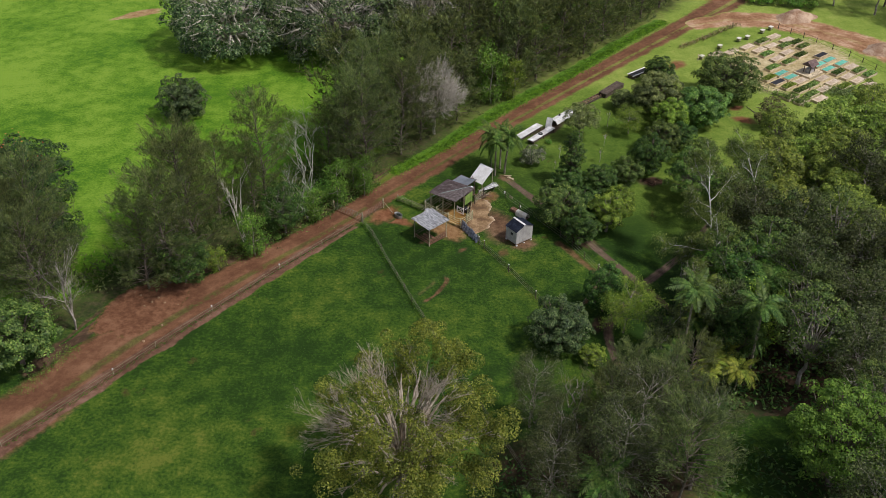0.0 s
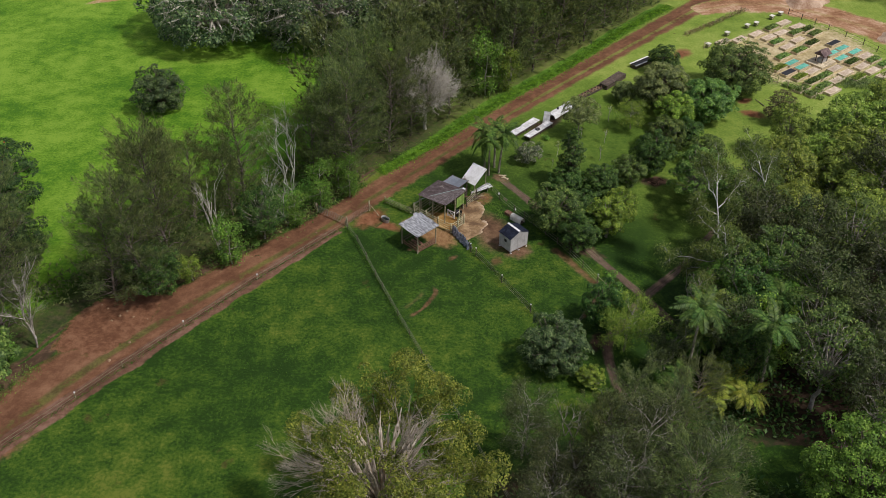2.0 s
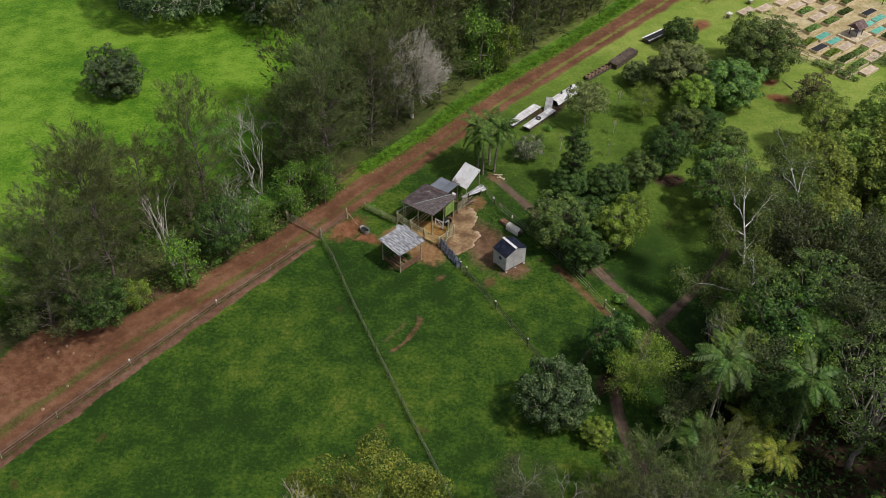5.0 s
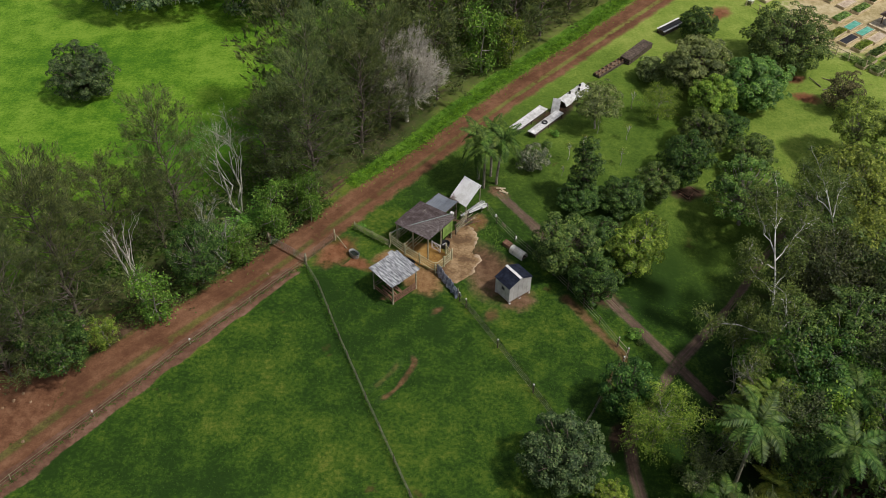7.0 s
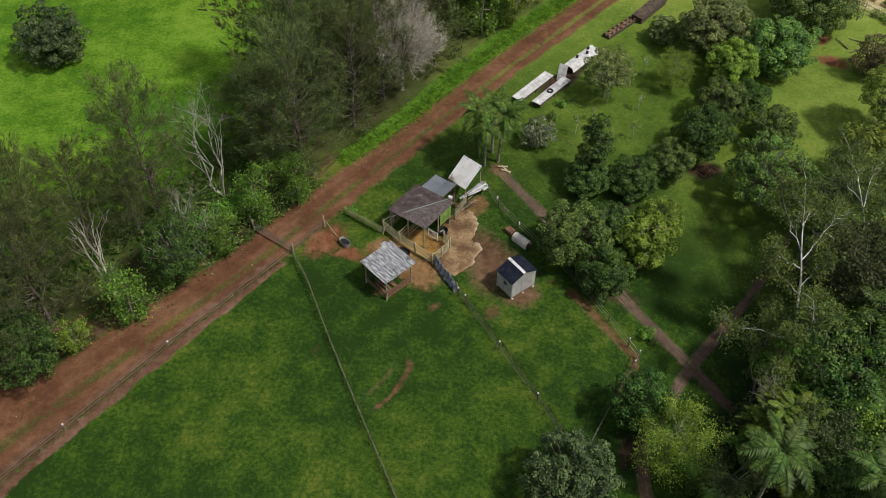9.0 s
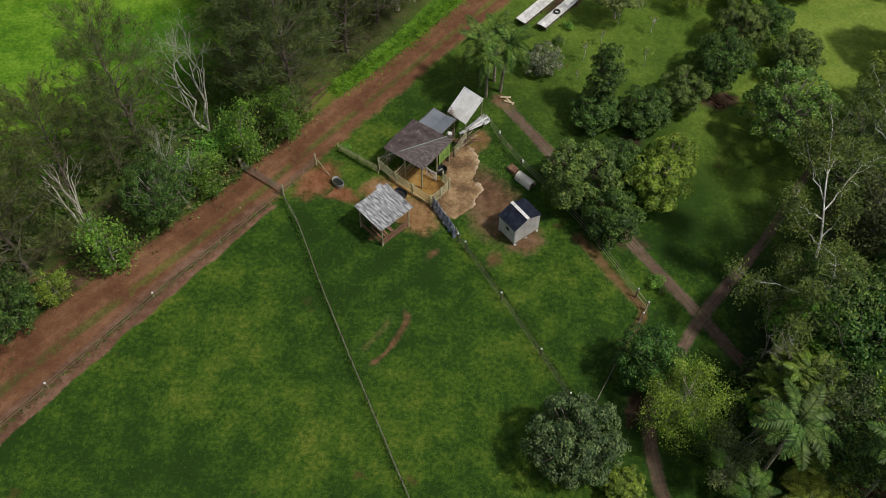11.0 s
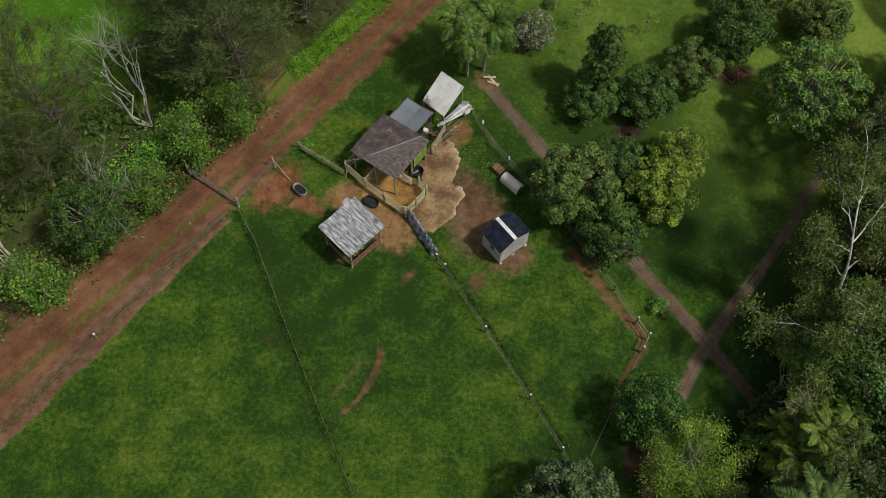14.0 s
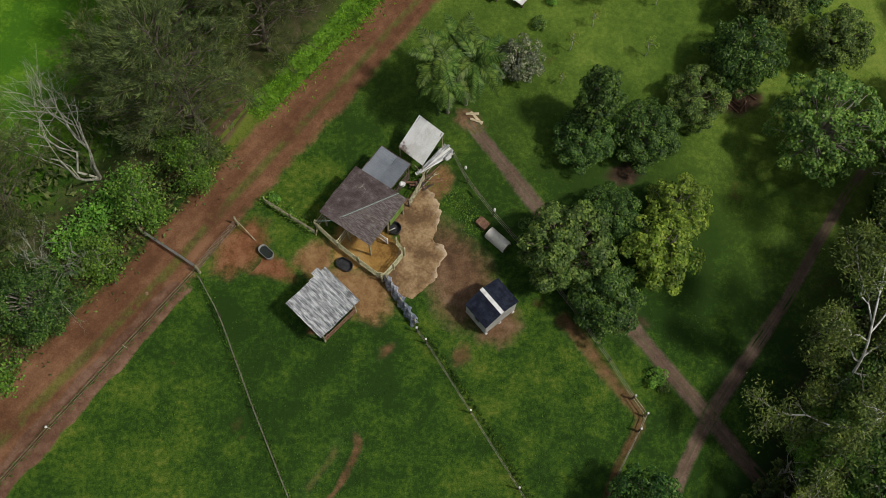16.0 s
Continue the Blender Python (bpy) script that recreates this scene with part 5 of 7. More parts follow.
rack = thing("trestle", at2((7.55, 118.5), 0, 38), "rough timber trestle under stacked roofing sheets", "trestle")
for x in (-1.2, 1.2):
    for y in (-0.3, 0.3):
        part("leg", pole((x, y, -0.05), (x, y, 0.62), 0.05), M_WOOD, rack)
    part("crossbar", beam((x, -0.65, 0.62), (x, 0.65, 0.62), 0.09), M_WOOD, rack)
for k, (tw, L_, w_, mat) in enumerate(((30.5, 3.5, 0.24, M_TINW), (34.5, 3.5, 0.22, M_TING), (38.5, 3.4, 0.16, M_TINW), (43.0, 3.5, 0.14, M_TING), (47.5, 3.3, 0.16, M_TING))):
    c_, s_ = math.cos(math.radians(tw)), math.sin(math.radians(tw))
    s = thing("roofing_sheet", at2((6.25 + (0.5 * L_ + 0.05) * c_ + 0.05 * k, 117.5 + (0.5 * L_ + 0.05) * s_), 0.675 + 0.035 * k, tw), "long narrow pale roofing strip fanned out on the trestle", "metal sheet", "stacked roofing sheets")
    tin(L_, w_, mat, s, "sheet", 1, 0.12, 0.016, (0, 0, 0.02), 0.0, 0.0)
bag = thing("feed_bag", at2((8.85, 118.75), 0.66, 40), "full white plastic bag on the roofing strips", "bag")
part("bag", box(0.58, 0.36, 0.24, (0, 0, 0.12), bevel=0.1), M_WHITE, bag)

for k in range(9):
    t = thing("loose_pole", at2((7.1 + rng.normal(0, 0.28), 117.3 + rng.normal(0, 0.28)), 0.06 + 0.05 * (k // 3), 35 + rng.normal(0, 22)), "weathered loose pole in the scrap pile", "pole", "scrap pile behind the annex")
    part("pole", pole((-1.1, 0, 0), (1.1, 0, 0.12), 0.05, 0.04), (M_WOODD, M_WOOD, M_REDWOOD)[k % 3], t)
for k in range(6):
    t = thing("scrap_board", at2((6.5 + rng.normal(0, 0.4), 116.8 + rng.normal(0, 0.4)), 0.25 + 0.06 * k, rng.uniform(0, 180)), "broken dark board in the scrap pile", "board", "scrap pile behind the annex")
    part("board", box(rng.uniform(0.7, 1.3), 0.18, 0.03, (0, 0, 0), Euler((rng.normal(0, 0.15), rng.normal(0, 0.15), 0)).to_matrix().to_4x4(), 0.006), (M_WOODD, M_REDWOOD, M_TINR)[k % 3], t)

# open shed with grey tin roof
shelter = thing("open_shed", at2((-0.72, 106.58), 0, -46), "low open shed with streaked grey corrugated roof on posts", "shed")
tin(3.65, 3.85, M_TING, shelter, "roof_sheet", 5, 0.13, 0.024, (0, 0, 0), 3.12, 2.92)
tin(1.0, 0.6, M_TING, shelter, "loose_sheet", 1, 0.13, 0.02, (-1.6, 1.2, 0.05), 3.12, 3.06)
for x, y in ((-1.5, -1.6), (1.5, -1.6), (-1.5, 1.6), (1.5, 1.6)):
    part("post", pole((x, y, -0.1), (x, y, 3.08 - 0.055 * (x + 1.8)), 0.075), M_WOOD, shelter)
for y in (-1.7, 0, 1.7):
    part("rafter", beam((-1.75, y, 3.04), (1.75, y, 2.84), 0.06, 0.1), M_WOODD, shelter)
for x, z in ((-1.55, 3.0), (1.55, 2.83)):
    part("roof_beam", beam((x, -1.8, z), (x, 1.8, z), 0.09, 0.1), M_WOODD, shelter)
boards(shelter, (1.52, -1.55), (1.52, 1.55), (0.25, 0.5, 0.75, 1.0), 0.16, 0.04, M_REDWOOD)
boards(shelter, (-1.4, -1.6), (1.45, -1.6), (0.3, 0.62), 0.16, 0.04, M_REDWOOD)
boards(shelter, (-1.52, -1.5), (-1.52, 1.5), (0.4, 0.8), 0.14, 0.04, M_WOODD)
for k in range(5):
    part("plank", box(2.2, 0.18, 0.05, (rng.normal(0, 0.2), -1.1 + k * 0.35, 0.06 + 0.05 * (k % 2)), Euler((0, 0, rng.normal(0, 0.15))).to_matrix().to_4x4(), 0.01), M_REDWOOD, shelter)

# pen of pale timber rails in front of the stable
PEN = [(-1.5, 113.4), (0.15, 111.75), (1.75, 110.4), (3.5, 108.95), (4.35, 109.9), (5.2, 110.95), (4.55, 111.9)]
fence("pen_fence", PEN, 1.65, (0.3, 0.65, 1.0, 1.35), 0.085, 0.05, M_PENWOOD, M_PENWOOD, "pale weathered post-and-rail pen before the stable", lean=0.05)
fence("pen_fence", [(-1.5, 113.4), (-0.6, 114.6)], 1.7, (0.4, 0.9, 1.4), 0.07, 0.05, M_PENWOOD, M_PENWOOD, "short pale rail panel at the stable side", lean=0.04)
fence("pen_fence", [(0.15, 111.75), (1.0, 112.9)], 1.9, (0.6, 1.15, 1.6), 0.07, 0.05, M_PENWOOD, M_PENWOOD, "short pale rail panel dividing the pen", lean=0.04)
fence("pen_fence", [(5.7, 115.0), (6.4, 116.2), (7.0, 117.4)], 1.5, (0.35, 0.7, 1.05, 1.4), 0.07, 0.05, M_WOODD, M_WOOD, "leaning rails behind the annex", lean=0.1)
wg = thing("pen_gate", at2((3.5, 112.25), 0, -37.5), "small white pen gate with crossed boards", "gate")
for z in (0.35, 1.25):
    part("rail", beam((-0.55, 0, z), (0.55, 0, z), 0.05, 0.12), M_WHITE, wg)
for x in (-0.55, 0.55):
    part("stile", beam((x, 0, 0.25), (x, 0, 1.35), 0.06, 0.12), M_WHITE, wg)
part("brace", beam((-0.5, 0.045, 0.4), (0.5, 0.045, 1.2), 0.03, 0.1), M_WHITE, wg)
part("brace", beam((-0.5, 0.08, 1.2), (0.5, 0.08, 0.4), 0.03, 0.1), M_WHITE, wg)
fence("corral_panel", [(-5.6, 115.7), (-3.5, 114.2), (-1.6, 112.9)], 1.15, (0.25, 0.5, 0.75, 1.0), 0.05, 0.035, M_PENWOOD, M_WOOD, "old brown corral panel with weeds growing through", lean=0.08)

# tool shed
shed = thing("tool_shed", at2((11.55, 106.29), 0, 37.5), "grey panelled tool shed with dark navy shingle roof", "shed")
SX, SY, EAVE, RIDGE, FLOOR = 1.47, 1.10, 2.36, 3.02, 0.30
for x in (-1.2, 0.0, 1.2):
    part("skid", box(0.12, 2.3, 0.16, (x, 0, 0.12), bevel=0.015), M_REDWOOD, shed)
for x in (-1.3, 0.0, 1.3):
    for y in (-1.05, 1.05):
        part("foundation_block", box(0.24, 0.24, 0.14, (x, y * 1.02, 0.0), bevel=0.02), M_WHITE, shed, "white foundation block")
part("floor_frame", box(2 * SX + 0.02, 2 * SY + 0.02, 0.06, (0, 0, FLOOR - 0.03), bevel=0.01), M_REDWOOD, shed)
for s in (-1, 1):
    for k in range(4):
        w = 2 * SY / 4
        part("wall_panel", box(0.05, w - 0.015, EAVE - FLOOR - 0.03, (s * SX, -SY + (k + 0.5) * w, FLOOR + 0.03), bevel=0.008), M_SHEDWALL, shed)
    for k in range(5):
        w = 2 * SX / 5
        bm = box(w - 0.015, 0.05, 1.0, ((k + 0.5) * w - SX, s * SY, FLOOR + 0.03), bevel=0.008)
        for v in bm.verts:
            if v.co.z > FLOOR + 0.6:
                v.co.z = EAVE - 0.02 + (RIDGE - EAVE - 0.04) * (1 - abs(v.co.x) / SX)
        part("wall_panel", bm, M_SHEDWALL, shed)
pitch = math.atan2(RIDGE - EAVE, SX)
slope = math.hypot(RIDGE - EAVE, SX) + 0.12
for s in (-1, 1):
    for k in range(8):
        w = slope / 8
        d0 = (k + 0.5) * w
        cx, cz = s * (d0 * math.cos(pitch)), RIDGE + 0.03 - d0 * math.sin(pitch)
        part("shingle_course", box(w + 0.05, 2 * SY + 0.16, 0.025, (cx, 0, cz), Euler((0, s * (pitch - 0.03), 0)).to_matrix().to_4x4(), 0.004), M_SHINGLE, shed)
part("ridge_cap", box(0.30, 2 * SY + 0.2, 0.035, (-0.06, 0, RIDGE + 0.045), Euler((0, -0.1, 0)).to_matrix().to_4x4(), 0.01), M_WHITE, shed, "white translucent ridge strip")
win = part("window", box(0.04, 0.44, 0.42, (-SX - 0.035, -0.15, 1.45), bevel=0.008), M_BLACK, shed, "small dark window")
part("frame", box(0.03, 0.06, 0.5, (-SX - 0.05, -0.42, 1.41), bevel=0.006), M_SHEDWALL, win)
part("frame", box(0.03, 0.06, 0.5, (-SX - 0.05, 0.12, 1.41), bevel=0.006), M_SHEDWALL, win)

# half-round hutch, its box and the wire fence behind
hutch = thing("animal_hutch", at2((12.45, 111.95), 0, -45), "cream half-round plastic hutch with a dark open end", "hutch")
ang = np.linspace(0, np.pi, 15)
for r_, name in ((0.46, "shell"), (0.43, "lining")):
    prof = np.stack([np.cos(ang) * r_, np.sin(ang) * r_ * 1.05 + 0.32], 1)
    prof = np.vstack([[r_, 0.02], prof, [-r_, 0.02]])
    xs = np.linspace(-0.95, 0.95, 9)
    ribs = 1 + 0.025 * (np.arange(9) % 2)
    v = np.array([[x, p[0] * k_, p[1] * (k_ if p[1] > 0.3 else 1)] for x, k_ in zip(xs, ribs) for p in prof])
    m_ = len(prof)
    i, j = np.meshgrid(np.arange(8), np.arange(m_ - 1), indexing="ij")
    q = i * m_ + j
    part(name, quads(name, v, np.stack([q, q + m_, q + m_ + 1, q + 1], -1)), M_CREAM, hutch)
bm = bmesh.new()
bm.faces.new([bm.verts.new((-0.93, p[0] * 0.98, p[1] * 0.98)) for p in prof])
part("end_wall", bm, M_CREAM, hutch)
part("floor", box(1.86, 0.84, 0.04, (0, 0, 0.0)), M_WOODD, hutch)
part("door_strip", box(0.03, 0.12, 0.5, (-0.4, -0.47, 0.1), bevel=0.006), M_SHEDWALL, hutch)
rb = thing("feed_box", at2((11.35, 113.35), 0, -45), "low rust-red wooden box by the hutch", "box")
for y in (-0.3, 0.3):
    part("side", box(0.9, 0.04, 0.42, (0, y, 0), bevel=0.008), M_REDWOOD, rb)
for x in (-0.43, 0.43):
    part("end", box(0.04, 0.56, 0.42, (x, 0, 0), bevel=0.008), M_REDWOOD, rb)
part("lid", box(0.96, 0.68, 0.04, (0, 0, 0.42), Euler((0.03, 0.02, 0)).to_matrix().to_4x4(), 0.008), M_REDWOOD, rb)
fence("wire_fence", [(9.3, 119.2), (10.3, 116.9), (12.2, 114.0), (14.6, 110.8), (17.4, 106.8), (20.2, 102.2), (21.7, 99.4)], 1.15, (0.3, 0.7, 1.1), 0.05, 0.022, M_WOODD, M_WIRE, "thin wire fence with wooden posts beside the yard", 2.6, sag=0.02)
sg = thing("notice_board", at2((10.95, 115.75), 0, -56), "blank pale board hung on the wire fence", "board")
part("board", box(0.75, 0.03, 0.42, (0, 0.08, 0.62), bevel=0.008), M_PALE_WOOD, sg)
part("strap", box(0.05, 0.04, 0.6, (0.25, 0.1, 0.52)), M_WOODD, sg)
for p in ((10.0, 118.0), (12.1, 114.3)):
    t = thing("insulator_bucket", at2((p[0] + 0.25, p[1] + 0.2)), "small white upturned bucket by the fence", "bucket")
    g = Tubes()
    g.tube([(0, 0, 0), (0, 0, 0.3), (0, 0, 0.31)], [0.11, 0.09, 0.02], 8)
    part("body", g.mesh("body"), M_WHITE, t)
fence("corner_posts", [(21.7, 99.4), (22.5, 98.1), (21.9, 97.0)], 1.35, (0.5, 1.15), 0.075, 0.045, M_RUSTY, M_WOOD, "braced corner posts of the paddock fence", cap=M_WHITE)
fence("wire_fence", [(21.9, 97.0), (19.8, 93.6), (17.0, 88.6)], 1.1, (0.3, 0.7, 1.05), 0.05, 0.02, M_WOODD, M_WIRE, "thin wire fence running under the trees", 2.8, sag=0.02)

# paddock fences
fence("wire_fence", [(6.0, 104.9), (6.65, 104.0), (9.7, 98.7), (12.85, 93.2), (15.0, 89.2), (17.2, 84.8)], 1.25, (0.25, 0.55, 0.85, 1.15), 0.06, 0.013, M_WOODD, M_WIRE, "wire fence with white-capped posts across the paddock", cap=M_WHITE, sag=0.03)
fence("wire_fence", [(-10.3, 109.5), (-8.7, 106.6), (-6.0, 99.6), (-2.9, 92.2), (1.5, 82.0), (5.4, 73.2), (9.4, 64.2)], 1.1, (0.35, 0.75, 1.05), 0.045, 0.02, M_WOODD, M_WIRE, "sagging paddock wire fence overgrown with weeds", 3.2, sag=0.05)
fence("rail_fence", [(-10.6, 110.2), (-20.5, 98.6), (-27.65, 89.9), (-33.0, 83.2), (-36.6, 78.4), (-45.2, 67.4), (-54.1, 55.8)], 0.85, (0.38, 0.78), 0.04, 0.022, M_WOOD, M_RAIL, "long pale two-rail fence beside the dirt road", 9.5, sag=0.01)
for p in ((-20.5, 98.6), (-27.65, 89.9), (-36.6, 78.4)):
    t = thing("fence_box", at2(p, 0.86), "small white box on the rail fence post", "box")
    part("body", box(0.14, 0.14, 0.12, (0, 0, -0.02), bevel=0.02), M_WHITE, t)
    part("lid", box(0.16, 0.16, 0.025, (0, 0, 0.10), bevel=0.008), M_WHITE, t)


def farm_gate(a, b, mat, label):
    a, b = Vector((*a, 0)), Vector((*b, 0))
    th = thing("farm_gate", pose(a.x, a.y, 0, 0, 0, math.degrees(math.atan2(b.y - a.y, b.x - a.x))), label, "gate")
    L = (b - a).length
    for z in (0.2, 0.42, 0.62, 0.82, 1.02, 1.24):
        part("tube", line([(0.08, 0, z), (L - 0.08, 0, z)], 0.021, 5), mat, th)
    for x in (0.08, L * 0.33, L * 0.66, L - 0.08):
        part("upright", line([(x, 0, 0.16), (x, 0, 1.28)], 0.022, 5), mat, th)
    return th


farm_gate((-10.5, 110.3), (-14.6, 113.2), M_STEEL, "closed galvanised tube gate across the dirt road")
farm_gate((-10.5, 110.3), (-7.75, 113.8), M_RUSTY, "open rusty tube gate along the road edge")
for p, r_ in (((-10.42, 110.12), 0.11), ((-7.65, 113.95), 0.09), ((-14.75, 113.3), 0.11)):
    t = thing("gate_post", at2(p), "stout weathered gate post", "post")
    part("post", pole((0, 0, -0.1), (0, 0, 1.6), r_, r_ * 0.9), M_WOOD, t)
fence("timber_rails", [(-14.8, 113.5), (-15.8, 115.0), (-16.6, 116.8)], 1.3, (0.3, 0.6, 0.9, 1.2), 0.08, 0.05, M_REDWOOD, M_WOOD, "short rough timber rails beside the gate", lean=0.1)
t = thing("leaning_pole", at2((-7.5, 113.8)), "pale pole propped against the gate post", "pole")
part("pole", pole((0, 0, 1.0), (1.3, -1.3, 0.04), 0.04), M_WOOD, t)

# tarp over the fence by the pen
tarp = thing("tarp", at2((3.75, 109.1)), "crumpled blue-grey tarp draped over the fence", "tarp")
nx, nz = 44, 11
u_, w_ = np.meshgrid(np.linspace(0, 1, nx), np.linspace(0, 1, nz), indexing="ij")
dx, dy = 2.2 / 4.3, -3.7 / 4.3
off = 0.10 * np.sin(u_ * 31 + w_ * 2) * (1 - w_) + 0.07 * np.sin(u_ * 57 + w_ * 5) + 0.34 * (1 - w_) ** 1.5
H_ = 1.25 + 0.12 * np.sin(u_ * 13) - 0.25 * u_
v = np.stack([u_ * 4.3 * dx - dy * off, u_ * 4.3 * dy + dx * off, 0.03 + w_ * H_], -1).reshape(-1, 3)
i, j = np.meshgrid(np.arange(nx - 1), np.arange(nz - 1), indexing="ij")
q = i * nz + j
cl = part("cloth", quads("cloth", v, np.stack([q, q + nz, q + nz + 1, q + 1], -1)), M_TARP, tarp)
smooth(cl)
v2 = v.copy()
v2[:, 0] += dy * 0.62 * (1 - np.tile(np.linspace(0, 1, nz), nx))
v2[:, 1] -= dx * 0.62 * (1 - np.tile(np.linspace(0, 1, nz), nx))
smooth(part("flap", quads("flap", v2, np.stack([q, q + nz, q + nz + 1, q + 1], -1)), M_TARP, tarp))
for k in range(3):
    part("post", pole((0.1 + k * 1.0, -0.2 - k * 1.7, -0.1), (0.1 + k * 1.0, -0.2 - k * 1.7, 1.35), 0.06), M_WOOD, tarp)


def tub(name, at, rx, ry, h, turn, mat, label, category, fill=None, ribs=2):
    th = thing(name, at2(at, 0.03, turn), label, category)
    n_ = 24
    a_ = np.arange(n_) * 2 * np.pi / n_
    if rx > ry * 1.3:
        cx = np.sign(np.cos(a_)) * (rx - ry)
        px, py = cx + ry * np.cos(a_), ry * np.sin(a_)
    else:
        px, py = rx * np.cos(a_), ry * np.sin(a_)
    rows_ = []
    for k, (s, z) in enumerate([(0.93, 0)] + [(0.95 + 0.02 * (q % 2), h * (q + 1) / (2 * ribs + 1)) for q in range(2 * ribs)] + [(1.0, h), (1.05, h + 0.02), (1.03, h + 0.05), (0.95, h + 0.03), (0.9, 0.06)]):
        rows_.append(np.stack([px * s, py * s, np.full(n_, z)], 1))
    v_ = np.vstack(rows_)
    i_, j_ = np.meshgrid(np.arange(len(rows_) - 1), np.arange(n_), indexing="ij")
    f_ = np.stack([i_ * n_ + j_, i_ * n_ + (j_ + 1) % n_, (i_ + 1) * n_ + (j_ + 1) % n_, (i_ + 1) * n_ + j_], -1)
    smooth(part("body", quads("body", v_, f_), mat, th))
    for nm, s, z, mt in (("base", 0.9, 0.07, mat),) + ((("water", 0.93, h * 0.62, fill),) if fill else ()):
        bm_ = bmesh.new()
        bm_.faces.new([bm_.verts.new((x_ * s, y_ * s, z)) for x_, y_ in zip(px, py)])
        part(nm, bm_, mt, th)
    return th


M_WATER, wnt, wb = nodes_of("dark_water")
wb.inputs["Base Color"].default_value, wb.inputs["Roughness"].default_value = (0.02, 0.025, 0.02, 1), 0.05
bump(wnt, noise_of(wnt, local_of(wnt), 9.0), wb, 0.08, 0.01)
tub("stock_tank", (-5.35, 111.45), 0.66, 0.36, 0.5, -45, M_STEEL, "oval ribbed galvanised stock tank with dark water", "trough", M_WATER)
tub("rubber_tub", (4.5, 113.1), 0.5, 0.5, 0.5, 0, M_BLACK, "round black rubber tub on the concrete slab", "tub")
tub("rubber_tub", (0.62, 110.3), 0.66, 0.44, 0.35, -35, M_BLACK, "black rubber tub against the pen rails", "tub")
t = thing("stick", at2((4.2, 112.95)), "pale stick leaning on the black tub", "stick")
part("stick", pole((-0.3, 0.0, 0.1), (0.35, 0.1, 0.62), 0.035), M_WHITE, t)
for k in range(4):
    t = thing("plank", at2((10.9 + rng.normal(0, 0.3), 122.6 + rng.normal(0, 0.35)), 0.03 + 0.045 * k, rng.uniform(-60, 20)), "pale broken plank beside the palms", "plank", "planks by the palms")
    part("plank", box(1.1, 0.2, 0.04, bevel=0.008), M_PALE_WOOD, t)

# potting benches and bins beside the road
def bench(name, c, L, W, turn, h, top, label):
    th = thing(name, at2(c, 0, turn), label, "bench")
    for k in range(3):
        part("board", box(L + rng.uniform(-0.1, 0.1), W / 3 - 0.012, 0.05, (0, -W / 3 + k * W / 3, h), bevel=0.01), top, th)
    for x in (-L * 0.45, 0, L * 0.45):
        for y in (-W * 0.4, W * 0.4):
            part("leg", box(0.09, 0.09, h, (x, y, 0), bevel=0.01), M_WOODD, th)
        part("crossbar", beam((x, -W * 0.45, h - 0.06), (x, W * 0.45, h - 0.06), 0.06, 0.09), M_WOODD, th)
    part("shelf", box(L * 0.92, W * 0.8, 0.04, (0, 0, 0.25), bevel=0.01), M_WOODD, th)
    return th


bench("potting_bench", (15.05, 136.2), 6.4, 1.3, 49, 0.72, M_WHITE, "long white-topped potting bench beside the road")
bench("potting_bench", (17.2, 135.4), 6.2, 1.15, 49, 0.72, M_WHITE, "long white-topped potting bench with an old tyre on it")
ty = thing("tyre", at2((17.0, 135.2), 0.78), "small black tyre lying on the bench", "tyre")
bm = bmesh.new()
tor = Tubes()
a_ = np.linspace(0, 2 * np.pi, 21)
tor.tube(np.stack([0.3 * np.cos(a_), 0.3 * np.sin(a_), np.full(21, 0.09)], 1), 0.1, 8)
bm.free()
part("casing", tor.mesh("casing"), M_BLACK, ty)
pn = thing("plastic_sheet", at2((18.55, 138.2), 0, -20), "stiff white plastic sheet propped upright between the benches", "sheet")
part("board", box(1.05, 0.05, 2.0, (0, 0, 0.02), Euler((-0.42, 0, 0)).to_matrix().to_4x4(), 0.01), M_WHITE, pn)
part("prop", beam((0.2, 0.72, 1.5), (0.2, 1.3, 0.0), 0.06), M_WOODD, pn)
tb = thing("covered_bench", at2((21.3, 141.9), 0, 48), "bench covered with a rumpled white sheet", "bench")
nx, ny = 40, 18
X, Y = np.meshgrid(np.linspace(-2.7, 2.7, nx), np.linspace(-1.05, 1.05, ny), indexing="ij")
edge = np.clip((np.abs(Y) - 0.62) / 0.4, 0, 1)
Z = 0.86 - 0.55 * edge ** 1.5 + np.array([[0.10 * noise.noise((x * 1.6, y * 2.4, 3)) for y in Y[0]] for x in X[:, 0]])
i, j = np.meshgrid(np.arange(nx - 1), np.arange(ny - 1), indexing="ij")
q = i * ny + j
smooth(part("sheet", quads("sheet", np.stack([X, Y * 0.85, Z], -1), np.stack([q, q + ny, q + ny + 1, q + 1], -1)), M_WHITE, tb))
for x in (-2.3, 0, 2.3):
    for y in (-0.45, 0.45):
        part("leg", box(0.09, 0.09, 0.72, (x, y, 0), bevel=0.01), M_WOODD, tb)
part("top", box(5.0, 1.05, 0.05, (0, 0, 0.70), bevel=0.01), M_WOODD, tb)
for k, (x, y) in enumerate(((-0.6, 0.2), (0.9, -0.2), (1.7, 0.25))):
    o = Matrix.Rotation(radians(48), 4, "Z") @ Vector((x, y, 0))
    tub("pot", (21.3 + o.x, 141.9 + o.y), 0.16, 0.16, 0.2, 0, M_BLACK, "small dark pot on the covered bench", "pot").location.z = 0.9
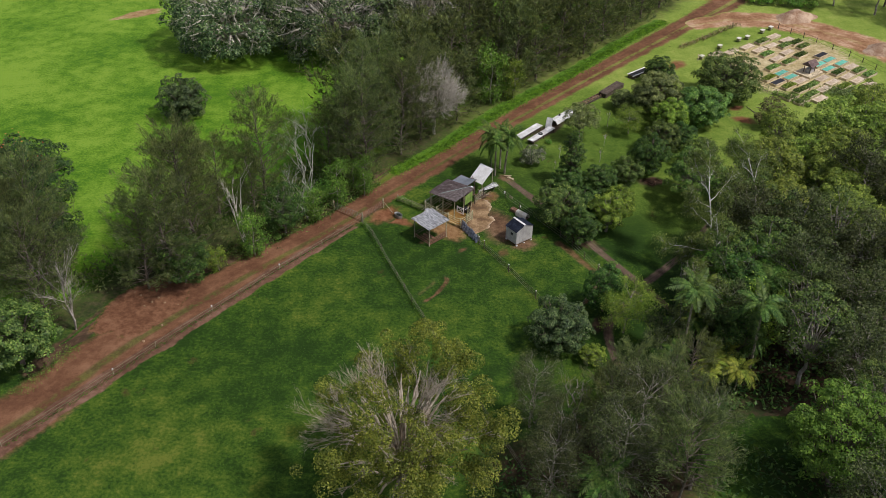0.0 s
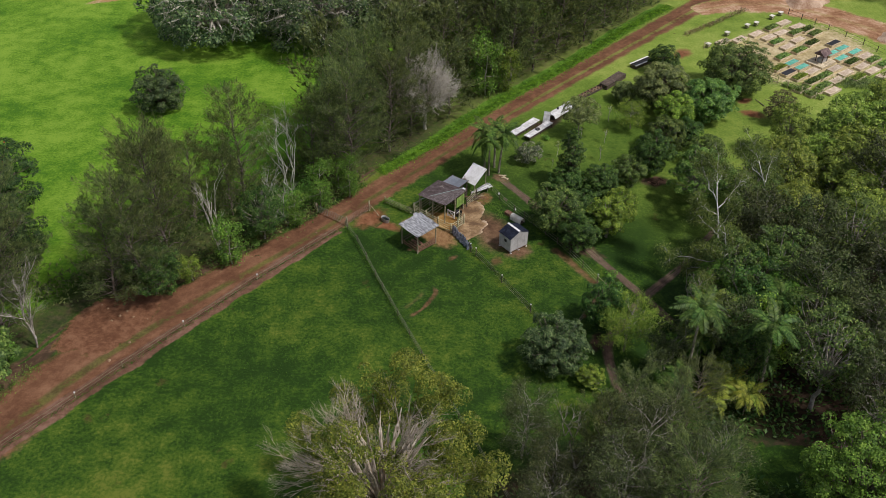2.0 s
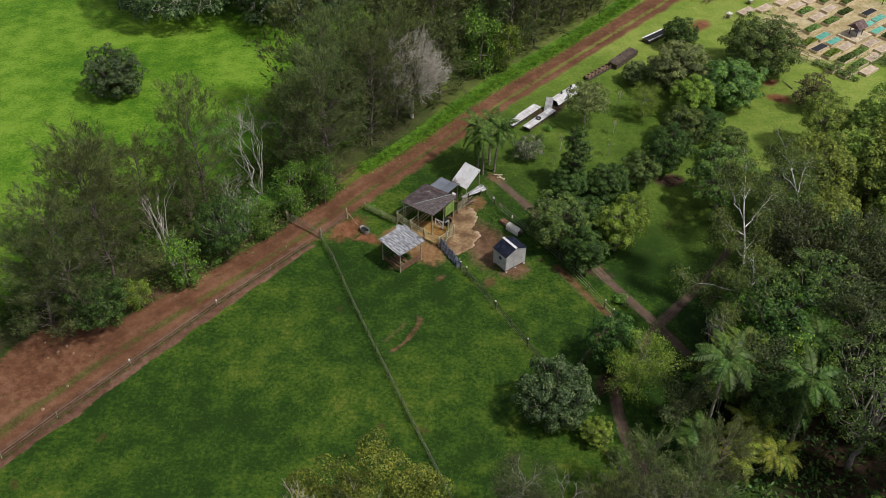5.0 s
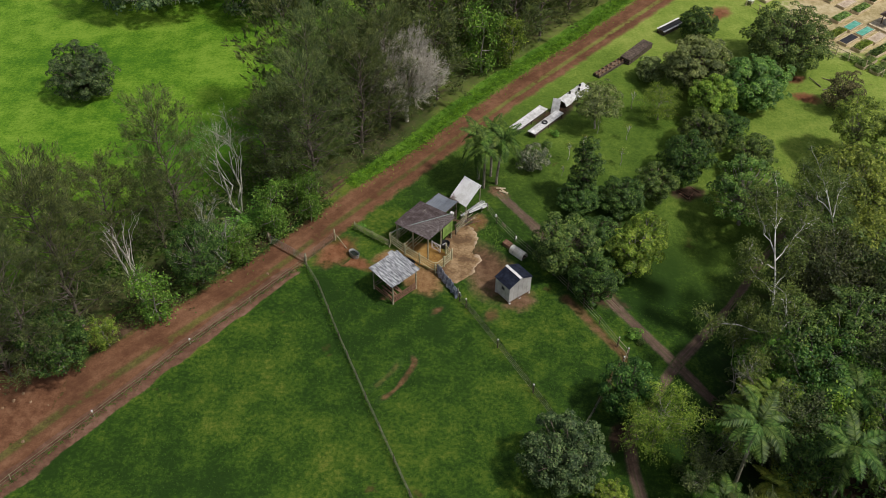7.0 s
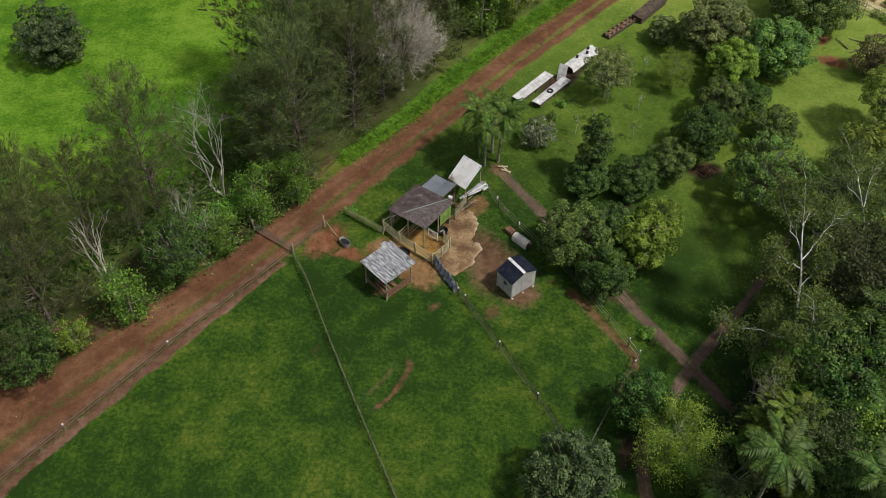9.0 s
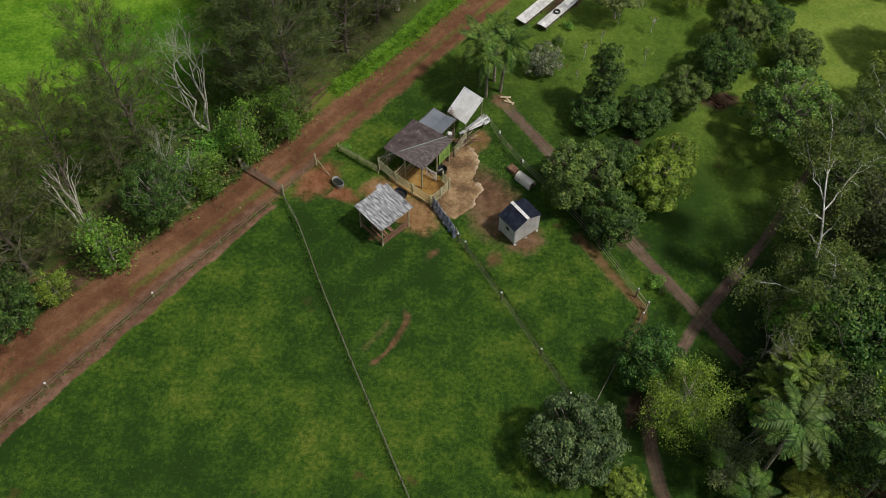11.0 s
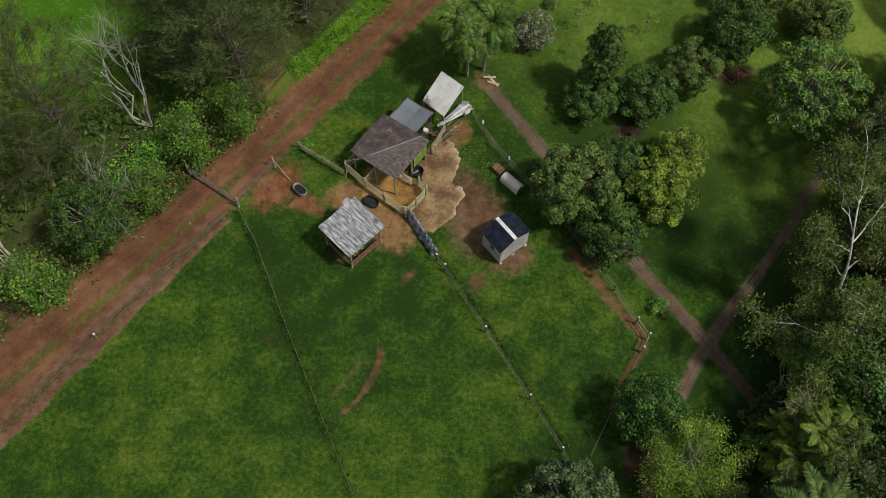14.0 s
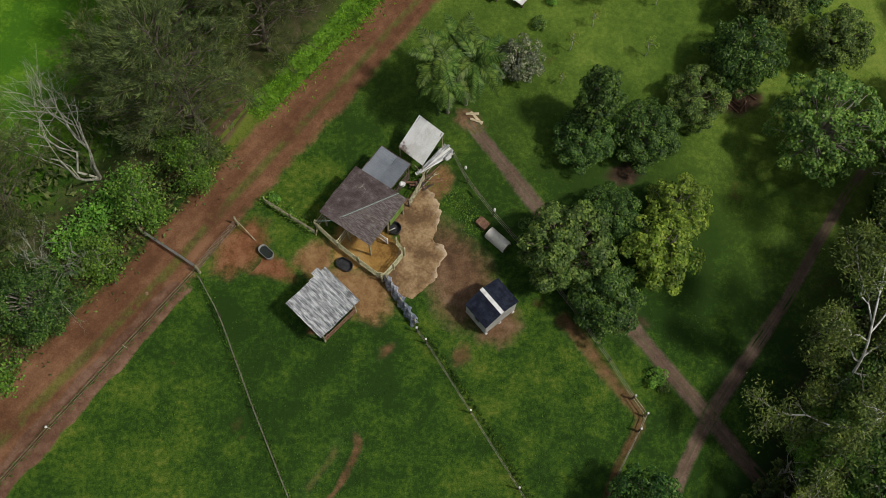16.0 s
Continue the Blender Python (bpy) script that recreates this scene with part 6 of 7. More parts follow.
lb = thing("low_planter", at2((27.0, 148.9), 0, 44.5), "long low planter edged with dark boards", "planter")
for y in (-0.5, 0.5):
    part("board", box(5.8, 0.06, 0.4, (0, y, 0), bevel=0.012), M_WOODD, lb)
for x in (-2.9, 2.9):
    part("board", box(0.06, 0.94, 0.4, (x, 0, 0), bevel=0.012), M_WOODD, lb)
part("soil", box(5.7, 0.92, 0.3, (0, 0, 0)), M_SOIL, lb)
for k in range(14):
    o = Matrix.Rotation(radians(44.5), 4, "Z") @ Vector((-2.6 + (k // 2) * 0.86, -0.28 + 0.56 * (k % 2), 0))
    pt = thing("concrete_block", at2((27.0 + o.x, 148.9 + o.y), 0.3, 44.5 + rng.normal(0, 8)), "pale concrete block standing in the planter", "block", "blocks in the planter")
    part("block", box(0.36, 0.2, 0.24, bevel=0.02), M_SLAB, pt)
db = thing("compost_bin", at2((31.2, 152.6), 0, 49.5), "long dark slatted bin with a flat weathered lid", "bin")
for s in (-1, 1):
    for z in (0.05, 0.3, 0.55):
        part("slat", box(6.0, 0.05, 0.2, (0, s * 0.72, z), bevel=0.01), M_WOODD, db)
for x in (-3.0, 3.0):
    for z in (0.05, 0.3, 0.55):
        part("slat", box(0.05, 1.38, 0.2, (x, 0, z), bevel=0.01), M_WOODD, db)
for k in range(6):
    part("lid_board", box(0.98, 1.62, 0.05, (-2.52 + k * 1.0, 0, 0.82), Euler((rng.normal(0, 0.02), 0, 0)).to_matrix().to_4x4(), 0.012), M_WOODD, db)
pl = thing("raised_trough", at2((37.3, 159.7), 0, 40), "dark trough planter with a white rim", "planter")
for s in (-1, 1):
    part("side", box(4.6, 0.07, 0.65, (0, s * 0.6, 0), bevel=0.015), M_WOODD, pl)
    part("rim", box(4.8, 0.3, 0.06, (0, s * 0.62, 0.65), bevel=0.015), M_WHITE, pl)
    part("end", box(0.07, 1.13, 0.65, (s * 2.27, 0, 0), bevel=0.015), M_WOODD, pl)
part("soil", box(4.4, 1.1, 0.5, (0, 0, 0.02)), M_BLACK, pl)

# heaps of spoil beside the driveway
for (x, y, r_, h_, lab) in ((75.4, 188.6, 4.6, 1.7, "heap of pale sandy spoil"), (88.6, 172.4, 4.8, 1.5, "wide heap of orange spoil")):
    th = thing("spoil_heap", at2((x, y)), lab + " beside the driveway", "heap")
    nr, ns = 10, 30
    rr_, aa_ = np.meshgrid(np.linspace(0.02, 1, nr), np.arange(ns) * 2 * np.pi / ns, indexing="ij")
    wob = 1 + 0.2 * np.sin(aa_ * 2 + x) + 0.1 * np.sin(aa_ * 5 + y)
    Z = h_ * np.cos(rr_ * np.pi / 2) ** 1.3 + np.array([[0.55 * noise.noise((a * 3 * math.cos(b), a * 3 * math.sin(b), x)) * (1 - a) * h_ for a, b in zip(ra, ba)] for ra, ba in zip(rr_, aa_)]) - 0.04
    v = np.stack([rr_ * wob * r_ * np.cos(aa_), rr_ * wob * r_ * 0.8 * np.sin(aa_), Z], -1)
    i, j = np.meshgrid(np.arange(nr - 1), np.arange(ns), indexing="ij")
    f = np.stack([i * ns + j, (i + 1) * ns + j, (i + 1) * ns + (j + 1) % ns, i * ns + (j + 1) % ns], -1)
    smooth(part("mound", quads("mound", v, f), M_HEAP, th))

# fenced vegetable garden
BED_TURN = 39.0
PLANTS = {}
for key, mat, cnt, ln_ in (("g", L_VEG, 620, 0.26), ("d", L_MID, 520, 0.26), ("y", L_LIME, 460, 0.26)):
    g = Tubes()
    p = np.stack([rng.uniform(-1.6, 1.6, cnt), rng.uniform(-0.62, 0.62, cnt), rng.uniform(0.38, 0.68, cnt)], 1)
    nrm = unit(rng.normal(0, 0.6, p.shape) + np.array([0, 0, 1.0]))
    g.add(*blades(p, np.cross(nrm, rng.normal(size=p.shape)), nrm, ln_ * rng.uniform(0.7, 1.4, cnt), 0.18))
    PLANTS[key] = (g.mesh("foliage"), mat)
LABEL = {"g": "raised timber bed of leafy green vegetables", "d": "raised timber bed of dark leafy plants", "y": "raised timber bed of pale green lettuce", "t": "raised timber bed of bare tan soil",
         "c": "raised timber bed under a teal cover", "k": "raised timber bed under a black cover"}
SIDES = {"long": box(3.3, 0.10, 0.42, bevel=0.012), "short": box(0.10, 1.20, 0.42, bevel=0.012), "soil": box(3.1, 1.20, 0.37), "cover": box(2.9, 1.06, 0.05, (0, 0, 0.375), bevel=0.02)}
for key in list(SIDES):
    me = bpy.data.meshes.new(key)
    SIDES[key].to_mesh(me)
    SIDES[key].free()
    SIDES[key] = me
COVER = {k: SIDES["cover"].copy() for k in "ck"}
TOPS = {k: SIDES["soil"].copy() for k in "tg"}
BEDS = ["g 64.6 175.5", "t 67.6 177.9", "t 69.8 176.3", "t 65.9 173.3", "g 68.6 173.5", "d 71.2 175.0", "g 72.2 173.2", "t 62.9 171.2", "t 68.1 170.3", "d 70.3 169.0", "g 63.8 169.2", "t 65.3 167.3", "g 67.0 165.8", "g 63.2 163.1",
        "k 74.3 169.1", "c 75.2 167.0", "c 72.6 164.8", "c 77.0 165.5", "c 73.7 162.9", "d 75.0 161.4", "t 78.3 163.9", "g 79.2 162.3", "c 64.1 160.7", "y 61.2 158.6", "c 65.4 159.1", "k 62.4 156.9", "y 63.8 155.2", "t 66.7 157.5",
        "d 65.5 153.6", "g 68.3 155.8", "t 71.1 158.7", "t 72.5 157.1", "t 76.2 159.7", "g 80.6 160.7", "t 77.5 158.1", "t 78.9 156.4", "y 74.0 155.4", "t 69.9 154.2", "g 63.0 150.9", "g 64.5 149.4", "t 67.9 150.3", "g 67.0 152.0",
        "t 61.0 172.7", "t 57.2 170.2", "t 53.9 169.0"]
for spec in BEDS:
    key, x, y = spec.split()
    b = thing("raised_bed", at2((float(x), float(y)), 0.02, BED_TURN + rng.normal(0, 1.0)), LABEL[key], "garden bed", "beds of the fenced garden")
    for s in (-1, 1):
        part("board", SIDES["long"], M_PALE_WOOD, b).location = (0, s * 0.65, 0)
        part("board", SIDES["short"], M_PALE_WOOD, b).location = (s * 1.60, 0, 0)
    part("soil", TOPS["t" if key == "t" else "g"], M_TANSOIL if key == "t" else M_SOIL, b)
    if key in COVER:
        part("cover", COVER[key], M_TEAL if key == "c" else M_BLACK, b)
    elif key in PLANTS:
        part("foliage", PLANTS[key][0], PLANTS[key][1], b)
pv = thing("garden_pavilion", at2((69.4, 161.2), 0, BED_TURN), "small open pavilion with brown roof on a timber deck", "pavilion")
for k in range(8):
    part("deck_board", box(0.52, 3.4, 0.06, (-1.95 + k * 0.555, 0, 0.4), bevel=0.012), M_PALE_WOOD, pv)
for s in (-1, 1):
    part("deck_side", box(4.4, 0.06, 0.38, (0, s * 1.66, 0.02), bevel=0.012), M_PALE_WOOD, pv)
    part("deck_side", box(0.06, 3.2, 0.38, (s * 2.16, 0, 0.02), bevel=0.012), M_PALE_WOOD, pv)
for x in (-0.95, 0.95):
    for y in (-0.8, 0.8):
        part("post", box(0.12, 0.12, 1.6, (x * 0.8, y * 0.8, 0.46), bevel=0.012), M_WOODD, pv)
bm = bmesh.new()
rv = [bm.verts.new(c) for c in ((-1.25, -1.1, 1.95), (1.25, -1.1, 1.95), (1.25, 1.1, 1.95), (-1.25, 1.1, 1.95), (-1.2, 0, 2.75), (1.2, 0, 2.75))]
for q in ((0, 1, 5, 4), (1, 2, 5), (2, 3, 4, 5), (3, 0, 4), (3, 2, 1, 0)):
    bm.faces.new([rv[i] for i in q])
part("roof", bm, M_PAVROOF, pv, "red-brown shingled gable roof")
part("counter", box(1.5, 1.0, 0.8, (0, -0.1, 0.46), bevel=0.02), M_SHEDWALL, pv, "pale grey counter")
fence("garden_fence", [(49.9, 166.7), (54.2, 160.4), (58.4, 154.3), (60.8, 151.8), (64.2, 147.8)], 1.3, (0.3, 1.15), 0.08, 0.035, M_PALE_WOOD, M_WOODD, "timber garden fence with squared posts", 2.4, lean=0.01)
fence("garden_fence", [(84.4, 160.6), (79.9, 169.2), (75.6, 175.6), (70.0, 182.6)], 1.2, (0.35, 1.05), 0.08, 0.025, M_WOODD, M_WOODD, "dark timber garden fence beside the driveway", 3.4, lean=0.01)
gg = thing("garden_gate", at2((58.9, 153.6), 0, -45), "tan timber garden gate in the fence", "gate")
for x in (-0.75, 0.75):
    part("stile", box(0.1, 0.08, 1.6, (x, 0, 0.02), bevel=0.01), M_PALE_WOOD, gg)
for z in (0.2, 0.8, 1.45):
    part("rail", box(1.4, 0.06, 0.12, (0, 0, z), bevel=0.01), M_PALE_WOOD, gg)
for x, y in ((50.7, 167.2), (55.4, 172.3), (60.1, 175.9), (62.1, 177.0), (66.0, 180.2), (68.2, 182.0)):
    hv = thing("beehive", at2((x, y), 0, 40 + rng.normal(0, 5)), "white box beehive on a low stand", "beehive", "beehives beside the garden")
    for sx in (-0.28, 0.28):
        for sy in (-0.22, 0.22):
            part("leg", box(0.08, 0.08, 0.22, (sx, sy, 0), bevel=0.01), M_WOODD, hv)
    for k in range(2):
        part("brood_box", box(0.74 + 0.02 * k, 0.62, 0.24, (0, 0, 0.22 + 0.245 * k), bevel=0.012), M_WOOD, hv, "grey weathered hive box")
    part("lid", box(0.98, 0.82, 0.07, (0, 0, 0.71), bevel=0.015), M_CREAM, hv)
wild = np.stack([rng.normal(73.4, 2.0, 2600), rng.normal(153.6, 0.9, 2600)], 1)
low_growth("wild_grass", wild, 0.35, 0.5, 0.09, L_PALE, "clump of tall pale grass gone wild in the garden", "grass", 0.8)
low_growth("garden_weeds", along([(60.6, 152.6), (63.0, 150.4), (65.6, 147.4)], 1500, 0.7), 0.4, 0.3, 0.16, L_VEG, "leafy green vegetables spilling along the garden fence", "vegetables", 0.5)
L_DRY = leaves("dry_stalks", (0.16, 0.13, 0.055), (0.26, 0.21, 0.10), (0.36, 0.30, 0.16), 0.2, 0.7)
low_growth("dry_stalks", along([(47.7, 172.1), (55, 178.2), (62.2, 184.6)], 900, 0.7), 0.5, 0.6, 0.09, L_DRY, "row of dry cut stalks on the lawn", "stalks", 1.0)
for k in range(4):
    t = thing("log", at2((55.2 + rng.normal(0, 1.1), 146.0 + rng.normal(0, 0.8)), 0.09, rng.uniform(0, 180)), "grey fallen branch near the garden fence", "log", "fallen branches")
    part("log", pole((-1.2, 0, 0), (1.2, 0, 0.08), 0.09, 0.05), M_BARK, t)
for k in range(5):
    t = thing("log", at2((33.4 + rng.normal(0, 1.2), 124.2 + rng.normal(0, 0.5)), 0.08, rng.uniform(0, 180)), "pale cut branch under the orchard trees", "log", "fallen branches")
    part("log", pole((-0.7, 0, 0), (0.7, 0, 0.05), 0.07, 0.04), M_REDWOOD, t)

# ---- trees and plants ----
ribbon("woodland_floor", [(-50, 84), (-36, 99), (-18, 117), (-6, 130), (10, 150), (32, 176), (56, 206)], [5.5, 5.0, 4.5, 5.0, 6.5, 7.5, 7.5], M_LITTER, 0.02,
       "dark leaf litter under the tree row", "leaf litter", 14, 0.2, 1.5)
patch("forest_floor", (53, 92), 24, 44, -14, M_SHADE, 0.03, "leaf litter of the wood, shade in its dark colour", "leaf litter", seed=31, wave=0.1, rings=10, sectors=60)
patch("grove_floor", (17, 64), 14.5, 11.5, 0, M_SHADE, 0.025, "leaf litter of the grove, shade in its dark colour", "leaf litter", seed=32, wave=0.15)
rng = np.random.default_rng(42)

CAS = [needle_tree("casuarina_tree", 16, s, c, 15, 19, L_CAS, M_BARK, "tall feathery grey-green casuarina in the roadside tree row", ln, 0.5, 0.056, st, thin=0.9)
       for s, c, ln, st in ((5.0, 58, 0.03, 0.05), (4.3, 56, -0.05, 0.07))]
FARCAS = [needle_tree("casuarina_tree", 16, s, c, 9, 9, L_CAS, M_BARK, "tall feathery casuarina in the far tree row", ln, 0.75, 0.19, st, thin=0.7)
          for s, c, ln, st in ((5.0, 64, 0.04, 0.05), (5.6, 62, -0.05, 0.04))]
ROW = [(-48.8, 94.0, 1.05), (-50.5, 92.0, 1.0), (-34.2, 95.6, 1.0), (-31.8, 101.0, 1.05), (-36.6, 94.4, 0.8), (-46.6, 86.6, 0.95), (-24.8, 115.6, 0.92), (-34.5, 106.0, 1.0), (-30.6, 110.6, 0.8), (-12.8, 122.4, 0.85), (-10.4, 121.6, 1.0), (-12.0, 129.5, 1.0), (-5.6, 129.4, 0.92),
       (-8.6, 134.5, 1.0), (-2.6, 134.2, 0.85), (-26.0, 112.4, 0.6), (-16.4, 124.0, 0.66)]
FARROW = [(-4.4, 140.0, 1.0), (-14.5, 136.5, 0.9), (3.4, 141.0, 0.75), (2.0, 147.0, 0.95), (13.8, 152.6, 0.85), (10.6, 157.0, 1.0), (18.0, 157.2, 0.85), (4.6, 154.5, 1.0), (22.6, 163.4, 0.95), (17.0, 166.0, 1.05), (28.2, 169.0, 0.95),
          (32.6, 174.8, 1.0), (26.6, 177.4, 1.1), (38.0, 181.2, 0.95), (42.4, 187.2, 1.0), (35.2, 187.6, 1.1), (47.4, 193.6, 1.0), (42.6, 198.6, 1.1), (52.6, 200.2, 1.0), (9.5, 167.0, 1.05), (19.5, 177.0, 1.1), (-3.4, 150.0, 0.95)]
for protos, spots in ((CAS, ROW), (FARCAS, FARROW)):
    for i, (x, y, s) in enumerate(spots):
        stand(protos[i % 2], x, y, s, tall=rng.uniform(0.92, 1.08))
rng = np.random.default_rng(43)
GROVE = [limb_tree("grove_tree", 13, 4.4, 34, L_OLIVE, M_PALEBARK, "feathery olive-green tree in the dense grove", (0.3, 0.075), 22, 0.5, 0.16, (0.03, 0.02), 0.2, (0.15, 0.8), 2, 0.1, (3, 4)),
         needle_tree("grove_tree", 12, 3.7, 48, 9, 19, L_CAS, M_BARK, "feathery grey-green tree in the dense grove", -0.04, 0.5, 0.06, 0.25, 0.15, 6)]
for i, (x, y, s) in enumerate([(12.6, 65.5, 0.66), (17.4, 67.6, 0.86), (20.6, 65.6, 1.0), (24.2, 69.0, 0.88), (27.0, 64.6, 0.85), (21.6, 74.2, 0.66), (18.0, 61.0, 1.0), (24.2, 60.2, 1.05),
                               (11.2, 60.0, 0.8), (27.8, 75.4, 0.72), (10.4, 71.0, 0.72)]):
    stand(GROVE[i % 2], x, y, s)

rng = np.random.default_rng(44)
BANYAN = broad_tree("banyan_tree", 14.2, 13.8, 8.0, 140, 1.9, 96, (0.58, 0.32), L_BANYAN, M_GREYTWIG, "huge dark spreading tree with pale sinewy limbs at the pasture edge", low=-0.85, trunk=0.9, inner=0.12, limbs=0.9, base=2.2, sinews=95)
for x, y, s, t in ((-39.6, 170.4, 1.05, 10), (-20.0, 171.0, 1.05, 140), (-3.0, 177.0, 0.95, 250)):
    stand(BANYAN, x, y, s, t)

DARK = [broad_tree("fruit_tree", 5.9, 3.2, 2.9, n_, 0.6, 84, (0.25, 0.13), L_MANGO, M_BARK, "dense dark green mango-like tree on the orchard lawn", low=-0.85, base=0.9) for n_ in (120, 104)]
MIDT = [broad_tree("fruit_tree", 5.6, 3.2, 2.8, n_, 0.58, 82, (0.25, 0.13), L_MID, M_BARK, "rounded mid-green orchard tree on the lawn", low=-0.8, base=1.0) for n_ in (112, 100)]
BRI = [broad_tree("broadleaf_tree", 6.5, 3.0, 2.9, n_, 0.55, 66, (0.28, 0.16), L_BRIGHT, M_PALEBARK, "leafy bright green tree with open layered crown", low=-0.7, base=1.3, loose=0.45) for n_ in (80, 70)]
stand(MIDT[0], 17.2, 110.2, 1.16, label="grey-green rounded tree in the clump beside the yard")
for k, x, y, s, tl in ((0, 20.9, 112.8, 0.82, 0.95), (1, 19.9, 106.2, 0.96, 0.9), (2, 19.6, 119.6, 0.8, 0.8), (0, 24.6, 120.0, 0.9, 0.85), (2, 33.2, 126.6, 0.98, 1.1),
                    (0, 40.4, 157.2, 0.9, 0.9), (0, 21.2, 91.4, 0.86, 1.3),
                    (0, -50.8, 101.5, 1.35, 1.0), (1, 39.4, 132.6, 0.8, 1.0)):
    stand(DARK[k % 2], x, y, s, tall=tl)
DOME = broad_tree("rounded_tree", 6.6, 4.1, 3.5, 175, 0.62, 74, (0.27, 0.14), L_DOME, M_BARK, "dense domed dark tree leafy down to the grass", low=-0.95, base=0.6)
stand(DOME, -42.6, 141.6, 1.08, label="dense domed dark tree alone in the pasture")
stand(DOME, 14.8, 84.4, 0.98)
ROADSIDE = broad_tree("roadside_tree", 9.2, 4.3, 4.3, 140, 0.75, 92, (0.26, 0.14), L_MANGO, M_PALEBARK, "dense dark olive-green tree beside the road", low=-0.9, base=1.2, loose=0.5, inner=0.15)
stand(ROADSIDE, -20.9, 107.2, 0.72, tall=1.25)
stand(ROADSIDE, -32.2, 95.6, 0.82)
CONE = broad_tree("upright_tree", 9.4, 2.0, 4.3, 90, 0.5, 66, (0.25, 0.13), L_MANGO, M_BARK, "narrow upright dark green tree on the lawn", low=-0.9, base=1.0)
stand(CONE, 20.5, 121.4, 1.0)
for k, x, y, s, tl in ((0, 24.3, 109.8, 1.05, 0.9), (1, 26.2, 113.8, 0.92, 0.9)):
    stand(BRI[k], x, y, s, tall=tl, label="glossy yellow-green rounded tree with dense leaves")
for k, x, y, s, tl in ((1, 18.6, 81.4, 0.6, 0.6),):
    stand(BRI[k], x, y, s, tall=tl)
rng = np.random.default_rng(45)
VINE = [limb_tree("vine_tree", 7.6, 2.9, 12, m_, M_PALEBARK, "ragged vine-hung tree with bright green leaf clumps", (0.27, 0.18), 24, 0.36, 0.11, (0.05, 0.04), 0.1, (-0.1, 0.8), 2, 0.3, (2, 3), 0.9, 1.1)
        for m_ in (L_WEED, L_BRIGHT)]
for k, x, y, s, tl in ((0, -24.2, 101.8, 0.85, 1.15), (0, -17.4, 110.4, 0.7, 0.95), (0, -14.4, 114.4, 0.8, 1.2), (0, -10.6, 117.0, 0.62, 1.4), (0, -12.4, 119.2, 0.6, 1.0), (0, 9.4, 147.6, 1.2, 1.2), (1, 13.4, 149.6, 0.9, 1.1),
                       (1, -28.4, 98.4, 0.6, 0.8), (0, -46.0, 84.0, 0.6, 0.8), (0, 38.8, 97.0, 1.1, 1.2), (1, 38.4, 85.4, 1.1, 1.2)):
    stand(VINE[k], x, y, s, tall=tl)
COOL = broad_tree("broadleaf_tree", 7.8, 4.0, 3.6, 96, 0.6, 76, (0.28, 0.16), L_COOL, M_PALEBARK, "blue-green open-crowned tree at the lawn edge", low=-0.5, base=1.6, loose=0.5, limbs=0.9)
stand(COOL, 38.8, 119.8, 1.15)
for k, x, y, s, tl in ((1, 29.1, 123.4, 0.84, 0.9), (0, 36.0, 131.2, 0.98, 1.05), (0, -47.5, 80.0, 1.5, 1.0), (0, 41.4, 128.0, 0.9, 1.0)):
    stand(MIDT[k], x, y, s, tall=tl)
for m_, spots, label in ((L_PALE, ((37.2, 144.0, 1.32, 1.05), (32.0, 146.2, 0.66, 0.9)), "rounded olive-green tree on the orchard lawn"),
                         (L_COOL, ((44.4, 140.8, 1.38, 0.88),), "dense blue-green rounded tree on the orchard lawn"),
                         (L_BRIGHT, ((38.2, 137.2, 1.0, 1.1),), "rounded fresh green tree on the orchard lawn")):
    proto = broad_tree("fruit_tree", 5.7, 3.3, 2.8, 130, 0.58, 96, (0.26, 0.14), m_, M_BARK, label, low=-0.85, base=1.0)
    for x, y, s, tl in spots:
        stand(proto, x, y, s, tall=tl)
HOLM = broad_tree("garden_tree", 8.8, 6.0, 4.7, 240, 0.8, 84, (0.31, 0.17), L_ROUND, M_BARK, "large dense round dark green tree beside the garden", low=-1.0, base=1.2, trunk=0.3, loose=0.3, inner=0.15)
stand(HOLM, 51.0, 150.4, 1.0)
LIGHT = broad_tree("young_fruit_tree", 6.0, 2.7, 2.5, 60, 0.7, 80, (0.24, 0.12), L_PALE, M_PALEBARK, "airy pale green young tree on the lawn", low=-0.7, base=1.4, trunk=0.09, loose=0.5)
stand(LIGHT, 23.4, 135.2, 1.15)
FLECK = broad_tree("flowering_shrub", 3.2, 2.3, 1.6, 34, 0.55, 80, (0.22, 0.12), L_SILVER, M_PALEBARK, "silvery white-flecked shrub on the lawn", "shrub", low=-0.95, base=0.4, trunk=0.06)
stand(FLECK, 15.0, 127.0, 1.0)
FLAME = broad_tree("flame_tree", 11.0, 6.6, 5.0, 160, 1.0, 92, (0.32, 0.17), L_FLAME, M_BARK, "broad dark green tree with a few red blossoms", low=-0.6, trunk=0.3, extra=(22, 3, L_RED))
stand(FLAME, -56.8, 109.6, 1.15)
stand(FLAME, -53.0, 98.5, 0.85)
L_RUST = leaves("rusty_foliage", (0.034, 0.036, 0.014), (0.085, 0.070, 0.030), (0.150, 0.125, 0.055), 0.2, 0.55)
BROWN = broad_tree("broadleaf_tree", 5.5, 2.7, 2.8, 70, 0.6, 60, (0.26, 0.13), L_RUST, M_BARK, "olive-brown thinning tree by the garden fence", low=-0.9, base=0.9)
stand(BROWN, 56.0, 140.0, 1.0)
FRESH = broad_tree("broadleaf_tree", 12.5, 6.0, 5.6, 170, 0.85, 120, (0.27, 0.16), L_WEED, M_BARK, "large fresh green leafy tree at the wood edge", low=-0.7, base=2.0, trunk=0.3, loose=0.45)
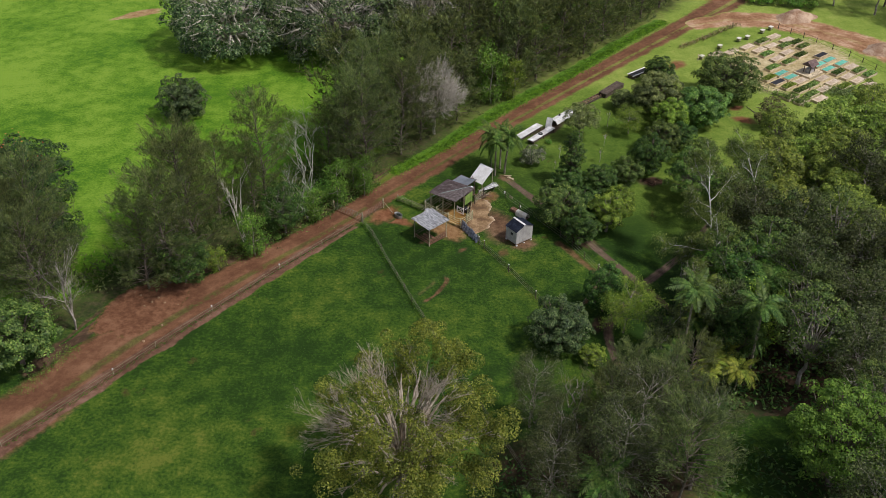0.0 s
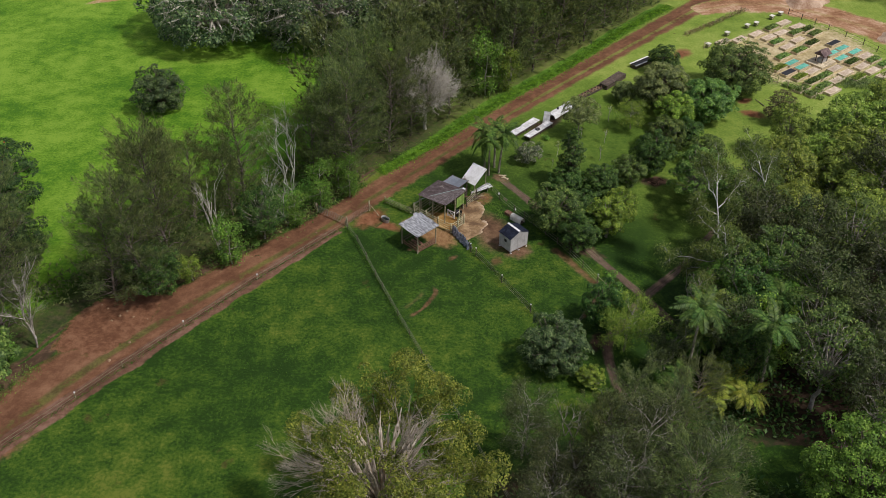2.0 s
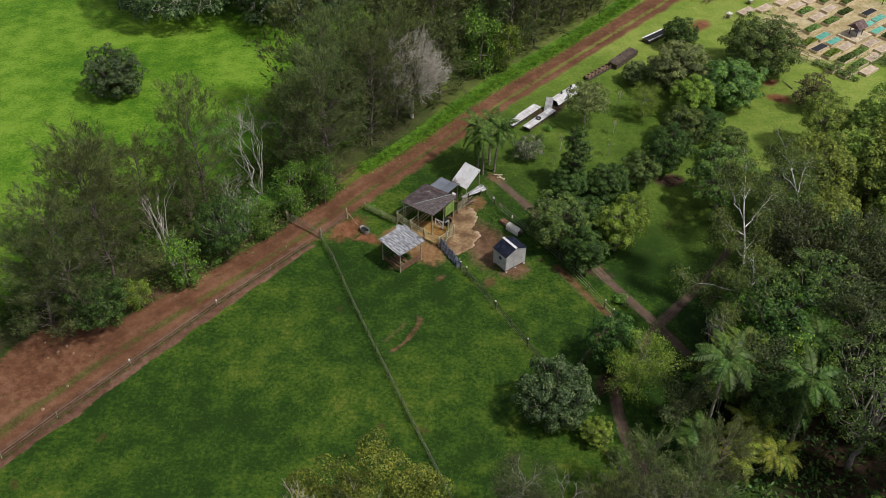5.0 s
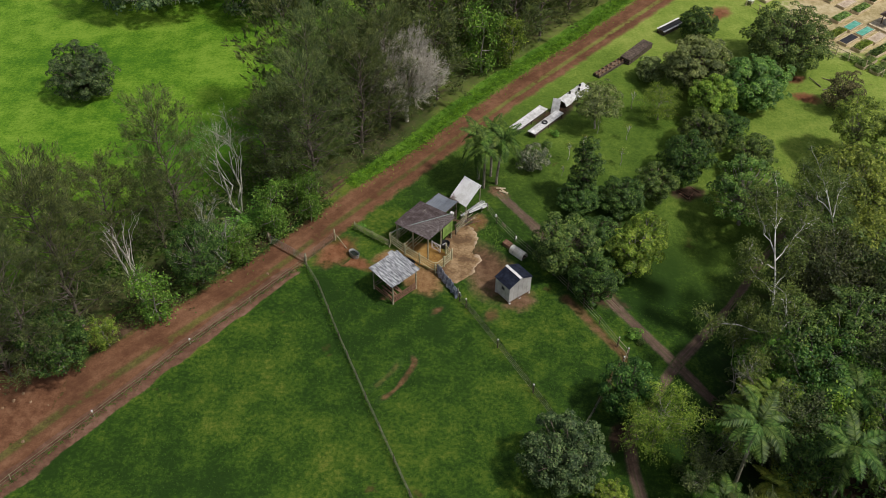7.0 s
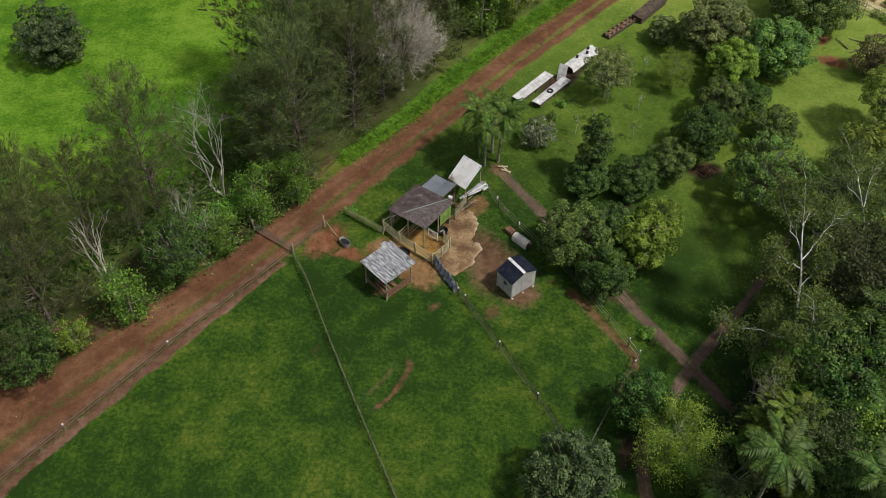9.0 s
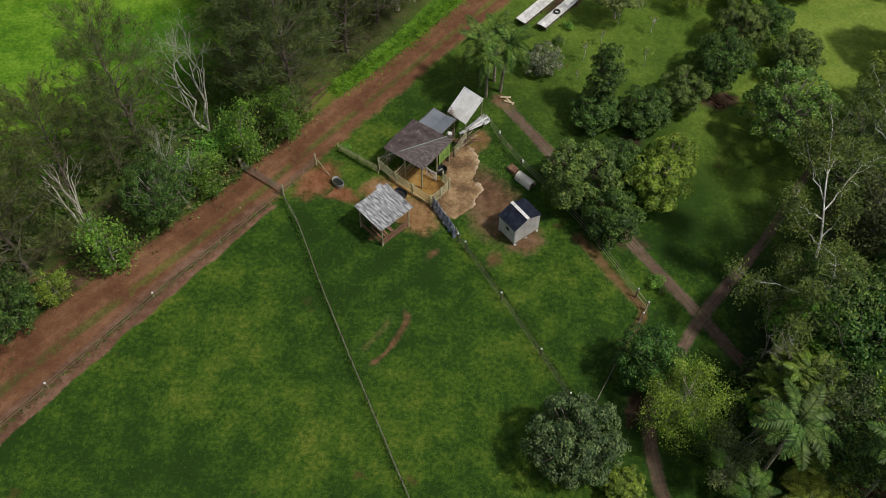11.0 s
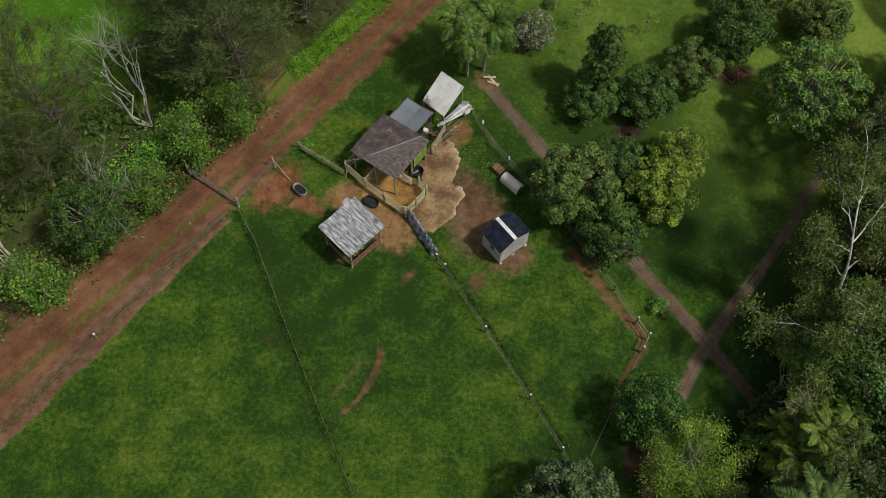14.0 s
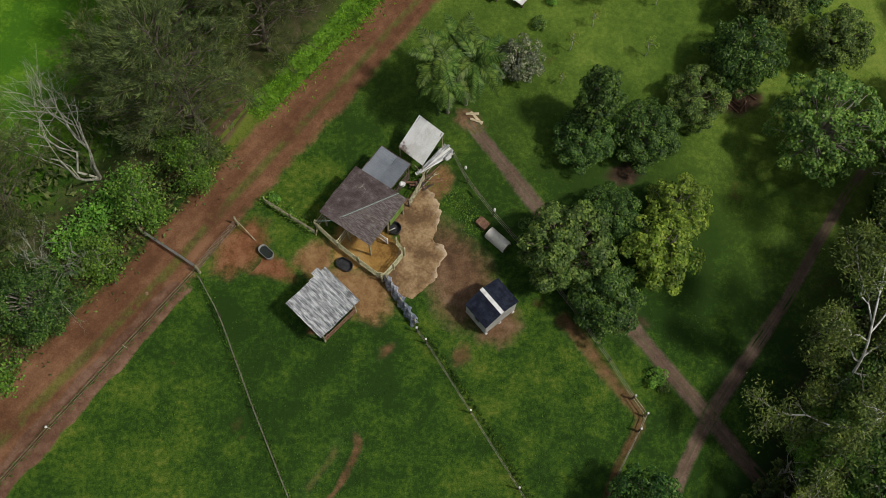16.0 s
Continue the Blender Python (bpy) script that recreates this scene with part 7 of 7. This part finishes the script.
stand(FRESH, 40.3, 63.4, 1.0)
stand(FRESH, 35.0, 94.6, 0.6, label="fresh green leafy tree above the clumping palms", tall=1.3)
stand(FRESH, 40.6, 92.4, 0.75, tall=1.2)
rng = np.random.default_rng(46)
FEATHER = limb_tree("airy_tree", 8.2, 4.4, 22, L_BRIGHT, M_PALEBARK, "broad airy yellow-green tree with pale limbs over the track", (0.22, 0.11), 34, 0.40, 0.14, (0.04, -0.03), 0.35, (-0.05, 0.45), 2, 0.4, (3, 4), 0.6, 0.7, 1.0, 0.05)
stand(FEATHER, 23.2, 87.6, 0.82, 30)
stand(FEATHER, 31.8, 137.2, 0.58, 200, label="sparse airy yellow-green tree on the lawn", tall=0.9)

# wood on the right: taller mixed trees, thick undergrowth
rng = np.random.default_rng(47)
WOOD = [broad_tree("forest_tree", 13.5, 4.3, 5.2, 64, 0.85, 58, (0.3, 0.16), L_MID, M_PALEBARK, "tall mixed-green tree of the dense wood", low=-0.6, trunk=0.2, base=4.0, loose=0.45, inner=0.12, flat=0.7, sinews=5),
        limb_tree("forest_tree", 14, 4.6, 30, L_OLIVE, M_PALEBARK, "tall olive tree with pale limbs in the dense wood", (0.38, 0.17), 15, 0.42, 0.18, (-0.04, 0.03), 0.25, (0.1, 0.8), 2, 0.4, (3, 4), limb_r=0.06),
        broad_tree("forest_tree", 11.5, 4.0, 4.6, 56, 0.9, 64, (0.3, 0.16), L_MANGO, M_BARK, "dark leafy tree of the dense wood", low=-0.6, trunk=0.18, base=3.0, loose=0.4, inner=0.12),
        dead_tree("forest_tree", 13, M_PALEBARK, "thin grey half-bare tree of the dense wood", 2, 4, L_OLIVE, 3600, 0.11, 0.42, 0.2, (2, 4)),
        broad_tree("forest_tree", 12.5, 4.4, 5.0, 70, 1.0, 96, (0.36, 0.21), L_CANOPY, M_PALEBARK, "lighter yellow-green tree of the dense wood", low=-0.5, trunk=0.17, base=3.5, loose=0.22, inner=0.1, flat=0.8, sinews=1)]
EDGE = np.array([(45, 26.5), (80, 30.0), (86, 38.0), (92, 40.5), (99, 40.6), (108, 41.6), (116, 44.0), (121.5, 47.0), (126, 51.5), (130, 60.0), (134, 74.0), (138.5, 96.0), (146, 120)])
for y in np.arange(53, 150, 5.3):
    x0, x1 = np.interp(y, EDGE[:, 0], EDGE[:, 1]), 43 + (y - 60) * 0.42
    for x in np.arange(x0 + 1.0, x1 + 4, 5.8):
        px, py = x + rng.normal(0, 1.0), y + rng.normal(0, 1.0)
        if math.hypot(px - 40.3, py - 63) < 7.0 or math.hypot(px - 37, py - 71.5) < 5.5 or (26 < px < 37 and py < 68) or math.hypot(px - 36.3, py - 80.5) < 3.4 or math.hypot(px - 32.5, py - 80.5) < 4.0 or (60 < py < 79 and px < 33):
            continue
        # the north gets the lighter canopy tone, its sunlit look put into the leaves
        k = 4 if py > 118 else int(rng.choice(5, p=(0.22, 0.30, 0.26, 0.16, 0.06) if py < 104 else (0.2, 0.06, 0.02, 0.04, 0.68)))
        stand(WOOD[k], px, py, rng.uniform(0.8, 1.12) * (0.9 if x < x0 + 3 else 1.0))
for k, x, y, s in ((2, 37.4, 87.6, 0.95), (1, 34.6, 86.8, 0.72), (0, 36.4, 95.2, 0.95), (2, 38.6, 92.8, 1.1), (3, 39.6, 98.4, 1.0), (2, 37.0, 98.0, 0.9), (1, 41.8, 103.0, 0.95), (2, 40.6, 106.4, 0.85), (3, 27.0, 83.6, 0.72), (2, 35.6, 83.4, 0.8)):
    stand(WOOD[k], x, y, s)
for x, y, s in ((80, 199, 0.8), (86, 196, 0.9), (93, 191, 0.9), (99, 186, 0.95), (105, 180, 1.0), (89, 201, 1.0), (97, 196, 1.0), (104, 189, 1.0), (72, 207, 1.0), (110, 172, 1.0)):
    stand(WOOD[int(rng.integers(0, 3))], x, y, s)

rng = np.random.default_rng(48)
PAPER = leaning_tree("paperbark_tree", [(0, 0, 0), (0.1, 0.6, 5.0), (-0.2, 1.9, 10.2), (-0.6, 3.8, 13.6), (-0.3, 6.2, 15.4), (0.1, 8.6, 16.6)],
                     [(0.68, 3.3, 3.4, 1.6), (0.72, -1.4, 4.0, 2.6), (0.5, -2.2, 2.0, 1.4), (0.56, 1.6, 1.2, 2.2), (0.62, -2.4, 1.0, 1.0), (0.42, -2.8, -1.4, 0.8), (0.46, 2.2, -0.6, 0.6), (0.82, 1.2, 2.0, 1.0), (0.36, -1.6, 1.6, 0.2), (0.3, 1.5, 1.5, 0.4), (0.9, -0.9, 1.6, 0.8)],
                     L_PLUME, M_PAPERBARK, "tall leaning white-barked tree with feathery limbs at the wood edge")
stand(PAPER, 35.8, 98.4, 1.0, 0)
stand(PAPER, 44.6, 106.4, 0.9, 20, label="tall pale-limbed tree above the wood")
REACH = leaning_tree("paperbark_tree", [(0, 0, 0), (0.1, 0.1, 4.0), (0.0, 0.2, 8.0), (-0.3, 0.3, 11.6), (-0.8, 0.6, 13.6)],
                     [(0.66, -5.8, 1.8, -0.2), (0.64, -3.6, -3.8, 0.5), (0.74, 1.8, 1.0, 1.2), (0.6, -3.4, 0.4, -0.4), (0.8, -2.0, -1.0, 0.9), (0.86, 0.6, 2.0, 0.8), (0.5, 1.8, -1.4, 0.4)],
                     L_PLUME, M_PAPERBARK, "white-barked tree with long limbs reaching over the lawn")
stand(REACH, 35.4, 95.4, 1.0, 0)
rng = np.random.default_rng(49)
SNAG = [dead_tree("dead_tree", 12, M_PALEBARK, "bleached leafless tree in the roadside row", 3, 4, None, 0, 0.11, 0.36, 0.12),
        dead_tree("dead_tree", 9, M_PALEBARK, "bare grey tree with spiky branches", 2, 4, None, 0, 0.10, 0.45, 0.3, (2, 4))]
for k, x, y, s, label in ((1, -36.4, 104.6, 1.1, "bare forked tree in the tree row"), (0, -43.4, 86.2, 1.05, "bare pale trunk at the road edge"), (1, -33.5, 98.0, 1.25, ""),
                          (1, 35.0, 90.4, 1.55, "bare twiggy tree in the wood"), (1, 31.6, 93.0, 1.0, "bare twiggy tree in the wood"), (1, 41.0, 98.6, 1.1, "bare twiggy tree in the wood"), (1, 46.0, 99.0, 0.9, "bare twiggy tree in the wood"), (1, 11.0, 71.5, 0.6, "small bare tree in the grove"), (1, 15.0, 74.0, 0.65, "small bare tree in the grove"), (0, 19.6, 75.0, 0.5, "small bare tree in the grove"), (1, 21.0, 71.0, 1.1, "bare grey tree in the grove"),
                          (1, 15.6, 69.8, 1.2, "bare grey tree in the grove"), (1, 50.0, 118.0, 1.3, "bare pale tree above the wood")):
    stand(SNAG[k], x, y, s, label=label)
broom_tree("dead_tree", (-0.4, 136.2), 13.5, 5.8, 5.6, 56, -9.0, M_GREYTWIG, None, "rounded leafless grey-white tree beside the road", 0.26, 9, seed=9.0, low=-0.6, thick=1.0)


rng = np.random.default_rng(50)
broom_tree("yellowing_tree", (-2.9, 60.2), 20.5, 9.6, 8.6, 104, 0.66, M_TANBARK, L_YELLOW, "large half-bare tree with clumps of yellow-green leaves", 0.6, 5, 1.25, 240, (0.22, 0.13), sprays=((-0.95, -0.1, 0.25), (-0.50, 0.35, 0.62), (0.42, -0.10, 0.78)), thick=1.0, low=-0.8)

rng = np.random.default_rng(51)
LICHEN = dead_tree("dead_tree", 13.5, M_LICHEN, "tall bleached dead tree grey with lichen in the roadside row", 4, 5, None, 0, 0.12, 0.40, 0.2, (2, 4), ((-0.12, 0.32, 1.0), (0.12, 0.16, 1.0), (-0.16, -0.26, 1.0), (-0.34, 0.06, 1.0)))
stand(LICHEN, -18.6, 118.2, 1.0, 0, tall=1.15)
stand(LICHEN, -19.6, 110.2, 0.72, 150, label="pale crooked dead tree among the roadside vines", tall=1.2)
FORKED = dead_tree("dead_tree", 12.5, M_GREYTWIG, "bare pale forked tree by the dirt road", 3, 3, None, 0, 0.13, 0.4, 0.2, (2, 3), ((-0.14, 0.30, 1.0), (0.0, -0.14, 1.0), (-0.28, 0.04, 1.0)))
stand(FORKED, -25.6, 102.8, 0.85, 0, tall=1.55)

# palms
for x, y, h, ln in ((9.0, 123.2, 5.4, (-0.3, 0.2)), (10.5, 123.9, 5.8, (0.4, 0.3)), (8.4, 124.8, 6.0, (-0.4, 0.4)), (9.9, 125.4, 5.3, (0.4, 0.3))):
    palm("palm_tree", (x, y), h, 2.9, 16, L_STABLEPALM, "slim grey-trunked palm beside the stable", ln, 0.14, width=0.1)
for x, y, h in ((29.4, 82.8, 11.0), (37.2, 81.2, 10.6), (42.5, 97.5, 9.0), (46.5, 104.0, 9.6), (26.0, 62.6, 6.0), (16.0, 59.0, 5.0), (39.5, 88.5, 9.0)):
    palm("palm_tree", (x, y), h, 3.4, 16, L_PALM, "tall feather-leaved palm rising from the wood", (rng.normal(0, 0.4), rng.normal(0, 0.4)), 0.15, width=0.1)
for k in range(28):
    a_, r_ = k * 2.39996, 0.66 * math.sqrt(k + 0.5)
    palm("areca_palm", (33.6 + r_ * math.cos(a_), 88.8 + 0.9 * r_ * math.sin(a_)), 9.8 - 1.1 * r_ - rng.uniform(0, 2.4), 1.8, 12, L_ARECA, "tall clumping yellow-green palm at the wood edge",
         (rng.normal(0, 0.3), rng.normal(0, 0.3)), 0.05, False, 0.07)
for x, y, h, c in ((32.4, 80.4, 3.2, 0), (34.2, 81.8, 3.8, 0), (31.2, 78.6, 2.6, 0), (35.0, 78.8, 3.4, 0), (33.2, 83.0, 3.0, 0), (27.8, 80.8, 3.4, 1), (26.8, 78.2, 3.0, 1), (38.0, 84.0, 4.2, 1), (32.0, 87.0, 5.0, 1), (7.2, 55.4, 2.4, 1), (9.4, 57.0, 2.8, 1), (11.4, 55.2, 2.6, 1), (8.6, 53.4, 2.2, 1), (13.2, 57.6, 2.4, 1)):
    palm("clump_palm", (x, y), h, 2.5, 15, L_PALM if c else L_YPALM, "low clumping green palm at the wood edge" if c else "low clumping yellow-leaved palm", (0, 0), 0.07, False, 0.1)

rng = np.random.default_rng(52)
# shrubs and saplings
low_growth("roadside_scrub", along([(-27.5, 101.5), (-22.5, 107.0), (-17.5, 112.5), (-13.0, 117.6), (-9.5, 121.4)], 5200, 2.4), 1.6, 0.3, 0.16, L_MID, "tangled green scrub between the roadside trees", "scrub", 0.4)
low_growth("roadside_scrub", along([(-20.5, 111.5), (-17.6, 114.8), (-15.0, 117.6)], 3200, 1.8), 2.6, 0.28, 0.16, L_WEED, "bright vines climbing through the dead tree's foot", "scrub", 0.4)
SHRUB = [broad_tree("shrub", 1.5, 0.95, 0.85, 14, 0.4, 42, (0.2, 0.11), L_MID, M_BARK, "small rounded green shrub", "shrub", low=-0.7, trunk=0.03, base=0.3),
         broad_tree("shrub", 1.4, 1.0, 0.8, 14, 0.42, 40, (0.22, 0.13), L_WEED, M_BARK, "small bright green shrub", "shrub", low=-0.7, trunk=0.03, base=0.3)]
for k, x, y, s in ((1, 23.6, 101.0, 0.8), (0, 24.2, 100.2, 0.5), (1, 13.6, 135.0, 0.55), (1, 18.2, 133.6, 0.6), (0, 17.0, 131.2, 0.7), (1, 68.5, 197.0, 2.2), (1, 71.5, 196.4, 2.2), (1, 74.5, 195.8, 2.1), (1, 77.0, 195.0, 2.0), (1, 80.0, 194.0, 1.8),
                   (0, -26.0, 103.4, 0.8), (1, -22.0, 105.8, 0.7), (1, -14.6, 115.6, 0.9), (0, -11.0, 119.2, 0.9), (1, -3.6, 114.6, 0.45), (1, -4.9, 115.9, 0.5), (1, -2.4, 114.2, 0.4),
                   (1, 30.5, 90.0, 1.5), (0, 31.0, 91.8, 1.8), (1, 31.6, 88.6, 2.0), (0, 32.6, 93.0, 1.8), (0, 29.0, 88.6, 1.1), (1, 37.4, 98.6, 1.7), (1, 39.4, 103.6, 1.9), (0, 36.2, 96.4, 1.6), (1, 41.6, 107.2, 1.9), (0, 38.6, 104.4, 1.2), (0, 41.4, 110.4, 1.3), (0, 33.4, 97.6, 1.0), (1, 38.0, 100.8, 1.2), (0, 20.4, 79.0, 1.2), (0, 25.6, 85.2, 1.0), (0, 27.6, 86.6, 1.2)):
    stand(SHRUB[k], x, y, s)
SAP = broad_tree("sapling", 2.9, 0.6, 0.7, 7, 0.3, 18, (0.17, 0.08), L_LIME, M_PAPERBARK, "thin staked sapling on the lawn", "sapling", low=-0.6, trunk=0.035, base=1.4, limbs=0.9)
for x, y, s in ((28.7, 139.5, 1.1), (25.8, 128.2, 1.0), (19.4, 128.7, 1.0), (23.6, 134.1, 0.8), (21.6, 131.0, 0.8), (27.2, 133.0, 0.9), (18.4, 125.6, 0.6)):
    stand(SAP, x, y, s)


low_growth("verge_weeds", along([(-6.6, 123.6), (0.2, 130.9), (10.8, 144.4), (24, 158.6), (37, 174.6), (47.5, 186.0)], 26000, 1.35), 0.10, 0.22, 0.12, L_VERGE, "bright green leafy weeds along the road bank", spreadz=0.3)
for line_, n_ in (([(-46.6, 75.0), (-44.6, 79.0), (-42.4, 83.4)], 900), ([(-28.6, 100.6), (-25.0, 103.6), (-18.8, 110.8), (-13.8, 116.8)], 1700)):
    low_growth("verge_weeds", along(line_, n_, 1.4), 0.2, 0.16, 0.08, L_WEED, "sparse weeds under the roadside trees", spreadz=0.4)
ux, uy = rng.uniform(-36, 30, 46000), rng.uniform(62, 122, 46000)
keep = (0.753 * (ux + 45) - 0.66 * (uy - 66) > 1.5) & ~((ux > 3) & (uy > 106)) & (np.hypot(ux - 1, uy - 110) > 5.5)
keep &= np.array([noise.noise((a * 0.5, b * 0.5, 0)) + 0.6 * noise.noise((a * 0.12, b * 0.12, 5)) > -0.15 for a, b in zip(ux, uy)])
for line_ in ([(10.2, 123.0), (16.0, 114.3), (27.2, 98.3), (36.0, 86.0)], [(41.2, 115.6), (31.0, 103.0), (27.4, 98.2), (24.2, 93.0), (21.4, 88.0), (21.6, 78.0)], [(16.2, 106.6), (20.8, 100.2), (22.2, 98.0), (18.6, 91.6)]):
    for q_ in curve_points(line_, 1.0):
        keep &= np.hypot(ux - q_[0], uy - q_[1]) > 1.4
low_growth("grass_tufts", np.stack([ux, uy], 1)[keep], 0.03, 0.17, 0.06, L_GRASS, "coarse tufts in the paddock grass", "grass", 1.2)
low_growth("fence_weeds", along([(-10.3, 109.5), (-6.0, 99.6), (-2.9, 92.2), (2.4, 80), (7, 69)], 1300, 0.25), 0.2, 0.26, 0.08, L_GRASS, "dry tangled weeds along the wire fence", spreadz=0.8)
low_growth("fence_weeds", along([(5.6, 106.0), (9.8, 99.5), (13.0, 93.7), (15.6, 89.0)], 900, 0.3), 0.2, 0.26, 0.08, L_GRASS, "tangled weeds along the wire fence", spreadz=0.8)
fy = rng.uniform(48, 146, 15000)
fx = np.interp(fy, EDGE[:, 0], EDGE[:, 1]) + rng.random(15000) ** 1.3 * 24 - 0.5
ok = (np.hypot(fx - 36.5, (fy - 71.2) * 1.6) > 5.5) & ~((fy > 60) & (fy < 78) & (fx < 33) & (rng.random(15000) < 0.6))
low_growth("undergrowth", np.stack([fx, fy], 1)[ok], 1.1, 0.6, 0.26, L_MANGO, "dark ferny undergrowth of the wood", "undergrowth", 0.5)
ax, ay = rng.normal(10.5, 4.0, 2600), rng.normal(58.0, 4.0, 2600)
ok = (ax > 3.5) & (ax < 22) & (ay < 67)
low_growth("undergrowth", np.stack([ax, ay], 1)[ok], 1.0, 0.55, 0.22, L_MANGO, "dark ferny undergrowth beside the yellowing tree", "undergrowth", 0.5)
fx, fy = along([(-46, 94.5), (-35.5, 104), (-16.5, 126), (-8.5, 135), (5.5, 153), (23.5, 174), (45.5, 199)], 8000, 3.2).T
low_growth("undergrowth", np.stack([fx, fy], 1), 1.5, 0.6, 0.24, L_CAS, "dark tangled undergrowth below the tree row", "undergrowth", 0.6)
low_growth("corral_weeds", along([(-5.6, 115.8), (-3.5, 114.3), (-1.5, 113.0)], 420, 0.45), 0.8, 0.18, 0.1, L_WEED, "bright leafy weeds grown through the corral panel", spreadz=0.4)
low_growth("pen_weeds", along([(5.4, 118.6), (7.6, 116.6), (9.6, 115.4), (11.0, 112.2)], 1500, 1.0), 0.1, 0.13, 0.05, L_WEED, "bright grass and weeds beside the yard", "grass", 0.6)
for k in range(16):
    bm = bmesh.new()
    bmesh.ops.create_icosphere(bm, subdivisions=1, radius=1.0)
    for v in bm.verts:
        v.co *= rng.uniform(0.75, 1.15)
    sz = rng.uniform(0.09, 0.2)
    bmesh.ops.scale(bm, vec=(sz * 1.3, sz, sz * 0.6), verts=bm.verts)
    px, py = (-36.0 + rng.normal(0, 3.2), 90.6 + rng.normal(0, 2.4)) if k < 9 else (-19.5 + rng.normal(0, 4.0), 109.6 + rng.normal(0, 3.0))
    st = thing("stone", at2((px, py), 0.07, rng.uniform(0, 180)), "small pale stone on the dirt beside the road", "stone", "stones beside the road")
    part("stone", bm, M_SLAB, st)
low_growth("fence_weeds", along([(-11.2, 109.4), (-20.5, 98.8), (-27.6, 89.8), (-36.5, 78.3), (-45.1, 67.2)], 2600, 0.35), 0.1, 0.22, 0.06, L_GRASS, "thin strip of grass under the rail fence", "grass", 0.9)
